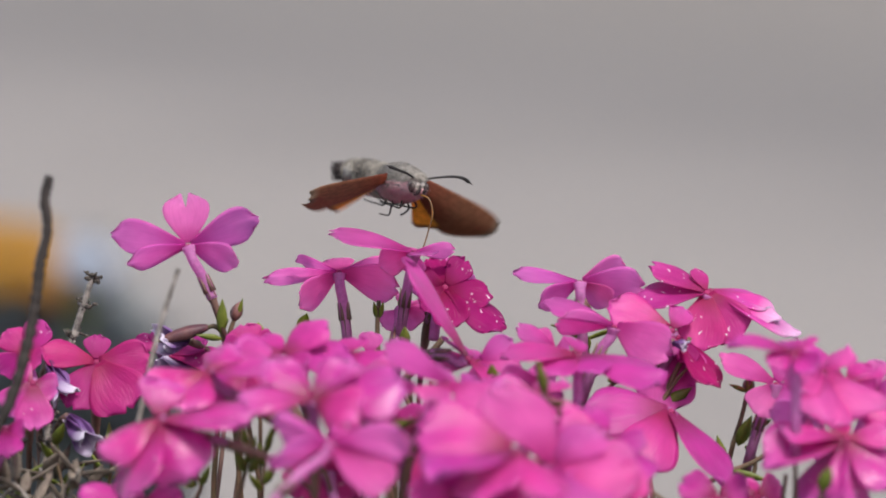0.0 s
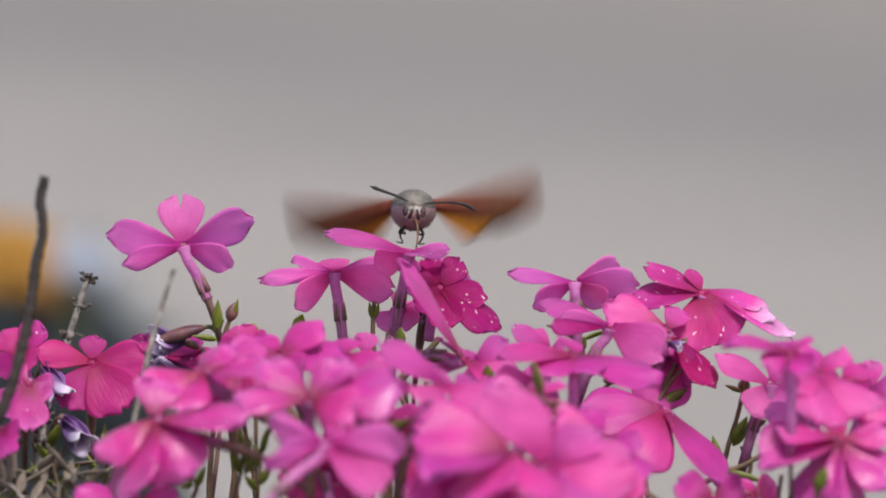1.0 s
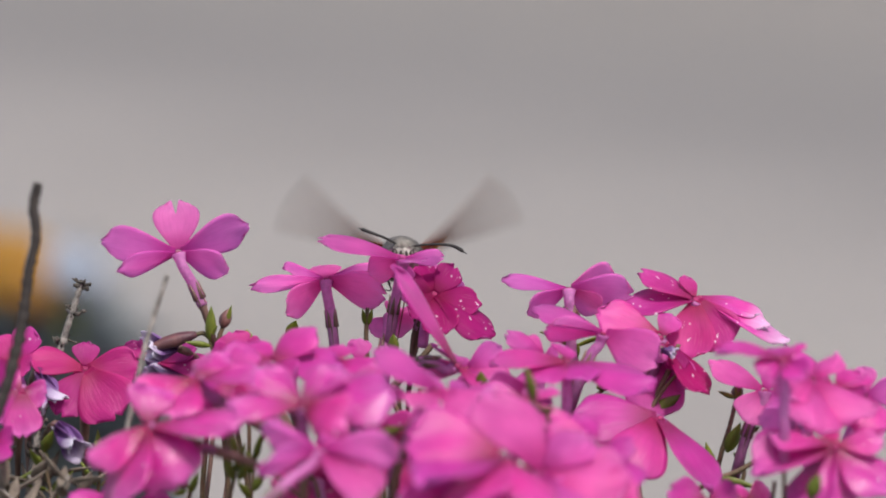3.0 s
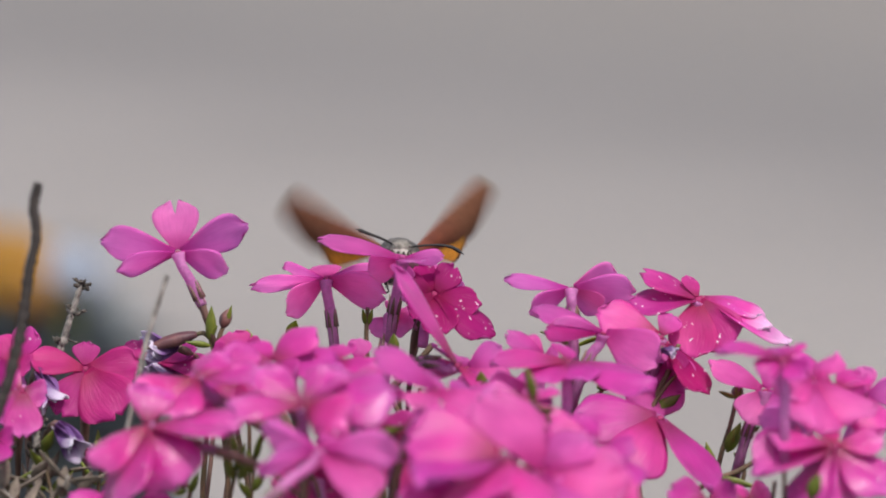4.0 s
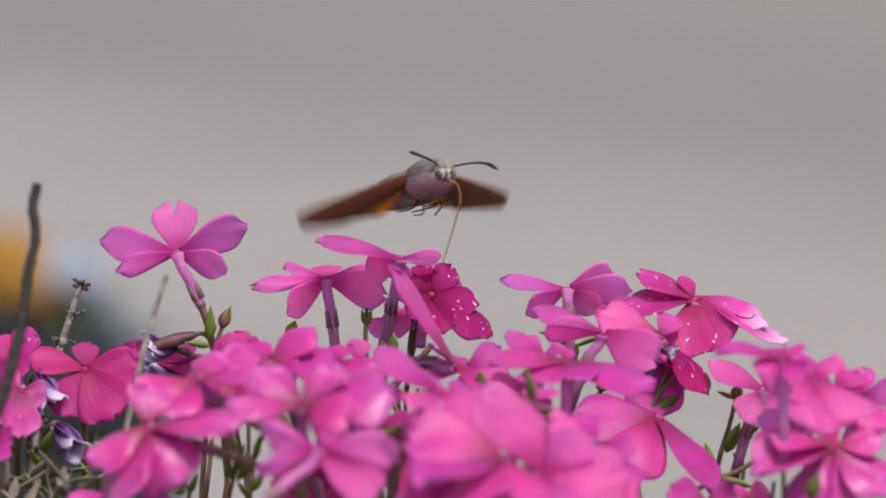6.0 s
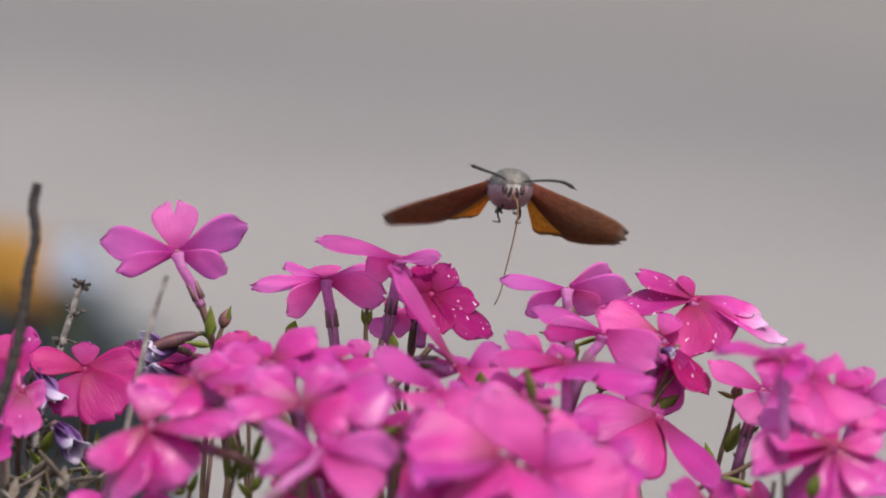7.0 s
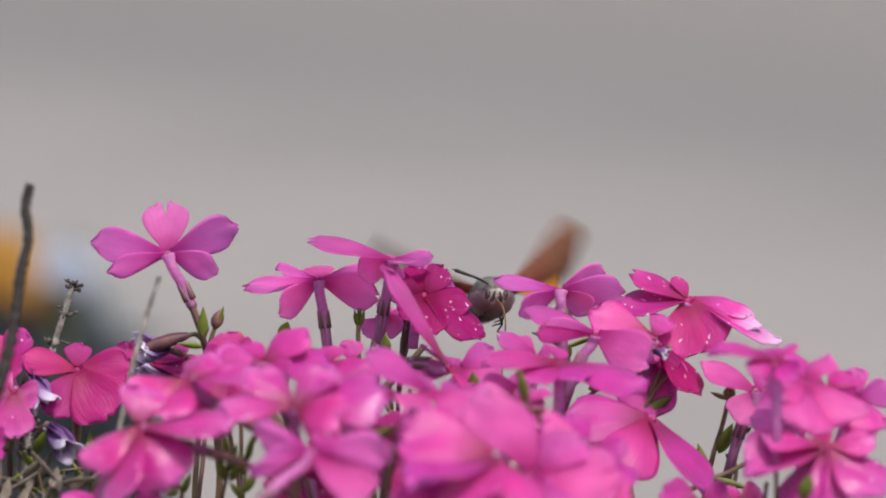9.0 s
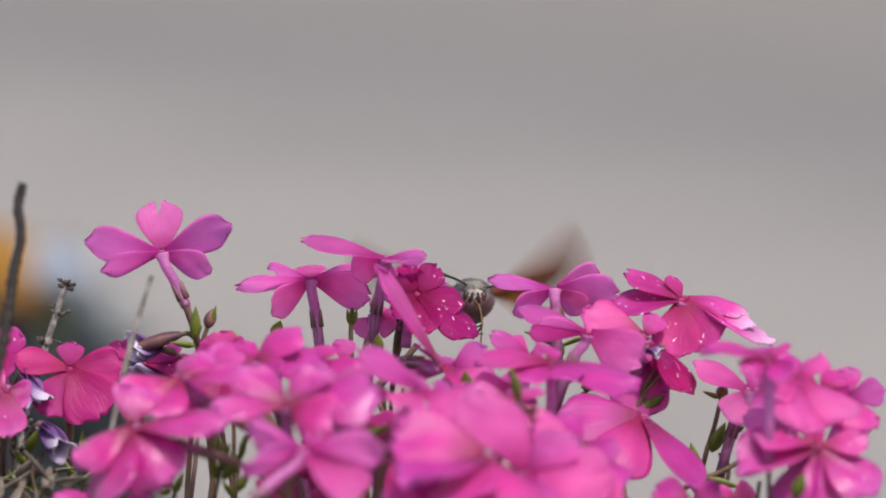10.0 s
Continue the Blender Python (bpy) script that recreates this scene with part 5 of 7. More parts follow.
def motions():
    walk(moth, [
        (0.0, pose(-0.00443, 0.01611, 0.00812, 2.0, 4.0, 38.0)),
        (0.1, pose(-0.00434, 0.01610, 0.00808, -8.0, 4.0, 34.0)),
        (0.2, pose(-0.00402, 0.01604, 0.00751, -11.0, 4.0, 31.0)),
        (0.3, pose(-0.00342, 0.01598, 0.00703, -14.0, 4.0, 30.0)),
        (0.4, pose(-0.00343, 0.01593, 0.00664, -13.0, 4.0, 28.0)),
        (0.5, pose(-0.00294, 0.01586, 0.00607, -12.0, 4.0, 25.0)),
        (0.6, pose(-0.00297, 0.01567, 0.00450, -8.0, 4.0, 22.0)),
        (0.7, pose(-0.00359, 0.01560, 0.00393, -4.0, 4.0, 16.0)),
        (0.8, pose(-0.00388, 0.01558, 0.00378, -4.7, 4.0, 12.0)),
        (0.9, pose(-0.00363, 0.01557, 0.00371, -5.3, 4.0, 6.0)),
        (1.0, pose(-0.00396, 0.01563, 0.00425, -6.0, 4.0, 2.0)),
        (1.1, pose(-0.00403, 0.01565, 0.00436, -7.2, 4.0, 2.0)),
        (1.2, pose(-0.00472, 0.01557, 0.00372, -8.4, 4.0, 2.0)),
        (1.3, pose(-0.00515, 0.01550, 0.00315, -9.6, 4.0, 3.0)),
        (1.4, pose(-0.00552, 0.01545, 0.00274, -10.8, 4.0, 3.0)),
        (1.5, pose(-0.00578, 0.01538, 0.00217, -12.0, 4.0, 4.0)),
        (1.6, pose(-0.00548, 0.01523, 0.00093, -12.2, 4.0, 8.0)),
        (1.7, pose(-0.00578, 0.01512, 0.00006, -12.3, 4.0, 4.0)),
        (1.8, pose(-0.00581, 0.01512, 0.00002, -12.5, 4.0, 4.0)),
        (1.9, pose(-0.00568, 0.01512, 0.00002, -12.6, 4.0, 2.0)),
        (2.0, pose(-0.00548, 0.01505, -0.00048, -12.8, 4.0, 2.0)),
        (2.1, pose(-0.00534, 0.01502, -0.00073, -13.0, 4.0, 2.0)),
        (2.2, pose(-0.00505, 0.01505, -0.00051, -13.1, 4.0, 2.0)),
        (2.3, pose(-0.00550, 0.01506, -0.00043, -13.3, 4.0, 1.0)),
        (2.4, pose(-0.00519, 0.01507, -0.00034, -13.4, 4.0, 1.0)),
        (2.5, pose(-0.00491, 0.01506, -0.00042, -13.6, 4.0, 2.0)),
        (2.6, pose(-0.00478, 0.01502, -0.00075, -13.8, 4.0, 2.0)),
        (2.7, pose(-0.00470, 0.01496, -0.00122, -13.9, 4.0, 3.0)),
        (2.8, pose(-0.00470, 0.01494, -0.00140, -14.1, 4.0, 3.0)),
        (2.9, pose(-0.00477, 0.01493, -0.00152, -14.2, 4.0, 3.0)),
        (3.0, pose(-0.00469, 0.01491, -0.00165, -14.4, 4.0, 3.0)),
        (3.1, pose(-0.00459, 0.01489, -0.00178, -14.6, 4.0, 3.0)),
        (3.2, pose(-0.00450, 0.01488, -0.00190, -14.7, 4.0, 3.0)),
        (3.3, pose(-0.00448, 0.01488, -0.00193, -14.9, 4.0, 3.0)),
        (3.4, pose(-0.00440, 0.01487, -0.00196, -15.0, 4.0, 3.0)),
        (3.5, pose(-0.00438, 0.01487, -0.00197, -15.2, 4.0, 3.0)),
        (3.6, pose(-0.00431, 0.01488, -0.00192, -15.4, 4.0, 3.0)),
        (3.7, pose(-0.00430, 0.01488, -0.00192, -15.5, 4.0, 3.0)),
        (3.8, pose(-0.00436, 0.01488, -0.00186, -15.7, 4.0, 3.0)),
        (3.9, pose(-0.00480, 0.01488, -0.00187, -15.8, 4.0, 3.0)),
        (4.0, pose(-0.00514, 0.01489, -0.00185, -16.0, 4.0, 3.0)),
        (4.1, pose(-0.00539, 0.01492, -0.00160, -16.8, 4.0, 1.0)),
        (4.2, pose(-0.00525, 0.01489, -0.00184, -17.6, 4.0, 1.0)),
        (4.3, pose(-0.00492, 0.01488, -0.00190, -18.4, 4.0, 2.0)),
        (4.4, pose(-0.00493, 0.01487, -0.00194, -19.2, 4.0, 2.0)),
        (4.5, pose(-0.00497, 0.01485, -0.00213, -20.0, 4.0, 3.0)),
        (4.6, pose(-0.00512, 0.01484, -0.00221, -20.0, 4.0, 3.0)),
        (4.7, pose(-0.00484, 0.01487, -0.00200, -20.0, 4.0, 3.0)),
        (4.8, pose(-0.00499, 0.01488, -0.00193, -20.0, 4.0, 3.0)),
        (4.9, pose(-0.00497, 0.01490, -0.00175, -20.0, 4.0, 2.0)),
        (5.0, pose(-0.00485, 0.01488, -0.00188, -20.0, 4.0, 2.0)),
        (5.1, pose(-0.00489, 0.01494, -0.00138, -20.0, 4.0, 2.0)),
        (5.2, pose(-0.00540, 0.01502, -0.00073, -16.0, 4.0, 2.0)),
        (5.3, pose(-0.00583, 0.01515, 0.00033, -12.0, 4.0, 2.0)),
        (5.4, pose(-0.00536, 0.01540, 0.00233, -13.0, 4.0, 4.0)),
        (5.5, pose(-0.00532, 0.01563, 0.00417, -14.0, 4.0, 12.0)),
        (5.6, pose(-0.00442, 0.01602, 0.00741, -17.0, 4.0, 25.0)),
        (5.7, pose(-0.00394, 0.01623, 0.00911, -20.0, 4.0, 38.0)),
        (5.8, pose(-0.00243, 0.01632, 0.00983, -19.2, 4.0, 38.0)),
        (5.9, pose(-0.00041, 0.01639, 0.01043, -18.4, 4.0, 37.0)),
        (6.0, pose(0.00186, 0.01647, 0.01101, -17.6, 4.0, 36.0)),
        (6.1, pose(0.00429, 0.01652, 0.01150, -16.8, 4.0, 33.0)),
        (6.2, pose(0.00664, 0.01656, 0.01181, -16.0, 4.0, 29.0)),
        (6.3, pose(0.00878, 0.01660, 0.01209, -14.3, 4.0, 25.0)),
        (6.4, pose(0.01050, 0.01662, 0.01226, -12.7, 4.0, 20.0)),
        (6.5, pose(0.01174, 0.01662, 0.01225, -11.0, 4.0, 15.0)),
        (6.6, pose(0.01253, 0.01660, 0.01214, -9.3, 4.0, 11.0)),
        (6.7, pose(0.01293, 0.01659, 0.01201, -7.7, 4.0, 8.0)),
        (6.8, pose(0.01303, 0.01655, 0.01173, -6.0, 4.0, 5.0)),
        (6.9, pose(0.01317, 0.01640, 0.01046, -6.3, 4.0, 5.0)),
        (7.0, pose(0.01319, 0.01619, 0.00874, -6.6, 4.0, 5.0)),
        (7.1, pose(0.01304, 0.01602, 0.00735, -6.9, 4.0, 6.0)),
        (7.2, pose(0.01382, 0.01589, 0.00633, -7.1, 4.0, 7.0)),
        (7.3, pose(0.01411, 0.01573, 0.00503, -7.4, 4.0, 8.0)),
        (7.4, pose(0.01419, 0.01559, 0.00386, -7.7, 4.0, 9.0)),
        (7.5, pose(0.01457, 0.01543, 0.00258, -8.0, 4.0, 12.0)),
        (7.6, pose(0.01429, 0.01520, 0.00073, -8.7, 4.0, 12.0)),
        (7.7, pose(0.01415, 0.01511, 0.00001, -9.3, 4.0, 12.0)),
        (7.8, pose(0.01357, 0.01506, -0.00044, -10.0, 4.0, 12.0)),
        (7.9, pose(0.01317, 0.01503, -0.00068, -10.7, 4.0, 12.0)),
        (8.0, pose(0.01281, 0.01498, -0.00110, -11.3, 4.0, 12.0)),
        (8.1, pose(0.01237, 0.01495, -0.00135, -12.0, 4.0, 10.0)),
        (8.2, pose(0.01186, 0.01489, -0.00184, -12.7, 4.0, 10.0)),
        (8.3, pose(0.01147, 0.01469, -0.00341, -13.3, 4.0, 10.0)),
        (8.4, pose(0.01091, 0.01451, -0.00493, -14.0, 4.0, 12.0)),
        (8.5, pose(0.01094, 0.01438, -0.00600, -14.1, 4.0, 12.0)),
        (8.6, pose(0.01104, 0.01426, -0.00696, -14.2, 4.0, 12.0)),
        (8.7, pose(0.01137, 0.01420, -0.00743, -14.4, 4.0, 10.0)),
        (8.8, pose(0.01180, 0.01417, -0.00770, -14.5, 4.0, 10.0)),
        (8.9, pose(0.01171, 0.01417, -0.00771, -14.6, 4.0, 8.0)),
        (9.0, pose(0.01159, 0.01413, -0.00803, -14.8, 4.0, 8.0)),
        (9.1, pose(0.01174, 0.01416, -0.00777, -14.9, 4.0, 8.0)),
        (9.2, pose(0.01136, 0.01417, -0.00771, -15.0, 4.0, 6.0)),
        (9.3, pose(0.01105, 0.01416, -0.00779, -15.1, 4.0, 5.0)),
        (9.4, pose(0.01038, 0.01414, -0.00788, -15.2, 4.0, 5.0)),
        (9.5, pose(0.00986, 0.01414, -0.00793, -15.4, 4.0, 5.0)),
        (9.6, pose(0.01045, 0.01416, -0.00773, -15.5, 4.0, 4.0)),
        (9.7, pose(0.01007, 0.01417, -0.00772, -15.6, 4.0, 4.0)),
        (9.8, pose(0.00920, 0.01416, -0.00777, -15.8, 4.0, 4.0)),
        (9.9, pose(0.00918, 0.01413, -0.00799, -15.9, 4.0, 4.0)),
        (10.0, pose(0.00933, 0.01409, -0.00832, -16.0, 4.0, 4.0)),
    ])
    walk(wing_a, [
        (0.0000, pose(-0.0023, 0.0040, 0.0019, 132, -3, 22)),
        (0.0333, pose(-0.0023, 0.0040, 0.0019, 122, -5, 22)),
        (0.0667, pose(-0.0023, 0.0040, 0.0019, 134, -38, -29)),
        (0.1000, pose(-0.0023, 0.0040, 0.0019, 129, 13, -25)),
        (0.1333, pose(-0.0023, 0.0040, 0.0019, 136, 59, -36)),
        (0.1667, pose(-0.0023, 0.0040, 0.0019, 117, -10, 30)),
        (0.2000, pose(-0.0023, 0.0040, 0.0019, 116, -19, 34)),
        (0.2333, pose(-0.0023, 0.0040, 0.0019, 104, -21, 35)),
        (0.2667, pose(-0.0023, 0.0040, 0.0019, 154, -35, -34)),
        (0.3000, pose(-0.0023, 0.0040, 0.0019, 146, -7, -26)),
        (0.3333, pose(-0.0023, 0.0040, 0.0019, 154, 44, -24)),
        (0.3667, pose(-0.0023, 0.0040, 0.0019, 157, -30, -32)),
        (0.4000, pose(-0.0023, 0.0040, 0.0019, 161, -20, -28)),
        (0.4333, pose(-0.0023, 0.0040, 0.0019, 152, 8, -23)),
        (0.4667, pose(-0.0023, 0.0040, 0.0019, 113, 45, -58)),
        (0.5000, pose(-0.0023, 0.0040, 0.0019, 98, 50, -60)),
        (0.5333, pose(-0.0023, 0.0040, 0.0019, 92, 53, -63)),
        (0.5667, pose(-0.0023, 0.0040, 0.0019, 89, 53, -65)),
        (0.6000, pose(-0.0023, 0.0040, 0.0019, 97, 44, -58)),
        (0.6333, pose(-0.0023, 0.0040, 0.0019, 102, 34, -52)),
        (0.6667, pose(-0.0023, 0.0040, 0.0019, 118, 28, -25)),
        (0.7000, pose(-0.0023, 0.0040, 0.0019, 119, -8, -21)),
        (0.7333, pose(-0.0023, 0.0040, 0.0019, 119, -24, -22)),
        (0.7667, pose(-0.0023, 0.0040, 0.0019, 100, 48, -33)),
        (0.8000, pose(-0.0023, 0.0040, 0.0019, 107, 31, -25)),
        (0.8333, pose(-0.0023, 0.0040, 0.0019, 119, -3, -20)),
        (0.8667, pose(-0.0023, 0.0040, 0.0019, 123, 3, -20)),
        (0.9000, pose(-0.0023, 0.0040, 0.0019, 132, -11, -20)),
        (0.9333, pose(-0.0023, 0.0040, 0.0019, 132, -26, -21)),
        (0.9667, pose(-0.0023, 0.0040, 0.0019, 113, 28, -22)),
        (1.0000, pose(-0.0023, 0.0040, 0.0019, 120, -6, -19)),
        (1.0333, pose(-0.0023, 0.0040, 0.0019, 138, -39, -24)),
        (1.0667, pose(-0.0023, 0.0040, 0.0019, 134, -15, -19)),
        (1.1000, pose(-0.0023, 0.0040, 0.0019, 143, -24, -21)),
        (1.1333, pose(-0.0023, 0.0040, 0.0019, 149, -34, -23)),
        (1.1667, pose(-0.0023, 0.0040, 0.0019, 151, -33, -23)),
        (1.2000, pose(-0.0023, 0.0040, 0.0019, 150, -27, -22)),
        (1.2333, pose(-0.0023, 0.0040, 0.0019, 158, -21, -21)),
        (1.2667, pose(-0.0023, 0.0040, 0.0019, 175, -39, -26)),
        (1.3000, pose(-0.0023, 0.0040, 0.0019, 169, 7, -19)),
        (1.3333, pose(-0.0023, 0.0040, 0.0019, 147, 50, -26)),
        (1.3667, pose(-0.0023, 0.0040, 0.0019, 168, -20, -22)),
        (1.4000, pose(-0.0023, 0.0040, 0.0019, 161, -10, -20)),
        (1.4333, pose(-0.0023, 0.0040, 0.0019, 151, 24, -19)),
        (1.4667, pose(-0.0023, 0.0040, 0.0019, 136, 44, -30)),
        (1.5000, pose(-0.0023, 0.0040, 0.0019, 123, 58, -39)),
        (1.5333, pose(-0.0023, 0.0040, 0.0019, 102, 70, -62)),
        (1.5667, pose(-0.0023, 0.0040, 0.0019, 65, 46, -97)),
        (1.6000, pose(-0.0023, 0.0040, 0.0019, 150, 46, -37)),
        (1.6333, pose(-0.0023, 0.0040, 0.0019, 160, -11, -21)),
        (1.6667, pose(-0.0023, 0.0040, 0.0019, 137, 15, -19)),
        (1.7000, pose(-0.0023, 0.0040, 0.0019, 105, 41, -30)),
        (1.7333, pose(-0.0023, 0.0040, 0.0019, 66, 52, -68)),
        (1.7667, pose(-0.0023, 0.0040, 0.0019, 81, 52, -64)),
        (1.8000, pose(-0.0023, 0.0040, 0.0019, 109, 50, -48)),
        (1.8333, pose(-0.0023, 0.0040, 0.0019, 115, 44, -35)),
        (1.8667, pose(-0.0023, 0.0040, 0.0019, 118, 36, -25)),
        (1.9000, pose(-0.0023, 0.0040, 0.0019, 124, 3, -19)),
        (1.9333, pose(-0.0023, 0.0040, 0.0019, 130, -12, -21)),
        (1.9667, pose(-0.0023, 0.0040, 0.0019, 80, 50, -52)),
        (2.0000, pose(-0.0023, 0.0040, 0.0019, 96, 47, -40)),
        (2.0333, pose(-0.0023, 0.0040, 0.0019, 121, 24, -18)),
        (2.0667, pose(-0.0023, 0.0040, 0.0019, 117, 30, -20)),
        (2.1000, pose(-0.0023, 0.0040, 0.0019, 124, 3, -19)),
        (2.1333, pose(-0.0023, 0.0040, 0.0019, 133, -23, -23)),
        (2.1667, pose(-0.0023, 0.0040, 0.0019, 99, 44, -34)),
        (2.2000, pose(-0.0023, 0.0040, 0.0019, 122, 13, -18)),
        (2.2333, pose(-0.0023, 0.0040, 0.0019, 148, -20, -23)),
        (2.2667, pose(-0.0023, 0.0040, 0.0019, 157, -3, -19)),
        (2.3000, pose(-0.0023, 0.0040, 0.0019, 176, -13, -21)),
        (2.3333, pose(-0.0023, 0.0040, 0.0019, -180, -22, -23)),
        (2.3667, pose(-0.0023, 0.0040, 0.0019, 179, -20, -23)),
        (2.4000, pose(-0.0023, 0.0040, 0.0019, 176, -13, -21)),
        (2.4333, pose(-0.0023, 0.0040, 0.0019, 175, -5, -20)),
        (2.4667, pose(-0.0023, 0.0040, 0.0019, -174, -31, -27)),
        (2.5000, pose(-0.0023, 0.0040, 0.0019, 167, 25, -18)),
        (2.5333, pose(-0.0023, 0.0040, 0.0019, 131, 51, -49)),
        (2.5667, pose(-0.0023, 0.0040, 0.0019, 179, -13, -21)),
        (2.6000, pose(-0.0023, 0.0040, 0.0019, 171, 13, -18)),
        (2.6333, pose(-0.0023, 0.0040, 0.0019, 97, 53, -69)),
        (2.6667, pose(-0.0023, 0.0040, 0.0019, 101, 53, -60)),
        (2.7000, pose(-0.0023, 0.0040, 0.0019, 118, 48, -40)),
        (2.7333, pose(-0.0023, 0.0040, 0.0019, 129, 38, -25)),
        (2.7667, pose(-0.0023, 0.0040, 0.0019, 123, 37, -25)),
        (2.8000, pose(-0.0023, 0.0040, 0.0019, 131, 4, -19)),
        (2.8333, pose(-0.0023, 0.0040, 0.0019, 154, -29, -26)),
        (2.8667, pose(-0.0023, 0.0040, 0.0019, 162, -20, -23)),
        (2.9000, pose(-0.0023, 0.0040, 0.0019, 171, -11, -21)),
        (2.9333, pose(-0.0023, 0.0040, 0.0019, 171, -1, -19)),
        (2.9667, pose(-0.0023, 0.0040, 0.0019, -179, -24, -25)),
        (3.0000, pose(-0.0023, 0.0040, 0.0019, 169, 23, -18)),
        (3.0333, pose(-0.0023, 0.0040, 0.0019, 97, 54, -70)),
        (3.0667, pose(-0.0023, 0.0040, 0.0019, 95, 54, -65)),
        (3.1000, pose(-0.0023, 0.0040, 0.0019, 111, 51, -46)),
        (3.1333, pose(-0.0023, 0.0040, 0.0019, 122, 44, -31)),
        (3.1667, pose(-0.0023, 0.0040, 0.0019, 105, 48, -39)),
        (3.2000, pose(-0.0023, 0.0040, 0.0019, 127, 18, -18)),
        (3.2333, pose(-0.0023, 0.0040, 0.0019, 147, -15, -22)),
        (3.2667, pose(-0.0023, 0.0040, 0.0019, 153, -1, -19)),
        (3.3000, pose(-0.0023, 0.0040, 0.0019, 167, -10, -21)),
        (3.3333, pose(-0.0023, 0.0040, 0.0019, 174, -20, -23)),
        (3.3667, pose(-0.0023, 0.0040, 0.0019, -175, -33, -29)),
        (3.4000, pose(-0.0023, 0.0040, 0.0019, 172, 14, -18)),
        (3.4333, pose(-0.0023, 0.0040, 0.0019, 116, 53, -53)),
        (3.4667, pose(-0.0023, 0.0040, 0.0019, 89, 55, -66)),
        (3.5000, pose(-0.0023, 0.0040, 0.0019, 110, 50, -43)),
        (3.5333, pose(-0.0023, 0.0040, 0.0019, 125, 40, -26)),
        (3.5667, pose(-0.0023, 0.0040, 0.0019, 118, 42, -28)),
        (3.6000, pose(-0.0023, 0.0040, 0.0019, 130, 9, -18)),
        (3.6333, pose(-0.0023, 0.0040, 0.0019, 153, -24, -25)),
        (3.6667, pose(-0.0023, 0.0040, 0.0019, 165, -22, -25)),
        (3.7000, pose(-0.0023, 0.0040, 0.0019, 172, -8, -21)),
        (3.7333, pose(-0.0023, 0.0040, 0.0019, 157, 6, -18)),
        (3.7667, pose(-0.0023, 0.0040, 0.0019, 140, 30, -18)),
        (3.8000, pose(-0.0023, 0.0040, 0.0019, 96, 52, -45)),
        (3.8333, pose(-0.0023, 0.0040, 0.0019, 35, 52, -88)),
        (3.8667, pose(-0.0023, 0.0040, 0.0019, 121, 33, -20)),
        (3.9000, pose(-0.0023, 0.0040, 0.0019, 129, -0, -19)),
        (3.9333, pose(-0.0023, 0.0040, 0.0019, 135, -19, -24)),
        (3.9667, pose(-0.0023, 0.0040, 0.0019, 96, 49, -37)),
        (4.0000, pose(-0.0023, 0.0040, 0.0019, 118, 33, -20)),
        (4.0333, pose(-0.0023, 0.0040, 0.0019, 144, -0, -19)),
        (4.0667, pose(-0.0023, 0.0040, 0.0019, 160, -0, -19)),
        (4.1000, pose(-0.0023, 0.0040, 0.0019, 178, -8, -21)),
        (4.1333, pose(-0.0023, 0.0040, 0.0019, -179, -15, -23)),
        (4.1667, pose(-0.0023, 0.0040, 0.0019, -177, -19, -24)),
        (4.2000, pose(-0.0023, 0.0040, 0.0019, -180, -11, -22)),
        (4.2333, pose(-0.0023, 0.0040, 0.0019, 179, -4, -20)),
        (4.2667, pose(-0.0023, 0.0040, 0.0019, -167, -33, -31)),
        (4.3000, pose(-0.0023, 0.0040, 0.0019, 175, 17, -16)),
        (4.3333, pose(-0.0023, 0.0040, 0.0019, 149, 50, -34)),
        (4.3667, pose(-0.0023, 0.0040, 0.0019, -174, -18, -24)),
        (4.4000, pose(-0.0023, 0.0040, 0.0019, 178, 10, -17)),
        (4.4333, pose(-0.0023, 0.0040, 0.0019, 125, 56, -49)),
        (4.4667, pose(-0.0023, 0.0040, 0.0019, 125, 55, -44)),
        (4.5000, pose(-0.0023, 0.0040, 0.0019, 101, 59, -57)),
        (4.5333, pose(-0.0023, 0.0040, 0.0019, 86, 59, -72)),
        (4.5667, pose(-0.0023, 0.0040, 0.0019, 95, 59, -68)),
        (4.6000, pose(-0.0023, 0.0040, 0.0019, 117, 58, -54)),
        (4.6333, pose(-0.0023, 0.0040, 0.0019, 119, 55, -41)),
        (4.6667, pose(-0.0023, 0.0040, 0.0019, 136, 34, -17)),
        (4.7000, pose(-0.0023, 0.0040, 0.0019, 133, 1, -19)),
        (4.7333, pose(-0.0023, 0.0040, 0.0019, 139, -17, -25)),
        (4.7667, pose(-0.0023, 0.0040, 0.0019, 101, 51, -34)),
        (4.8000, pose(-0.0023, 0.0040, 0.0019, 122, 34, -17)),
        (4.8333, pose(-0.0023, 0.0040, 0.0019, 148, 1, -19)),
        (4.8667, pose(-0.0023, 0.0040, 0.0019, 164, -3, -20)),
        (4.9000, pose(-0.0023, 0.0040, 0.0019, -177, -10, -22)),
        (4.9333, pose(-0.0023, 0.0040, 0.0019, -178, -18, -25)),
        (4.9667, pose(-0.0023, 0.0040, 0.0019, -180, -21, -26)),
        (5.0000, pose(-0.0023, 0.0040, 0.0019, 172, -9, -22)),
        (5.0333, pose(-0.0023, 0.0040, 0.0019, 171, 4, -18)),
        (5.0667, pose(-0.0023, 0.0040, 0.0019, 175, 3, -19)),
        (5.1000, pose(-0.0023, 0.0040, 0.0019, -179, -7, -21)),
        (5.1333, pose(-0.0023, 0.0040, 0.0019, -177, -16, -24)),
        (5.1667, pose(-0.0023, 0.0040, 0.0019, -177, -19, -24)),
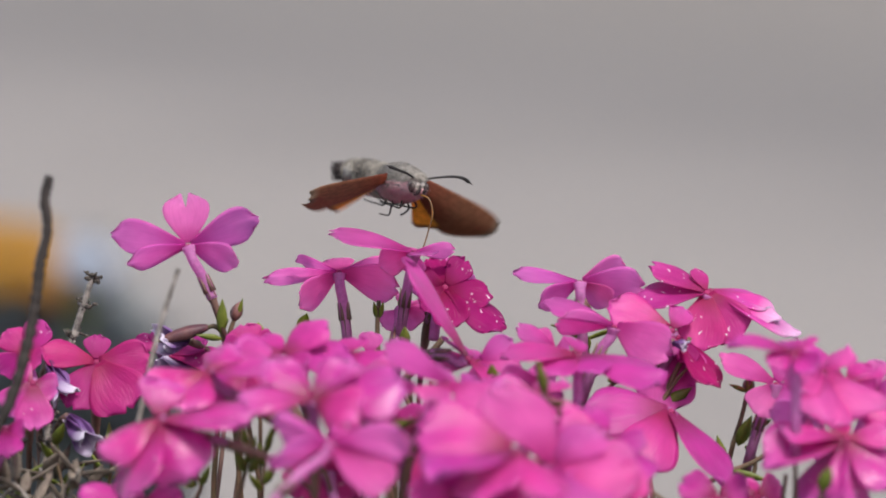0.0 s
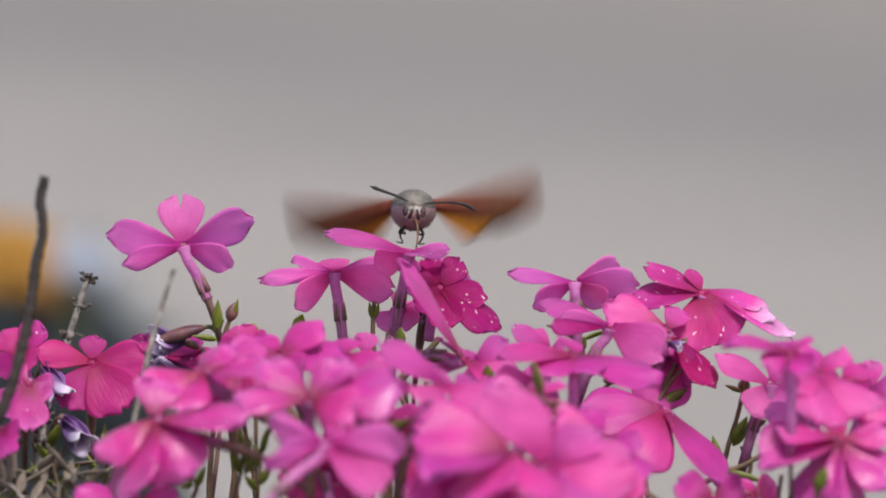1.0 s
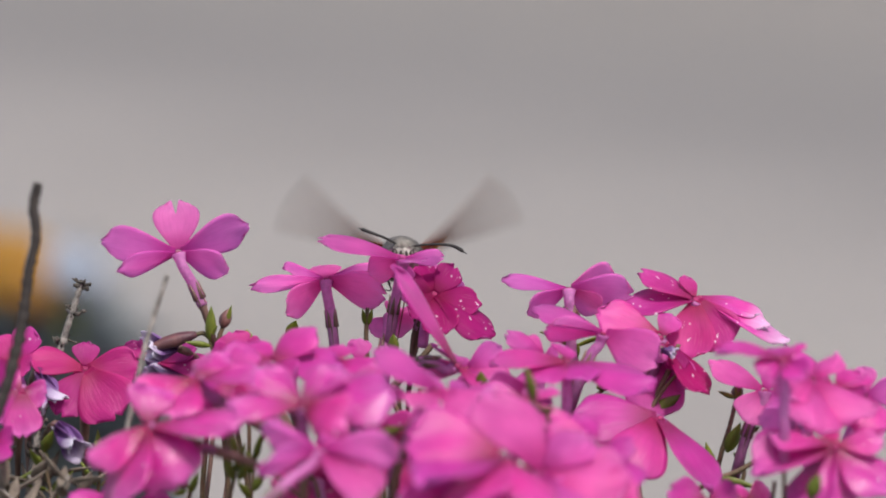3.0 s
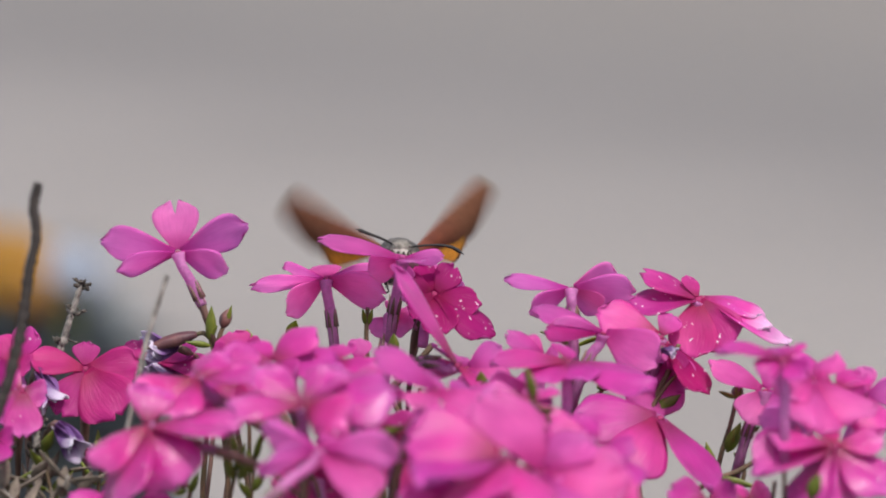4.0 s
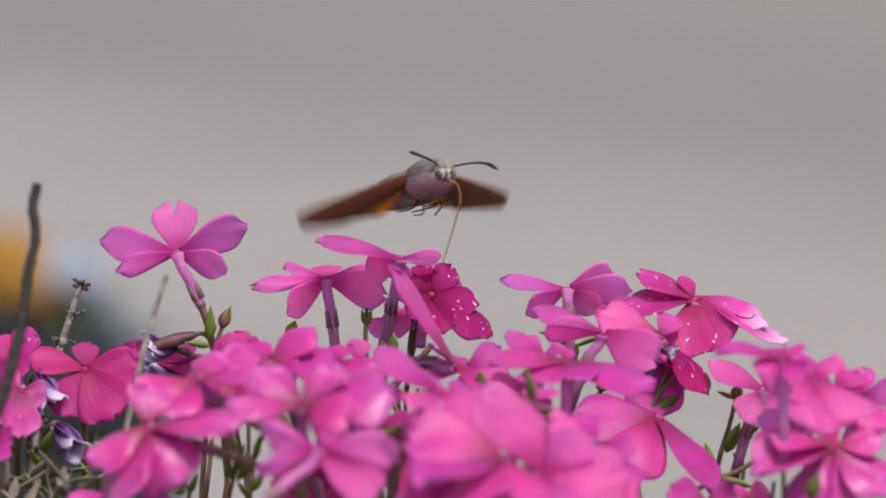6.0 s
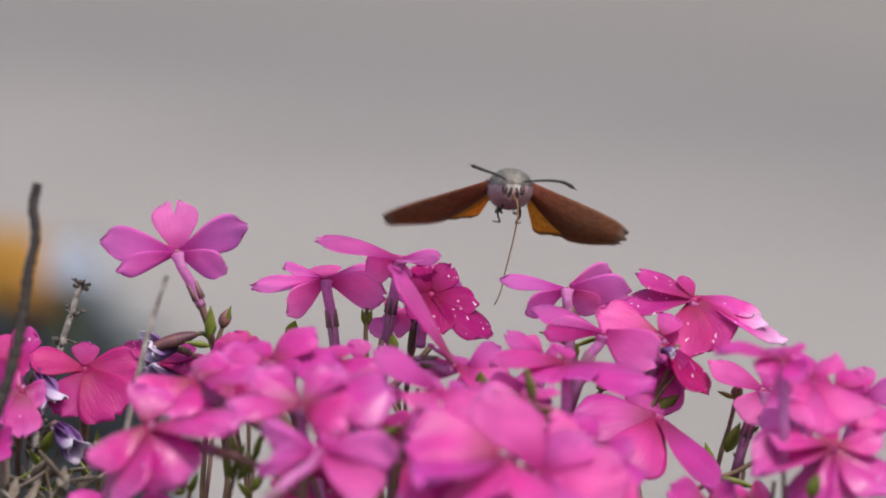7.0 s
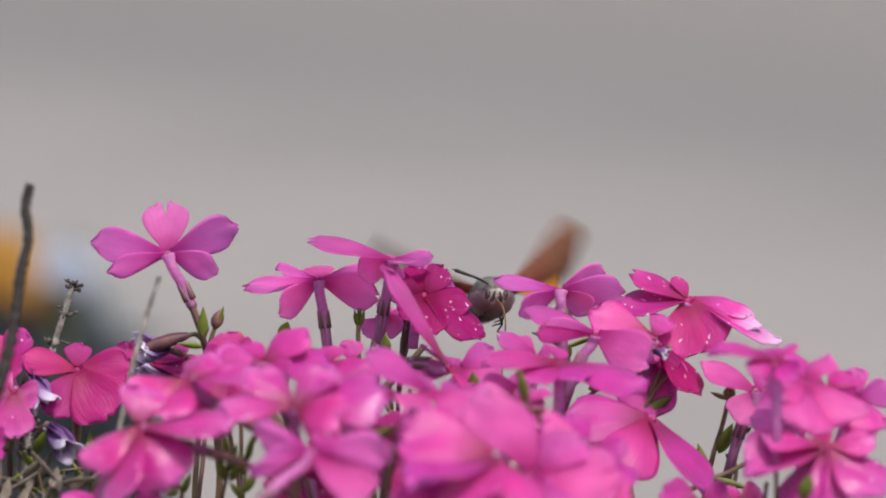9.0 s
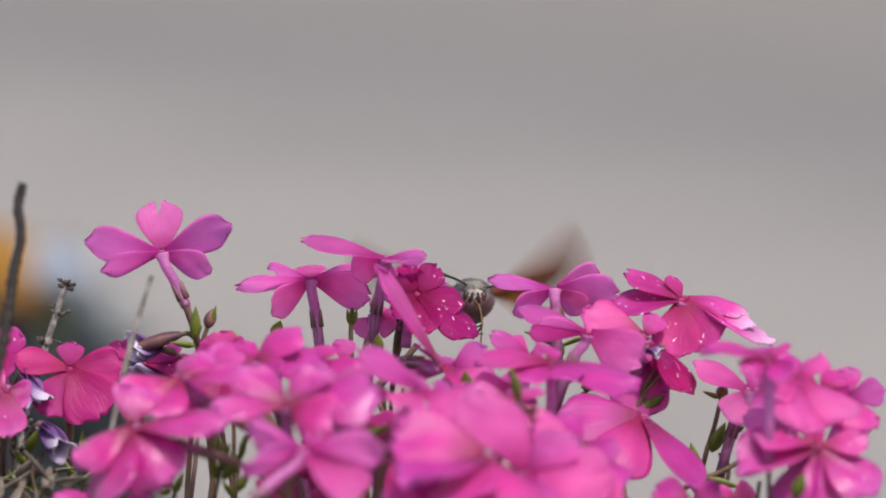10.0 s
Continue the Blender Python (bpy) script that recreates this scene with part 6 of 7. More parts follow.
        (5.2000, pose(-0.0023, 0.0040, 0.0019, 178, -10, -21)),
        (5.2333, pose(-0.0023, 0.0040, 0.0019, 169, -1, -19)),
        (5.2667, pose(-0.0023, 0.0040, 0.0019, 160, 7, -18)),
        (5.3000, pose(-0.0023, 0.0040, 0.0019, 157, -7, -20)),
        (5.3333, pose(-0.0023, 0.0040, 0.0019, 159, -20, -22)),
        (5.3667, pose(-0.0023, 0.0040, 0.0019, 153, -11, -21)),
        (5.4000, pose(-0.0023, 0.0040, 0.0019, 152, -18, -23)),
        (5.4333, pose(-0.0023, 0.0040, 0.0019, 157, -26, -25)),
        (5.4667, pose(-0.0023, 0.0040, 0.0019, 160, -28, -27)),
        (5.5000, pose(-0.0023, 0.0040, 0.0019, 158, -14, -24)),
        (5.5333, pose(-0.0023, 0.0040, 0.0019, 154, 0, -22)),
        (5.5667, pose(-0.0023, 0.0040, 0.0019, 103, -27, 37)),
        (5.6000, pose(-0.0023, 0.0040, 0.0019, 113, -20, 30)),
        (5.6333, pose(-0.0023, 0.0040, 0.0019, 135, -13, 24)),
        (5.6667, pose(-0.0023, 0.0040, 0.0019, 169, -28, -36)),
        (5.7000, pose(-0.0023, 0.0040, 0.0019, -173, 31, -21)),
        (5.7333, pose(-0.0023, 0.0040, 0.0019, 52, 58, -135)),
        (5.7667, pose(-0.0023, 0.0040, 0.0019, 40, 58, -134)),
        (5.8000, pose(-0.0023, 0.0040, 0.0019, 141, 59, -38)),
        (5.8333, pose(-0.0023, 0.0040, 0.0019, 147, 21, -22)),
        (5.8667, pose(-0.0023, 0.0040, 0.0019, 137, 55, -34)),
        (5.9000, pose(-0.0023, 0.0040, 0.0019, 137, 11, -24)),
        (5.9333, pose(-0.0023, 0.0040, 0.0019, 140, -30, -37)),
        (5.9667, pose(-0.0023, 0.0040, 0.0019, 146, -25, -34)),
        (6.0000, pose(-0.0023, 0.0040, 0.0019, 153, -14, -30)),
        (6.0333, pose(-0.0023, 0.0040, 0.0019, 162, -3, -26)),
        (6.0667, pose(-0.0023, 0.0040, 0.0019, 168, -24, -33)),
        (6.1000, pose(-0.0023, 0.0040, 0.0019, -179, 24, -22)),
        (6.1333, pose(-0.0023, 0.0040, 0.0019, 101, 66, -90)),
        (6.1667, pose(-0.0023, 0.0040, 0.0019, 52, 57, -118)),
        (6.2000, pose(-0.0023, 0.0040, 0.0019, 122, 59, -48)),
        (6.2333, pose(-0.0023, 0.0040, 0.0019, 143, 30, -21)),
        (6.2667, pose(-0.0023, 0.0040, 0.0019, 118, 55, -43)),
        (6.3000, pose(-0.0023, 0.0040, 0.0019, 133, 12, -22)),
        (6.3333, pose(-0.0023, 0.0040, 0.0019, 142, -30, -30)),
        (6.3667, pose(-0.0023, 0.0040, 0.0019, 148, -28, -29)),
        (6.4000, pose(-0.0023, 0.0040, 0.0019, 153, -17, -25)),
        (6.4333, pose(-0.0023, 0.0040, 0.0019, 159, -6, -23)),
        (6.4667, pose(-0.0023, 0.0040, 0.0019, 170, -29, -28)),
        (6.5000, pose(-0.0023, 0.0040, 0.0019, 171, 19, -21)),
        (6.5333, pose(-0.0023, 0.0040, 0.0019, 99, 54, -73)),
        (6.5667, pose(-0.0023, 0.0040, 0.0019, 142, 25, -21)),
        (6.6000, pose(-0.0023, 0.0040, 0.0019, 101, 48, -47)),
        (6.6333, pose(-0.0023, 0.0040, 0.0019, 44, 48, -90)),
        (6.6667, pose(-0.0023, 0.0040, 0.0019, 68, 50, -70)),
        (6.7000, pose(-0.0023, 0.0040, 0.0019, 116, 31, -26)),
        (6.7333, pose(-0.0023, 0.0040, 0.0019, 122, -3, -20)),
        (6.7667, pose(-0.0023, 0.0040, 0.0019, 100, 37, -33)),
        (6.8000, pose(-0.0023, 0.0040, 0.0019, 111, 11, -20)),
        (6.8333, pose(-0.0023, 0.0040, 0.0019, 134, -16, -20)),
        (6.8667, pose(-0.0023, 0.0040, 0.0019, 149, -10, -20)),
        (6.9000, pose(-0.0023, 0.0040, 0.0019, 168, -18, -20)),
        (6.9333, pose(-0.0023, 0.0040, 0.0019, 164, -26, -21)),
        (6.9667, pose(-0.0023, 0.0040, 0.0019, 157, -24, -21)),
        (7.0000, pose(-0.0023, 0.0040, 0.0019, 148, -19, -18)),
        (7.0333, pose(-0.0023, 0.0040, 0.0019, 156, -12, -20)),
        (7.0667, pose(-0.0023, 0.0040, 0.0019, 173, -40, -25)),
        (7.1000, pose(-0.0023, 0.0040, 0.0019, 165, 12, -20)),
        (7.1333, pose(-0.0023, 0.0040, 0.0019, 99, 48, -70)),
        (7.1667, pose(-0.0023, 0.0040, 0.0019, 151, -6, -20)),
        (7.2000, pose(-0.0023, 0.0040, 0.0019, 142, -3, -20)),
        (7.2333, pose(-0.0023, 0.0040, 0.0019, 148, 9, -20)),
        (7.2667, pose(-0.0023, 0.0040, 0.0019, 168, -32, -24)),
        (7.3000, pose(-0.0023, 0.0040, 0.0019, 162, 27, -22)),
        (7.3333, pose(-0.0023, 0.0040, 0.0019, 108, 49, -64)),
        (7.3667, pose(-0.0023, 0.0040, 0.0019, 152, -10, -21)),
        (7.4000, pose(-0.0023, 0.0040, 0.0019, 142, -5, -20)),
        (7.4333, pose(-0.0023, 0.0040, 0.0019, 145, 22, -21)),
        (7.4667, pose(-0.0023, 0.0040, 0.0019, 154, 22, -22)),
        (7.5000, pose(-0.0023, 0.0040, 0.0019, 136, 47, -49)),
        (7.5333, pose(-0.0023, 0.0040, 0.0019, 80, 46, -96)),
        (7.5667, pose(-0.0023, 0.0040, 0.0019, 71, 43, -102)),
        (7.6000, pose(-0.0023, 0.0040, 0.0019, 160, 35, -28)),
        (7.6333, pose(-0.0023, 0.0040, 0.0019, 165, -23, -23)),
        (7.6667, pose(-0.0023, 0.0040, 0.0019, 144, 34, -26)),
        (7.7000, pose(-0.0023, 0.0040, 0.0019, 120, 45, -41)),
        (7.7333, pose(-0.0023, 0.0040, 0.0019, 117, 50, -52)),
        (7.7667, pose(-0.0023, 0.0040, 0.0019, 165, -17, -23)),
        (7.8000, pose(-0.0023, 0.0040, 0.0019, 162, 36, -28)),
        (7.8333, pose(-0.0023, 0.0040, 0.0019, 57, 44, -103)),
        (7.8667, pose(-0.0023, 0.0040, 0.0019, 143, 32, -24)),
        (7.9000, pose(-0.0023, 0.0040, 0.0019, 116, 46, -40)),
        (7.9333, pose(-0.0023, 0.0040, 0.0019, 93, 53, -65)),
        (7.9667, pose(-0.0023, 0.0040, 0.0019, 76, 53, -82)),
        (8.0000, pose(-0.0023, 0.0040, 0.0019, 116, 52, -54)),
        (8.0333, pose(-0.0023, 0.0040, 0.0019, 128, 42, -32)),
        (8.0667, pose(-0.0023, 0.0040, 0.0019, 90, 52, -54)),
        (8.1000, pose(-0.0023, 0.0040, 0.0019, 115, 29, -20)),
        (8.1333, pose(-0.0023, 0.0040, 0.0019, 126, -2, -21)),
        (8.1667, pose(-0.0023, 0.0040, 0.0019, 80, 54, -61)),
        (8.2000, pose(-0.0023, 0.0040, 0.0019, 124, 38, -27)),
        (8.2333, pose(-0.0023, 0.0040, 0.0019, 150, 14, -19)),
        (8.2667, pose(-0.0023, 0.0040, 0.0019, 168, 7, -20)),
        (8.3000, pose(-0.0023, 0.0040, 0.0019, -175, -2, -21)),
        (8.3333, pose(-0.0023, 0.0040, 0.0019, 168, -12, -23)),
        (8.3667, pose(-0.0023, 0.0040, 0.0019, 127, 45, -33)),
        (8.4000, pose(-0.0023, 0.0040, 0.0019, 126, 12, -20)),
        (8.4333, pose(-0.0023, 0.0040, 0.0019, 150, -22, -26)),
        (8.4667, pose(-0.0023, 0.0040, 0.0019, 162, 10, -20)),
        (8.5000, pose(-0.0023, 0.0040, 0.0019, 163, 1, -20)),
        (8.5333, pose(-0.0023, 0.0040, 0.0019, 180, -10, -23)),
        (8.5667, pose(-0.0023, 0.0040, 0.0019, 180, -25, -27)),
        (8.6000, pose(-0.0023, 0.0040, 0.0019, 170, 2, -21)),
        (8.6333, pose(-0.0023, 0.0040, 0.0019, 171, 30, -19)),
        (8.6667, pose(-0.0023, 0.0040, 0.0019, -177, -10, -22)),
        (8.7000, pose(-0.0023, 0.0040, 0.0019, -174, 0, -21)),
        (8.7333, pose(-0.0023, 0.0040, 0.0019, 179, 10, -19)),
        (8.7667, pose(-0.0023, 0.0040, 0.0019, -176, -30, -29)),
        (8.8000, pose(-0.0023, 0.0040, 0.0019, 170, 3, -20)),
        (8.8333, pose(-0.0023, 0.0040, 0.0019, 165, 37, -24)),
        (8.8667, pose(-0.0023, 0.0040, 0.0019, -177, -10, -22)),
        (8.9000, pose(-0.0023, 0.0040, 0.0019, -174, -0, -20)),
        (8.9333, pose(-0.0023, 0.0040, 0.0019, 176, 10, -19)),
        (8.9667, pose(-0.0023, 0.0040, 0.0019, 173, -11, -22)),
        (9.0000, pose(-0.0023, 0.0040, 0.0019, 159, 19, -18)),
        (9.0333, pose(-0.0023, 0.0040, 0.0019, 144, 48, -36)),
        (9.0667, pose(-0.0023, 0.0040, 0.0019, 172, 19, -18)),
        (9.1000, pose(-0.0023, 0.0040, 0.0019, -179, 5, -20)),
        (9.1333, pose(-0.0023, 0.0040, 0.0019, 178, -10, -22)),
        (9.1667, pose(-0.0023, 0.0040, 0.0019, 145, 47, -34)),
        (9.2000, pose(-0.0023, 0.0040, 0.0019, 160, 14, -18)),
        (9.2333, pose(-0.0023, 0.0040, 0.0019, 176, -19, -24)),
        (9.2667, pose(-0.0023, 0.0040, 0.0019, 174, 14, -18)),
        (9.3000, pose(-0.0023, 0.0040, 0.0019, -175, -0, -20)),
        (9.3333, pose(-0.0023, 0.0040, 0.0019, -178, -15, -23)),
        (9.3667, pose(-0.0023, 0.0040, 0.0019, 135, 51, -42)),
        (9.4000, pose(-0.0023, 0.0040, 0.0019, 160, 14, -18)),
        (9.4333, pose(-0.0023, 0.0040, 0.0019, 179, -26, -26)),
        (9.4667, pose(-0.0023, 0.0040, 0.0019, -178, -15, -23)),
        (9.5000, pose(-0.0023, 0.0040, 0.0019, -174, -5, -21)),
        (9.5333, pose(-0.0023, 0.0040, 0.0019, 177, 4, -19)),
        (9.5667, pose(-0.0023, 0.0040, 0.0019, 176, -19, -24)),
        (9.6000, pose(-0.0023, 0.0040, 0.0019, 160, 14, -18)),
        (9.6333, pose(-0.0023, 0.0040, 0.0019, 145, 46, -33)),
        (9.6667, pose(-0.0023, 0.0040, 0.0019, 175, 9, -18)),
        (9.7000, pose(-0.0023, 0.0040, 0.0019, -175, -0, -20)),
        (9.7333, pose(-0.0023, 0.0040, 0.0019, -179, -10, -21)),
        (9.7667, pose(-0.0023, 0.0040, 0.0019, -179, -28, -27)),
        (9.8000, pose(-0.0023, 0.0040, 0.0019, 161, 11, -18)),
        (9.8333, pose(-0.0023, 0.0040, 0.0019, 144, 43, -29)),
        (9.8667, pose(-0.0023, 0.0040, 0.0019, 176, -26, -26)),
        (9.9000, pose(-0.0023, 0.0040, 0.0019, 169, -0, -20)),
        (9.9333, pose(-0.0023, 0.0040, 0.0019, 157, 33, -20)),
        (9.9667, pose(-0.0023, 0.0040, 0.0019, 174, -26, -26)),
        (10.0000, pose(-0.0023, 0.0040, 0.0019, 160, 14, -18)),
    ])
    walk(wing_b, [
        (0.0000, pose(0.0023, 0.0040, 0.0019, 120, 19, -6)),
        (0.0333, pose(0.0023, 0.0040, 0.0019, 129, 15, -5)),
        (0.0667, pose(0.0023, 0.0040, 0.0019, 157, 28, 11)),
        (0.1000, pose(0.0023, 0.0040, 0.0019, 149, 5, 11)),
        (0.1333, pose(0.0023, 0.0040, 0.0019, 103, -38, 11)),
        (0.1667, pose(0.0023, 0.0040, 0.0019, 126, -0, -0)),
        (0.2000, pose(0.0023, 0.0040, 0.0019, 121, 6, 2)),
        (0.2333, pose(0.0023, 0.0040, 0.0019, 139, 13, 3)),
        (0.2667, pose(0.0023, 0.0040, 0.0019, 168, 27, 17)),
        (0.3000, pose(0.0023, 0.0040, 0.0019, 148, -11, 10)),
        (0.3333, pose(0.0023, 0.0040, 0.0019, 123, -50, 10)),
        (0.3667, pose(0.0023, 0.0040, 0.0019, 166, 10, 13)),
        (0.4000, pose(0.0023, 0.0040, 0.0019, 153, -4, 12)),
        (0.4333, pose(0.0023, 0.0040, 0.0019, 146, -27, 11)),
        (0.4667, pose(0.0023, 0.0040, 0.0019, 99, -50, 48)),
        (0.5000, pose(0.0023, 0.0040, 0.0019, 101, -58, 56)),
        (0.5333, pose(0.0023, 0.0040, 0.0019, 79, -50, 65)),
        (0.5667, pose(0.0023, 0.0040, 0.0019, 85, -52, 54)),
        (0.6000, pose(0.0023, 0.0040, 0.0019, 88, -48, 45)),
        (0.6333, pose(0.0023, 0.0040, 0.0019, 90, -43, 40)),
        (0.6667, pose(0.0023, 0.0040, 0.0019, 111, -34, 18)),
        (0.7000, pose(0.0023, 0.0040, 0.0019, 121, -4, 15)),
        (0.7333, pose(0.0023, 0.0040, 0.0019, 130, 10, 15)),
        (0.7667, pose(0.0023, 0.0040, 0.0019, 87, -54, 32)),
        (0.8000, pose(0.0023, 0.0040, 0.0019, 101, -41, 23)),
        (0.8333, pose(0.0023, 0.0040, 0.0019, 120, -11, 16)),
        (0.8667, pose(0.0023, 0.0040, 0.0019, 124, -5, 16)),
        (0.9000, pose(0.0023, 0.0040, 0.0019, 131, 8, 16)),
        (0.9333, pose(0.0023, 0.0040, 0.0019, 131, 21, 17)),
        (0.9667, pose(0.0023, 0.0040, 0.0019, 94, -47, 27)),
        (1.0000, pose(0.0023, 0.0040, 0.0019, 106, -17, 18)),
        (1.0333, pose(0.0023, 0.0040, 0.0019, 126, 15, 18)),
        (1.0667, pose(0.0023, 0.0040, 0.0019, 124, -8, 17)),
        (1.1000, pose(0.0023, 0.0040, 0.0019, 135, 1, 17)),
        (1.1333, pose(0.0023, 0.0040, 0.0019, 137, 10, 18)),
        (1.1667, pose(0.0023, 0.0040, 0.0019, 138, 16, 18)),
        (1.2000, pose(0.0023, 0.0040, 0.0019, 135, 10, 18)),
        (1.2333, pose(0.0023, 0.0040, 0.0019, 145, 4, 17)),
        (1.2667, pose(0.0023, 0.0040, 0.0019, 170, 31, 22)),
        (1.3000, pose(0.0023, 0.0040, 0.0019, 162, -21, 17)),
        (1.3333, pose(0.0023, 0.0040, 0.0019, 135, -59, 30)),
        (1.3667, pose(0.0023, 0.0040, 0.0019, 165, 9, 18)),
        (1.4000, pose(0.0023, 0.0040, 0.0019, 159, 3, 17)),
        (1.4333, pose(0.0023, 0.0040, 0.0019, 155, -30, 17)),
        (1.4667, pose(0.0023, 0.0040, 0.0019, 153, -45, 25)),
        (1.5000, pose(0.0023, 0.0040, 0.0019, 148, -58, 34)),
        (1.5333, pose(0.0023, 0.0040, 0.0019, 117, -68, 55)),
        (1.5667, pose(0.0023, 0.0040, 0.0019, 71, -47, 87)),
        (1.6000, pose(0.0023, 0.0040, 0.0019, 157, -33, 17)),
        (1.6333, pose(0.0023, 0.0040, 0.0019, 171, 21, 20)),
        (1.6667, pose(0.0023, 0.0040, 0.0019, 138, -30, 16)),
        (1.7000, pose(0.0023, 0.0040, 0.0019, 95, -50, 42)),
        (1.7333, pose(0.0023, 0.0040, 0.0019, 52, -51, 81)),
        (1.7667, pose(0.0023, 0.0040, 0.0019, 60, -50, 83)),
        (1.8000, pose(0.0023, 0.0040, 0.0019, 92, -53, 71)),
        (1.8333, pose(0.0023, 0.0040, 0.0019, 93, -53, 56)),
        (1.8667, pose(0.0023, 0.0040, 0.0019, 87, -52, 49)),
        (1.9000, pose(0.0023, 0.0040, 0.0019, 114, -29, 17)),
        (1.9333, pose(0.0023, 0.0040, 0.0019, 131, -5, 17)),
        (1.9667, pose(0.0023, 0.0040, 0.0019, 61, -54, 71)),
        (2.0000, pose(0.0023, 0.0040, 0.0019, 106, -51, 42)),
        (2.0333, pose(0.0023, 0.0040, 0.0019, 130, -31, 17)),
        (2.0667, pose(0.0023, 0.0040, 0.0019, 125, -24, 16)),
        (2.1000, pose(0.0023, 0.0040, 0.0019, 126, 2, 17)),
        (2.1333, pose(0.0023, 0.0040, 0.0019, 133, 19, 21)),
        (2.1667, pose(0.0023, 0.0040, 0.0019, 94, -47, 33)),
        (2.2000, pose(0.0023, 0.0040, 0.0019, 116, -26, 16)),
        (2.2333, pose(0.0023, 0.0040, 0.0019, 142, 7, 18)),
        (2.2667, pose(0.0023, 0.0040, 0.0019, 153, -4, 17)),
        (2.3000, pose(0.0023, 0.0040, 0.0019, 172, 6, 18)),
        (2.3333, pose(0.0023, 0.0040, 0.0019, 174, 15, 20)),
        (2.3667, pose(0.0023, 0.0040, 0.0019, 173, 13, 20)),
        (2.4000, pose(0.0023, 0.0040, 0.0019, 169, 6, 18)),
        (2.4333, pose(0.0023, 0.0040, 0.0019, 169, -2, 17)),
        (2.4667, pose(0.0023, 0.0040, 0.0019, -180, 21, 21)),
        (2.5000, pose(0.0023, 0.0040, 0.0019, 161, -35, 18)),
        (2.5333, pose(0.0023, 0.0040, 0.0019, 106, -55, 63)),
        (2.5667, pose(0.0023, 0.0040, 0.0019, 174, -1, 17)),
        (2.6000, pose(0.0023, 0.0040, 0.0019, 161, -36, 18)),
        (2.6333, pose(0.0023, 0.0040, 0.0019, 63, -48, 92)),
        (2.6667, pose(0.0023, 0.0040, 0.0019, 72, -51, 86)),
        (2.7000, pose(0.0023, 0.0040, 0.0019, 98, -55, 67)),
        (2.7333, pose(0.0023, 0.0040, 0.0019, 110, -53, 45)),
        (2.7667, pose(0.0023, 0.0040, 0.0019, 116, -46, 28)),
        (2.8000, pose(0.0023, 0.0040, 0.0019, 126, -15, 16)),
        (2.8333, pose(0.0023, 0.0040, 0.0019, 150, 18, 20)),
        (2.8667, pose(0.0023, 0.0040, 0.0019, 160, 13, 19)),
        (2.9000, pose(0.0023, 0.0040, 0.0019, 169, 4, 18)),
        (2.9333, pose(0.0023, 0.0040, 0.0019, 168, -6, 16)),
        (2.9667, pose(0.0023, 0.0040, 0.0019, 178, 13, 19)),
        (3.0000, pose(0.0023, 0.0040, 0.0019, 163, -34, 16)),
        (3.0333, pose(0.0023, 0.0040, 0.0019, 82, -54, 78)),
        (3.0667, pose(0.0023, 0.0040, 0.0019, 75, -53, 81)),
        (3.1000, pose(0.0023, 0.0040, 0.0019, 97, -55, 63)),
        (3.1333, pose(0.0023, 0.0040, 0.0019, 107, -53, 44)),
        (3.1667, pose(0.0023, 0.0040, 0.0019, 91, -54, 47)),
        (3.2000, pose(0.0023, 0.0040, 0.0019, 121, -29, 15)),
        (3.2333, pose(0.0023, 0.0040, 0.0019, 143, 4, 18)),
        (3.2667, pose(0.0023, 0.0040, 0.0019, 150, -6, 16)),
        (3.3000, pose(0.0023, 0.0040, 0.0019, 165, 4, 18)),
        (3.3333, pose(0.0023, 0.0040, 0.0019, 173, 13, 20)),
        (3.3667, pose(0.0023, 0.0040, 0.0019, -179, 22, 22)),
        (3.4000, pose(0.0023, 0.0040, 0.0019, 167, -24, 15)),
        (3.4333, pose(0.0023, 0.0040, 0.0019, 103, -56, 63)),
        (3.4667, pose(0.0023, 0.0040, 0.0019, 74, -53, 82)),
        (3.5000, pose(0.0023, 0.0040, 0.0019, 101, -56, 59)),
        (3.5333, pose(0.0023, 0.0040, 0.0019, 117, -51, 37)),
        (3.5667, pose(0.0023, 0.0040, 0.0019, 109, -50, 33)),
        (3.6000, pose(0.0023, 0.0040, 0.0019, 125, -20, 15)),
        (3.6333, pose(0.0023, 0.0040, 0.0019, 149, 13, 20)),
        (3.6667, pose(0.0023, 0.0040, 0.0019, 164, 17, 21)),
        (3.7000, pose(0.0023, 0.0040, 0.0019, 170, 3, 18)),
        (3.7333, pose(0.0023, 0.0040, 0.0019, 160, -11, 16)),
        (3.7667, pose(0.0023, 0.0040, 0.0019, 132, -46, 26)),
        (3.8000, pose(0.0023, 0.0040, 0.0019, 75, -56, 66)),
        (3.8333, pose(0.0023, 0.0040, 0.0019, 27, -50, 92)),
        (3.8667, pose(0.0023, 0.0040, 0.0019, 115, -43, 22)),
        (3.9000, pose(0.0023, 0.0040, 0.0019, 124, -11, 16)),
        (3.9333, pose(0.0023, 0.0040, 0.0019, 134, 3, 18)),
        (3.9667, pose(0.0023, 0.0040, 0.0019, 77, -56, 53)),
        (4.0000, pose(0.0023, 0.0040, 0.0019, 108, -50, 32)),
        (4.0333, pose(0.0023, 0.0040, 0.0019, 147, -20, 15)),
        (4.0667, pose(0.0023, 0.0040, 0.0019, 162, -6, 16)),
        (4.1000, pose(0.0023, 0.0040, 0.0019, 176, 1, 18)),
        (4.1333, pose(0.0023, 0.0040, 0.0019, 179, 8, 19)),
        (4.1667, pose(0.0023, 0.0040, 0.0019, 180, 10, 20)),
        (4.2000, pose(0.0023, 0.0040, 0.0019, 177, 3, 18)),
        (4.2333, pose(0.0023, 0.0040, 0.0019, 176, -5, 17)),
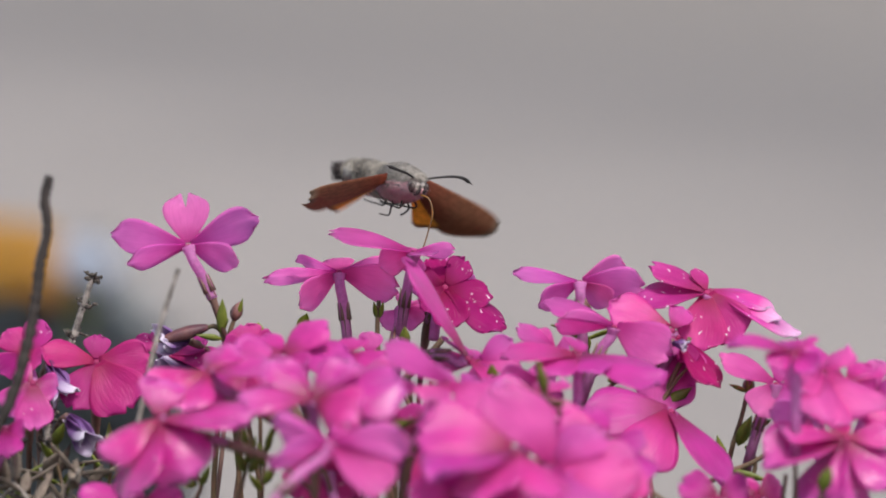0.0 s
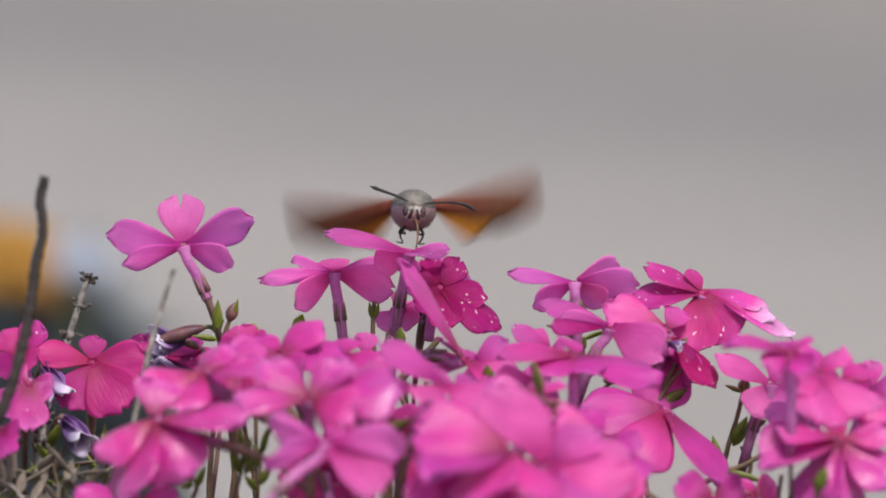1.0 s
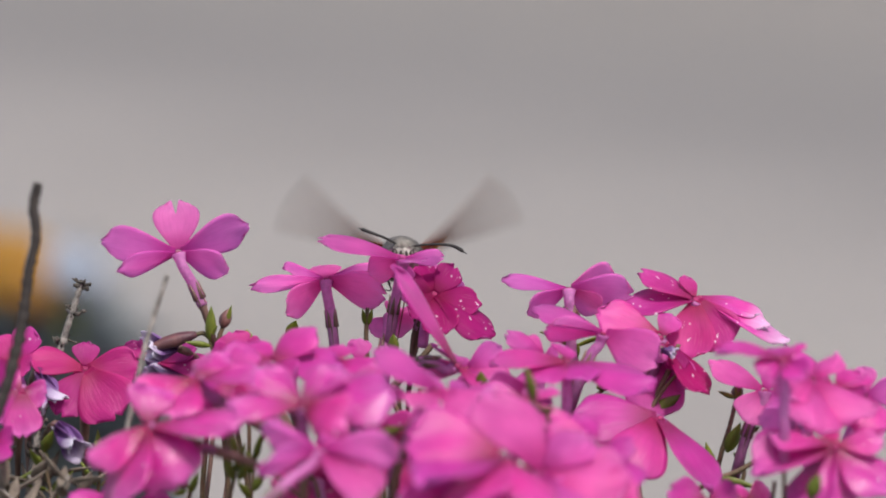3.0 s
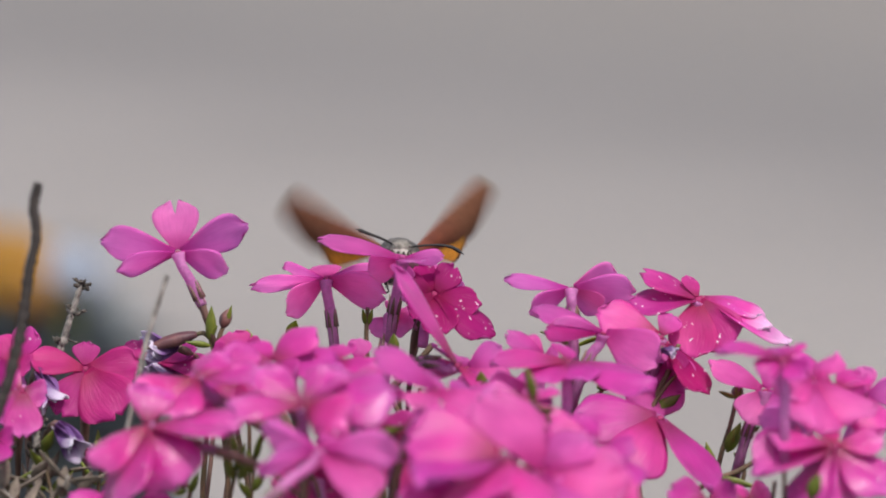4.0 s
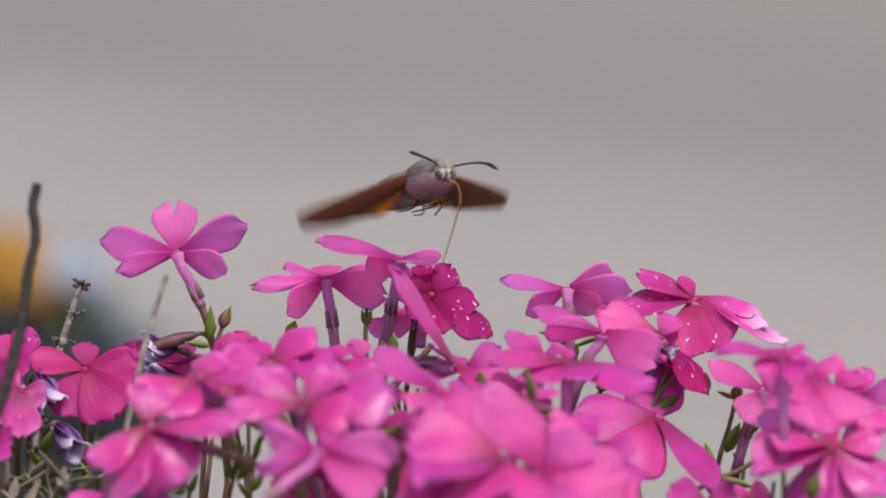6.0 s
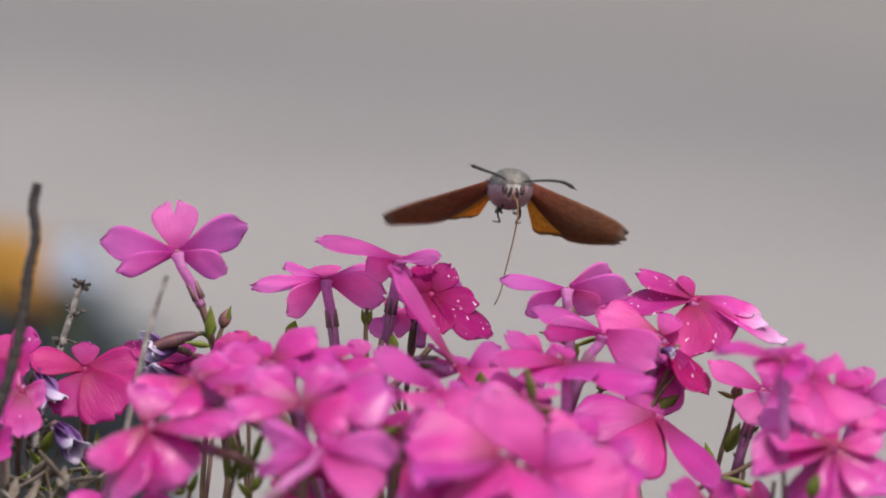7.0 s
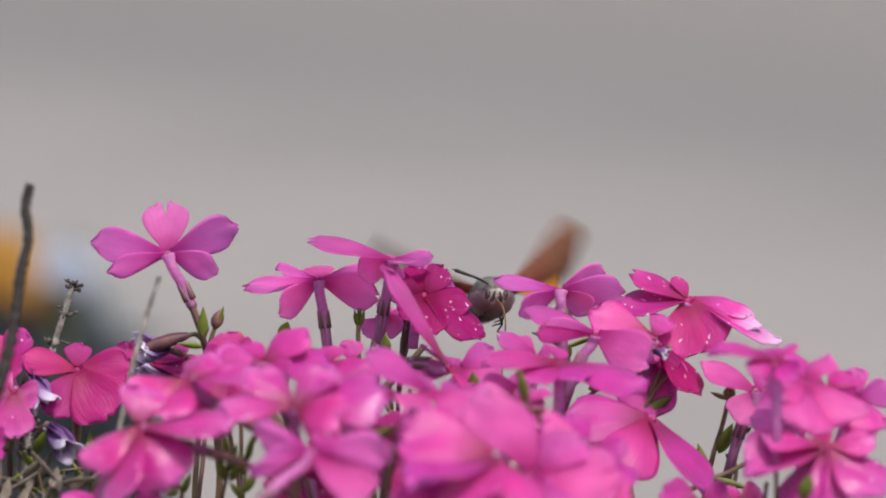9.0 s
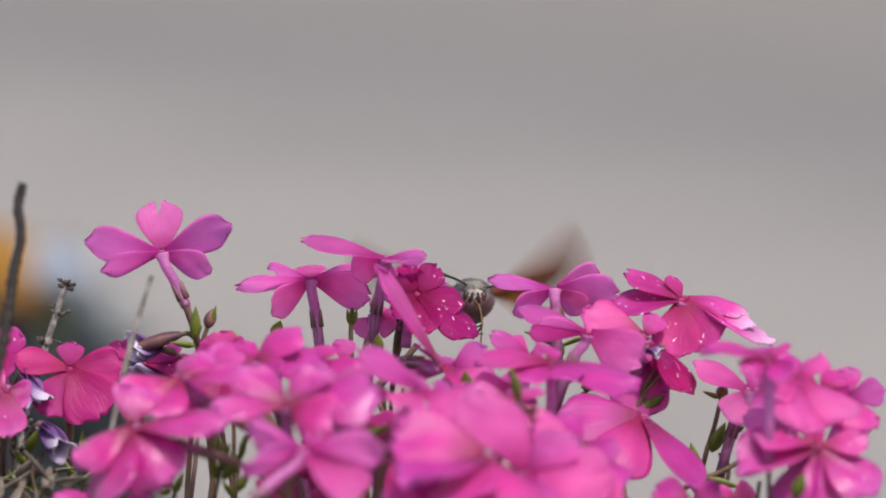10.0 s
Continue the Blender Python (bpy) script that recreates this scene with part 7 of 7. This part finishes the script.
        (4.2667, pose(0.0023, 0.0040, 0.0019, -169, 27, 26)),
        (4.3000, pose(0.0023, 0.0040, 0.0019, 172, -24, 14)),
        (4.3333, pose(0.0023, 0.0040, 0.0019, 140, -54, 36)),
        (4.3667, pose(0.0023, 0.0040, 0.0019, -176, 11, 20)),
        (4.4000, pose(0.0023, 0.0040, 0.0019, 175, -16, 15)),
        (4.4333, pose(0.0023, 0.0040, 0.0019, 123, -59, 51)),
        (4.4667, pose(0.0023, 0.0040, 0.0019, 128, -59, 49)),
        (4.5000, pose(0.0023, 0.0040, 0.0019, 113, -60, 62)),
        (4.5333, pose(0.0023, 0.0040, 0.0019, 95, -59, 76)),
        (4.5667, pose(0.0023, 0.0040, 0.0019, 82, -57, 85)),
        (4.6000, pose(0.0023, 0.0040, 0.0019, 97, -60, 73)),
        (4.6333, pose(0.0023, 0.0040, 0.0019, 96, -60, 59)),
        (4.6667, pose(0.0023, 0.0040, 0.0019, 129, -47, 21)),
        (4.7000, pose(0.0023, 0.0040, 0.0019, 132, -15, 14)),
        (4.7333, pose(0.0023, 0.0040, 0.0019, 143, 2, 18)),
        (4.7667, pose(0.0023, 0.0040, 0.0019, 88, -59, 47)),
        (4.8000, pose(0.0023, 0.0040, 0.0019, 126, -48, 23)),
        (4.8333, pose(0.0023, 0.0040, 0.0019, 155, -16, 14)),
        (4.8667, pose(0.0023, 0.0040, 0.0019, 168, -5, 16)),
        (4.9000, pose(0.0023, 0.0040, 0.0019, 180, 2, 18)),
        (4.9333, pose(0.0023, 0.0040, 0.0019, 171, 9, 20)),
        (4.9667, pose(0.0023, 0.0040, 0.0019, 162, 16, 23)),
        (5.0000, pose(0.0023, 0.0040, 0.0019, 145, 4, 19)),
        (5.0333, pose(0.0023, 0.0040, 0.0019, 152, -9, 16)),
        (5.0667, pose(0.0023, 0.0040, 0.0019, 164, -7, 16)),
        (5.1000, pose(0.0023, 0.0040, 0.0019, 180, 2, 18)),
        (5.1333, pose(0.0023, 0.0040, 0.0019, 177, 11, 20)),
        (5.1667, pose(0.0023, 0.0040, 0.0019, 172, 16, 22)),
        (5.2000, pose(0.0023, 0.0040, 0.0019, 162, 8, 19)),
        (5.2333, pose(0.0023, 0.0040, 0.0019, 156, -1, 17)),
        (5.2667, pose(0.0023, 0.0040, 0.0019, 150, -9, 16)),
        (5.3000, pose(0.0023, 0.0040, 0.0019, 151, 4, 18)),
        (5.3333, pose(0.0023, 0.0040, 0.0019, 152, 17, 20)),
        (5.3667, pose(0.0023, 0.0040, 0.0019, 145, 11, 18)),
        (5.4000, pose(0.0023, 0.0040, 0.0019, 143, 18, 20)),
        (5.4333, pose(0.0023, 0.0040, 0.0019, 151, 25, 22)),
        (5.4667, pose(0.0023, 0.0040, 0.0019, 147, 11, 18)),
        (5.5000, pose(0.0023, 0.0040, 0.0019, 144, -2, 15)),
        (5.5333, pose(0.0023, 0.0040, 0.0019, 136, -13, 13)),
        (5.5667, pose(0.0023, 0.0040, 0.0019, 154, 15, 14)),
        (5.6000, pose(0.0023, 0.0040, 0.0019, 148, 7, 6)),
        (5.6333, pose(0.0023, 0.0040, 0.0019, 154, -2, -0)),
        (5.6667, pose(0.0023, 0.0040, 0.0019, -168, 25, 19)),
        (5.7000, pose(0.0023, 0.0040, 0.0019, 171, -7, 9)),
        (5.7333, pose(0.0023, 0.0040, 0.0019, 107, -44, 22)),
        (5.7667, pose(0.0023, 0.0040, 0.0019, 64, -52, 43)),
        (5.8000, pose(0.0023, 0.0040, 0.0019, 97, -40, 18)),
        (5.8333, pose(0.0023, 0.0040, 0.0019, 127, -19, 6)),
        (5.8667, pose(0.0023, 0.0040, 0.0019, 99, -36, 14)),
        (5.9000, pose(0.0023, 0.0040, 0.0019, 130, -9, 9)),
        (5.9333, pose(0.0023, 0.0040, 0.0019, 166, 20, 16)),
        (5.9667, pose(0.0023, 0.0040, 0.0019, 165, 17, 15)),
        (6.0000, pose(0.0023, 0.0040, 0.0019, 159, 8, 13)),
        (6.0333, pose(0.0023, 0.0040, 0.0019, 158, -0, 11)),
        (6.0667, pose(0.0023, 0.0040, 0.0019, -177, 16, 15)),
        (6.1000, pose(0.0023, 0.0040, 0.0019, 158, -20, 8)),
        (6.1333, pose(0.0023, 0.0040, 0.0019, 96, -48, 37)),
        (6.1667, pose(0.0023, 0.0040, 0.0019, 61, -51, 56)),
        (6.2000, pose(0.0023, 0.0040, 0.0019, 95, -46, 31)),
        (6.2333, pose(0.0023, 0.0040, 0.0019, 122, -31, 13)),
        (6.2667, pose(0.0023, 0.0040, 0.0019, 94, -43, 27)),
        (6.3000, pose(0.0023, 0.0040, 0.0019, 127, -15, 11)),
        (6.3333, pose(0.0023, 0.0040, 0.0019, 156, 19, 17)),
        (6.3667, pose(0.0023, 0.0040, 0.0019, 159, 19, 17)),
        (6.4000, pose(0.0023, 0.0040, 0.0019, 155, 9, 15)),
        (6.4333, pose(0.0023, 0.0040, 0.0019, 156, -1, 14)),
        (6.4667, pose(0.0023, 0.0040, 0.0019, 175, 18, 17)),
        (6.5000, pose(0.0023, 0.0040, 0.0019, 157, -25, 14)),
        (6.5333, pose(0.0023, 0.0040, 0.0019, 85, -49, 61)),
        (6.5667, pose(0.0023, 0.0040, 0.0019, 136, -31, 17)),
        (6.6000, pose(0.0023, 0.0040, 0.0019, 92, -47, 46)),
        (6.6333, pose(0.0023, 0.0040, 0.0019, 38, -45, 80)),
        (6.6667, pose(0.0023, 0.0040, 0.0019, 55, -48, 67)),
        (6.7000, pose(0.0023, 0.0040, 0.0019, 104, -38, 27)),
        (6.7333, pose(0.0023, 0.0040, 0.0019, 120, -8, 16)),
        (6.7667, pose(0.0023, 0.0040, 0.0019, 77, -45, 42)),
        (6.8000, pose(0.0023, 0.0040, 0.0019, 101, -26, 19)),
        (6.8333, pose(0.0023, 0.0040, 0.0019, 124, -0, 17)),
        (6.8667, pose(0.0023, 0.0040, 0.0019, 140, 8, 17)),
        (6.9000, pose(0.0023, 0.0040, 0.0019, 155, 16, 17)),
        (6.9333, pose(0.0023, 0.0040, 0.0019, 152, 23, 18)),
        (6.9667, pose(0.0023, 0.0040, 0.0019, 148, 20, 19)),
        (7.0000, pose(0.0023, 0.0040, 0.0019, 126, 17, 13)),
        (7.0333, pose(0.0023, 0.0040, 0.0019, 148, 12, 17)),
        (7.0667, pose(0.0023, 0.0040, 0.0019, 169, 32, 20)),
        (7.1000, pose(0.0023, 0.0040, 0.0019, 167, -0, 16)),
        (7.1333, pose(0.0023, 0.0040, 0.0019, 115, -44, 41)),
        (7.1667, pose(0.0023, 0.0040, 0.0019, 149, 17, 17)),
        (7.2000, pose(0.0023, 0.0040, 0.0019, 136, 15, 17)),
        (7.2333, pose(0.0023, 0.0040, 0.0019, 144, 4, 16)),
        (7.2667, pose(0.0023, 0.0040, 0.0019, 164, 20, 17)),
        (7.3000, pose(0.0023, 0.0040, 0.0019, 149, -34, 22)),
        (7.3333, pose(0.0023, 0.0040, 0.0019, 94, -48, 59)),
        (7.3667, pose(0.0023, 0.0040, 0.0019, 153, 2, 16)),
        (7.4000, pose(0.0023, 0.0040, 0.0019, 143, -1, 16)),
        (7.4333, pose(0.0023, 0.0040, 0.0019, 143, -26, 17)),
        (7.4667, pose(0.0023, 0.0040, 0.0019, 142, -38, 27)),
        (7.5000, pose(0.0023, 0.0040, 0.0019, 114, -47, 60)),
        (7.5333, pose(0.0023, 0.0040, 0.0019, 78, -43, 81)),
        (7.5667, pose(0.0023, 0.0040, 0.0019, 72, -43, 81)),
        (7.6000, pose(0.0023, 0.0040, 0.0019, 138, -40, 29)),
        (7.6333, pose(0.0023, 0.0040, 0.0019, 174, 9, 16)),
        (7.6667, pose(0.0023, 0.0040, 0.0019, 118, -47, 45)),
        (7.7000, pose(0.0023, 0.0040, 0.0019, 94, -48, 63)),
        (7.7333, pose(0.0023, 0.0040, 0.0019, 91, -48, 65)),
        (7.7667, pose(0.0023, 0.0040, 0.0019, 168, -5, 15)),
        (7.8000, pose(0.0023, 0.0040, 0.0019, 133, -43, 33)),
        (7.8333, pose(0.0023, 0.0040, 0.0019, 64, -45, 81)),
        (7.8667, pose(0.0023, 0.0040, 0.0019, 107, -49, 49)),
        (7.9000, pose(0.0023, 0.0040, 0.0019, 77, -49, 69)),
        (7.9333, pose(0.0023, 0.0040, 0.0019, 62, -46, 81)),
        (7.9667, pose(0.0023, 0.0040, 0.0019, 84, -49, 70)),
        (8.0000, pose(0.0023, 0.0040, 0.0019, 116, -49, 49)),
        (8.0333, pose(0.0023, 0.0040, 0.0019, 123, -44, 31)),
        (8.0667, pose(0.0023, 0.0040, 0.0019, 74, -51, 55)),
        (8.1000, pose(0.0023, 0.0040, 0.0019, 106, -37, 21)),
        (8.1333, pose(0.0023, 0.0040, 0.0019, 130, -11, 15)),
        (8.1667, pose(0.0023, 0.0040, 0.0019, 71, -52, 57)),
        (8.2000, pose(0.0023, 0.0040, 0.0019, 119, -42, 27)),
        (8.2333, pose(0.0023, 0.0040, 0.0019, 151, -22, 15)),
        (8.2667, pose(0.0023, 0.0040, 0.0019, 168, -11, 15)),
        (8.3000, pose(0.0023, 0.0040, 0.0019, -175, -2, 16)),
        (8.3333, pose(0.0023, 0.0040, 0.0019, 170, 7, 17)),
        (8.3667, pose(0.0023, 0.0040, 0.0019, 117, -42, 25)),
        (8.4000, pose(0.0023, 0.0040, 0.0019, 124, -13, 14)),
        (8.4333, pose(0.0023, 0.0040, 0.0019, 147, 18, 19)),
        (8.4667, pose(0.0023, 0.0040, 0.0019, 142, -4, 15)),
        (8.5000, pose(0.0023, 0.0040, 0.0019, 154, 4, 16)),
        (8.5333, pose(0.0023, 0.0040, 0.0019, 160, 13, 18)),
        (8.5667, pose(0.0023, 0.0040, 0.0019, 163, 16, 18)),
        (8.6000, pose(0.0023, 0.0040, 0.0019, 151, -9, 14)),
        (8.6333, pose(0.0023, 0.0040, 0.0019, 147, -34, 16)),
        (8.6667, pose(0.0023, 0.0040, 0.0019, 176, 3, 16)),
        (8.7000, pose(0.0023, 0.0040, 0.0019, -179, -6, 15)),
        (8.7333, pose(0.0023, 0.0040, 0.0019, 166, -15, 14)),
        (8.7667, pose(0.0023, 0.0040, 0.0019, 170, 16, 19)),
        (8.8000, pose(0.0023, 0.0040, 0.0019, 144, -15, 14)),
        (8.8333, pose(0.0023, 0.0040, 0.0019, 129, -45, 27)),
        (8.8667, pose(0.0023, 0.0040, 0.0019, 170, -3, 16)),
        (8.9000, pose(0.0023, 0.0040, 0.0019, 177, -12, 15)),
        (8.9333, pose(0.0023, 0.0040, 0.0019, 155, -21, 14)),
        (8.9667, pose(0.0023, 0.0040, 0.0019, 137, -24, 14)),
        (9.0000, pose(0.0023, 0.0040, 0.0019, 92, -48, 33)),
        (9.0333, pose(0.0023, 0.0040, 0.0019, 44, -53, 75)),
        (9.0667, pose(0.0023, 0.0040, 0.0019, 139, -30, 14)),
        (9.1000, pose(0.0023, 0.0040, 0.0019, 156, -16, 14)),
        (9.1333, pose(0.0023, 0.0040, 0.0019, 154, -4, 16)),
        (9.1667, pose(0.0023, 0.0040, 0.0019, 70, -55, 63)),
        (9.2000, pose(0.0023, 0.0040, 0.0019, 119, -41, 22)),
        (9.2333, pose(0.0023, 0.0040, 0.0019, 148, -10, 15)),
        (9.2667, pose(0.0023, 0.0040, 0.0019, 154, -24, 15)),
        (9.3000, pose(0.0023, 0.0040, 0.0019, 170, -10, 15)),
        (9.3333, pose(0.0023, 0.0040, 0.0019, 163, -0, 17)),
        (9.3667, pose(0.0023, 0.0040, 0.0019, 84, -55, 57)),
        (9.4000, pose(0.0023, 0.0040, 0.0019, 129, -33, 15)),
        (9.4333, pose(0.0023, 0.0040, 0.0019, 143, 5, 18)),
        (9.4667, pose(0.0023, 0.0040, 0.0019, 150, 22, 22)),
        (9.5000, pose(0.0023, 0.0040, 0.0019, 144, 13, 19)),
        (9.5333, pose(0.0023, 0.0040, 0.0019, 141, 4, 17)),
        (9.5667, pose(0.0023, 0.0040, 0.0019, 139, -6, 16)),
        (9.6000, pose(0.0023, 0.0040, 0.0019, 125, -38, 18)),
        (9.6333, pose(0.0023, 0.0040, 0.0019, 74, -56, 56)),
        (9.6667, pose(0.0023, 0.0040, 0.0019, 140, 1, 17)),
        (9.7000, pose(0.0023, 0.0040, 0.0019, 144, 13, 19)),
        (9.7333, pose(0.0023, 0.0040, 0.0019, 150, 22, 22)),
        (9.7667, pose(0.0023, 0.0040, 0.0019, 144, 7, 18)),
        (9.8000, pose(0.0023, 0.0040, 0.0019, 131, -32, 14)),
        (9.8333, pose(0.0023, 0.0040, 0.0019, 97, -53, 41)),
        (9.8667, pose(0.0023, 0.0040, 0.0019, 150, 10, 19)),
        (9.9000, pose(0.0023, 0.0040, 0.0019, 144, -10, 16)),
        (9.9333, pose(0.0023, 0.0040, 0.0019, 124, -42, 22)),
        (9.9667, pose(0.0023, 0.0040, 0.0019, 147, 5, 18)),
        (10.0000, pose(0.0023, 0.0040, 0.0019, 130, -34, 14)),
    ])
    walk(tongue, [
        (0.0, pose(0, -0.0014, -0.0011, 6.8, 5.2, 0)),
        (0.3, pose(0, -0.0014, -0.0011, 16.4, 4.5, 0)),
        (0.6, pose(0, -0.0014, -0.0011, 12.8, 3.9, 0)),
        (1.0, pose(0, -0.0014, -0.0011, 11.6, 2.2, 0)),
        (1.5, pose(0, -0.0014, -0.0011, 15.2, -0.0, 0)),
        (2.0, pose(0, -0.0014, -0.0011, 15.7, 0.3, 0)),
        (2.5, pose(0, -0.0014, -0.0011, 16.2, 0.7, 0)),
        (3.2, pose(0, -0.0014, -0.0011, 16.8, 1.1, 0)),
        (4.0, pose(0, -0.0014, -0.0011, 17.6, 1.6, 0)),
        (5.0, pose(0, -0.0014, -0.0011, 20.0, 2.3, 0)),
        (5.5, pose(0, -0.0014, -0.0011, 16.4, 2.6, 0)),
        (5.7, pose(0, -0.0014, -0.0011, 20.0, 6.9, 0)),
        (6.2, pose(0, -0.0014, -0.0011, 17.6, 8.6, 0)),
        (6.8, pose(0, -0.0014, -0.0011, 11.6, 3.2, 0)),
        (7.1, pose(0, -0.0014, -0.0011, 12.1, 3.9, 0)),
        (7.5, pose(0, -0.0014, -0.0011, 12.8, -2.6, 0)),
        (8.0, pose(0, -0.0014, -0.0011, 14.8, -4.3, 0)),
        (8.5, pose(0, -0.0014, -0.0011, 16.5, -5.9, 0)),
        (9.0, pose(0, -0.0014, -0.0011, 16.9, -5.5, 0)),
        (9.5, pose(0, -0.0014, -0.0011, 17.2, -5.0, 0)),
        (10.0, pose(0, -0.0014, -0.0011, 17.6, -4.6, 0)),
    ])
    # Small nods of single flowers: degrees about the root.
    nods = {
        "lone": ((0, -0.04), (0.5, -0.08), (1.5, -0.06), (2.0, -0.08), (2.5, 0.08), (4.0, 0), (5.0, 0.04), (5.5, -0.12), (6.2, 0.03), (7.0, 0), (7.5, -0.08), (8.0, -0.08), (9.0, -0.12), (10, -0.04)),
        "second": ((0, 0.08), (2.0, 0.08), (2.5, -0.04), (4.0, -0.08), (4.5, 0.04), (5.0, -0.12), (5.5, 0.04), (7.0, 0), (8.0, 0.08), (9.0, 0), (10, -0.04)),
        "visited": ((0, 0.16), (0.5, 0.12), (1.0, 0.12), (1.5, 0.05), (2.0, 0.25), (2.5, 0.2), (4.0, 0.16), (4.5, 0.08), (5.0, 0.08), (5.5, -0.08), (6.2, 0.05), (7.0, 0), (8.0, -0.04), (9.0, 0), (9.5, -0.16), (10, 0.04)),
        "tall": ((0, 0.12), (0.5, 0.16), (1.0, 0.04), (2.0, 0.12), (2.5, 0.08), (3.2, 0.15), (4.0, 0.29), (4.5, 0.08), (5.0, 0.2), (5.5, 0.12), (7.0, 0), (7.5, 0.25), (8.0, 0), (8.5, 0.25), (9.0, 0.08), (9.5, 0.29), (10, 0.2)),
    }
    for kind, flower in swaying:
        p = flower.location.copy()
        walk(flower, [(t, pose(p.x, p.y, p.z, 0, a, 0)) for t, a in nods[kind]])


motions()
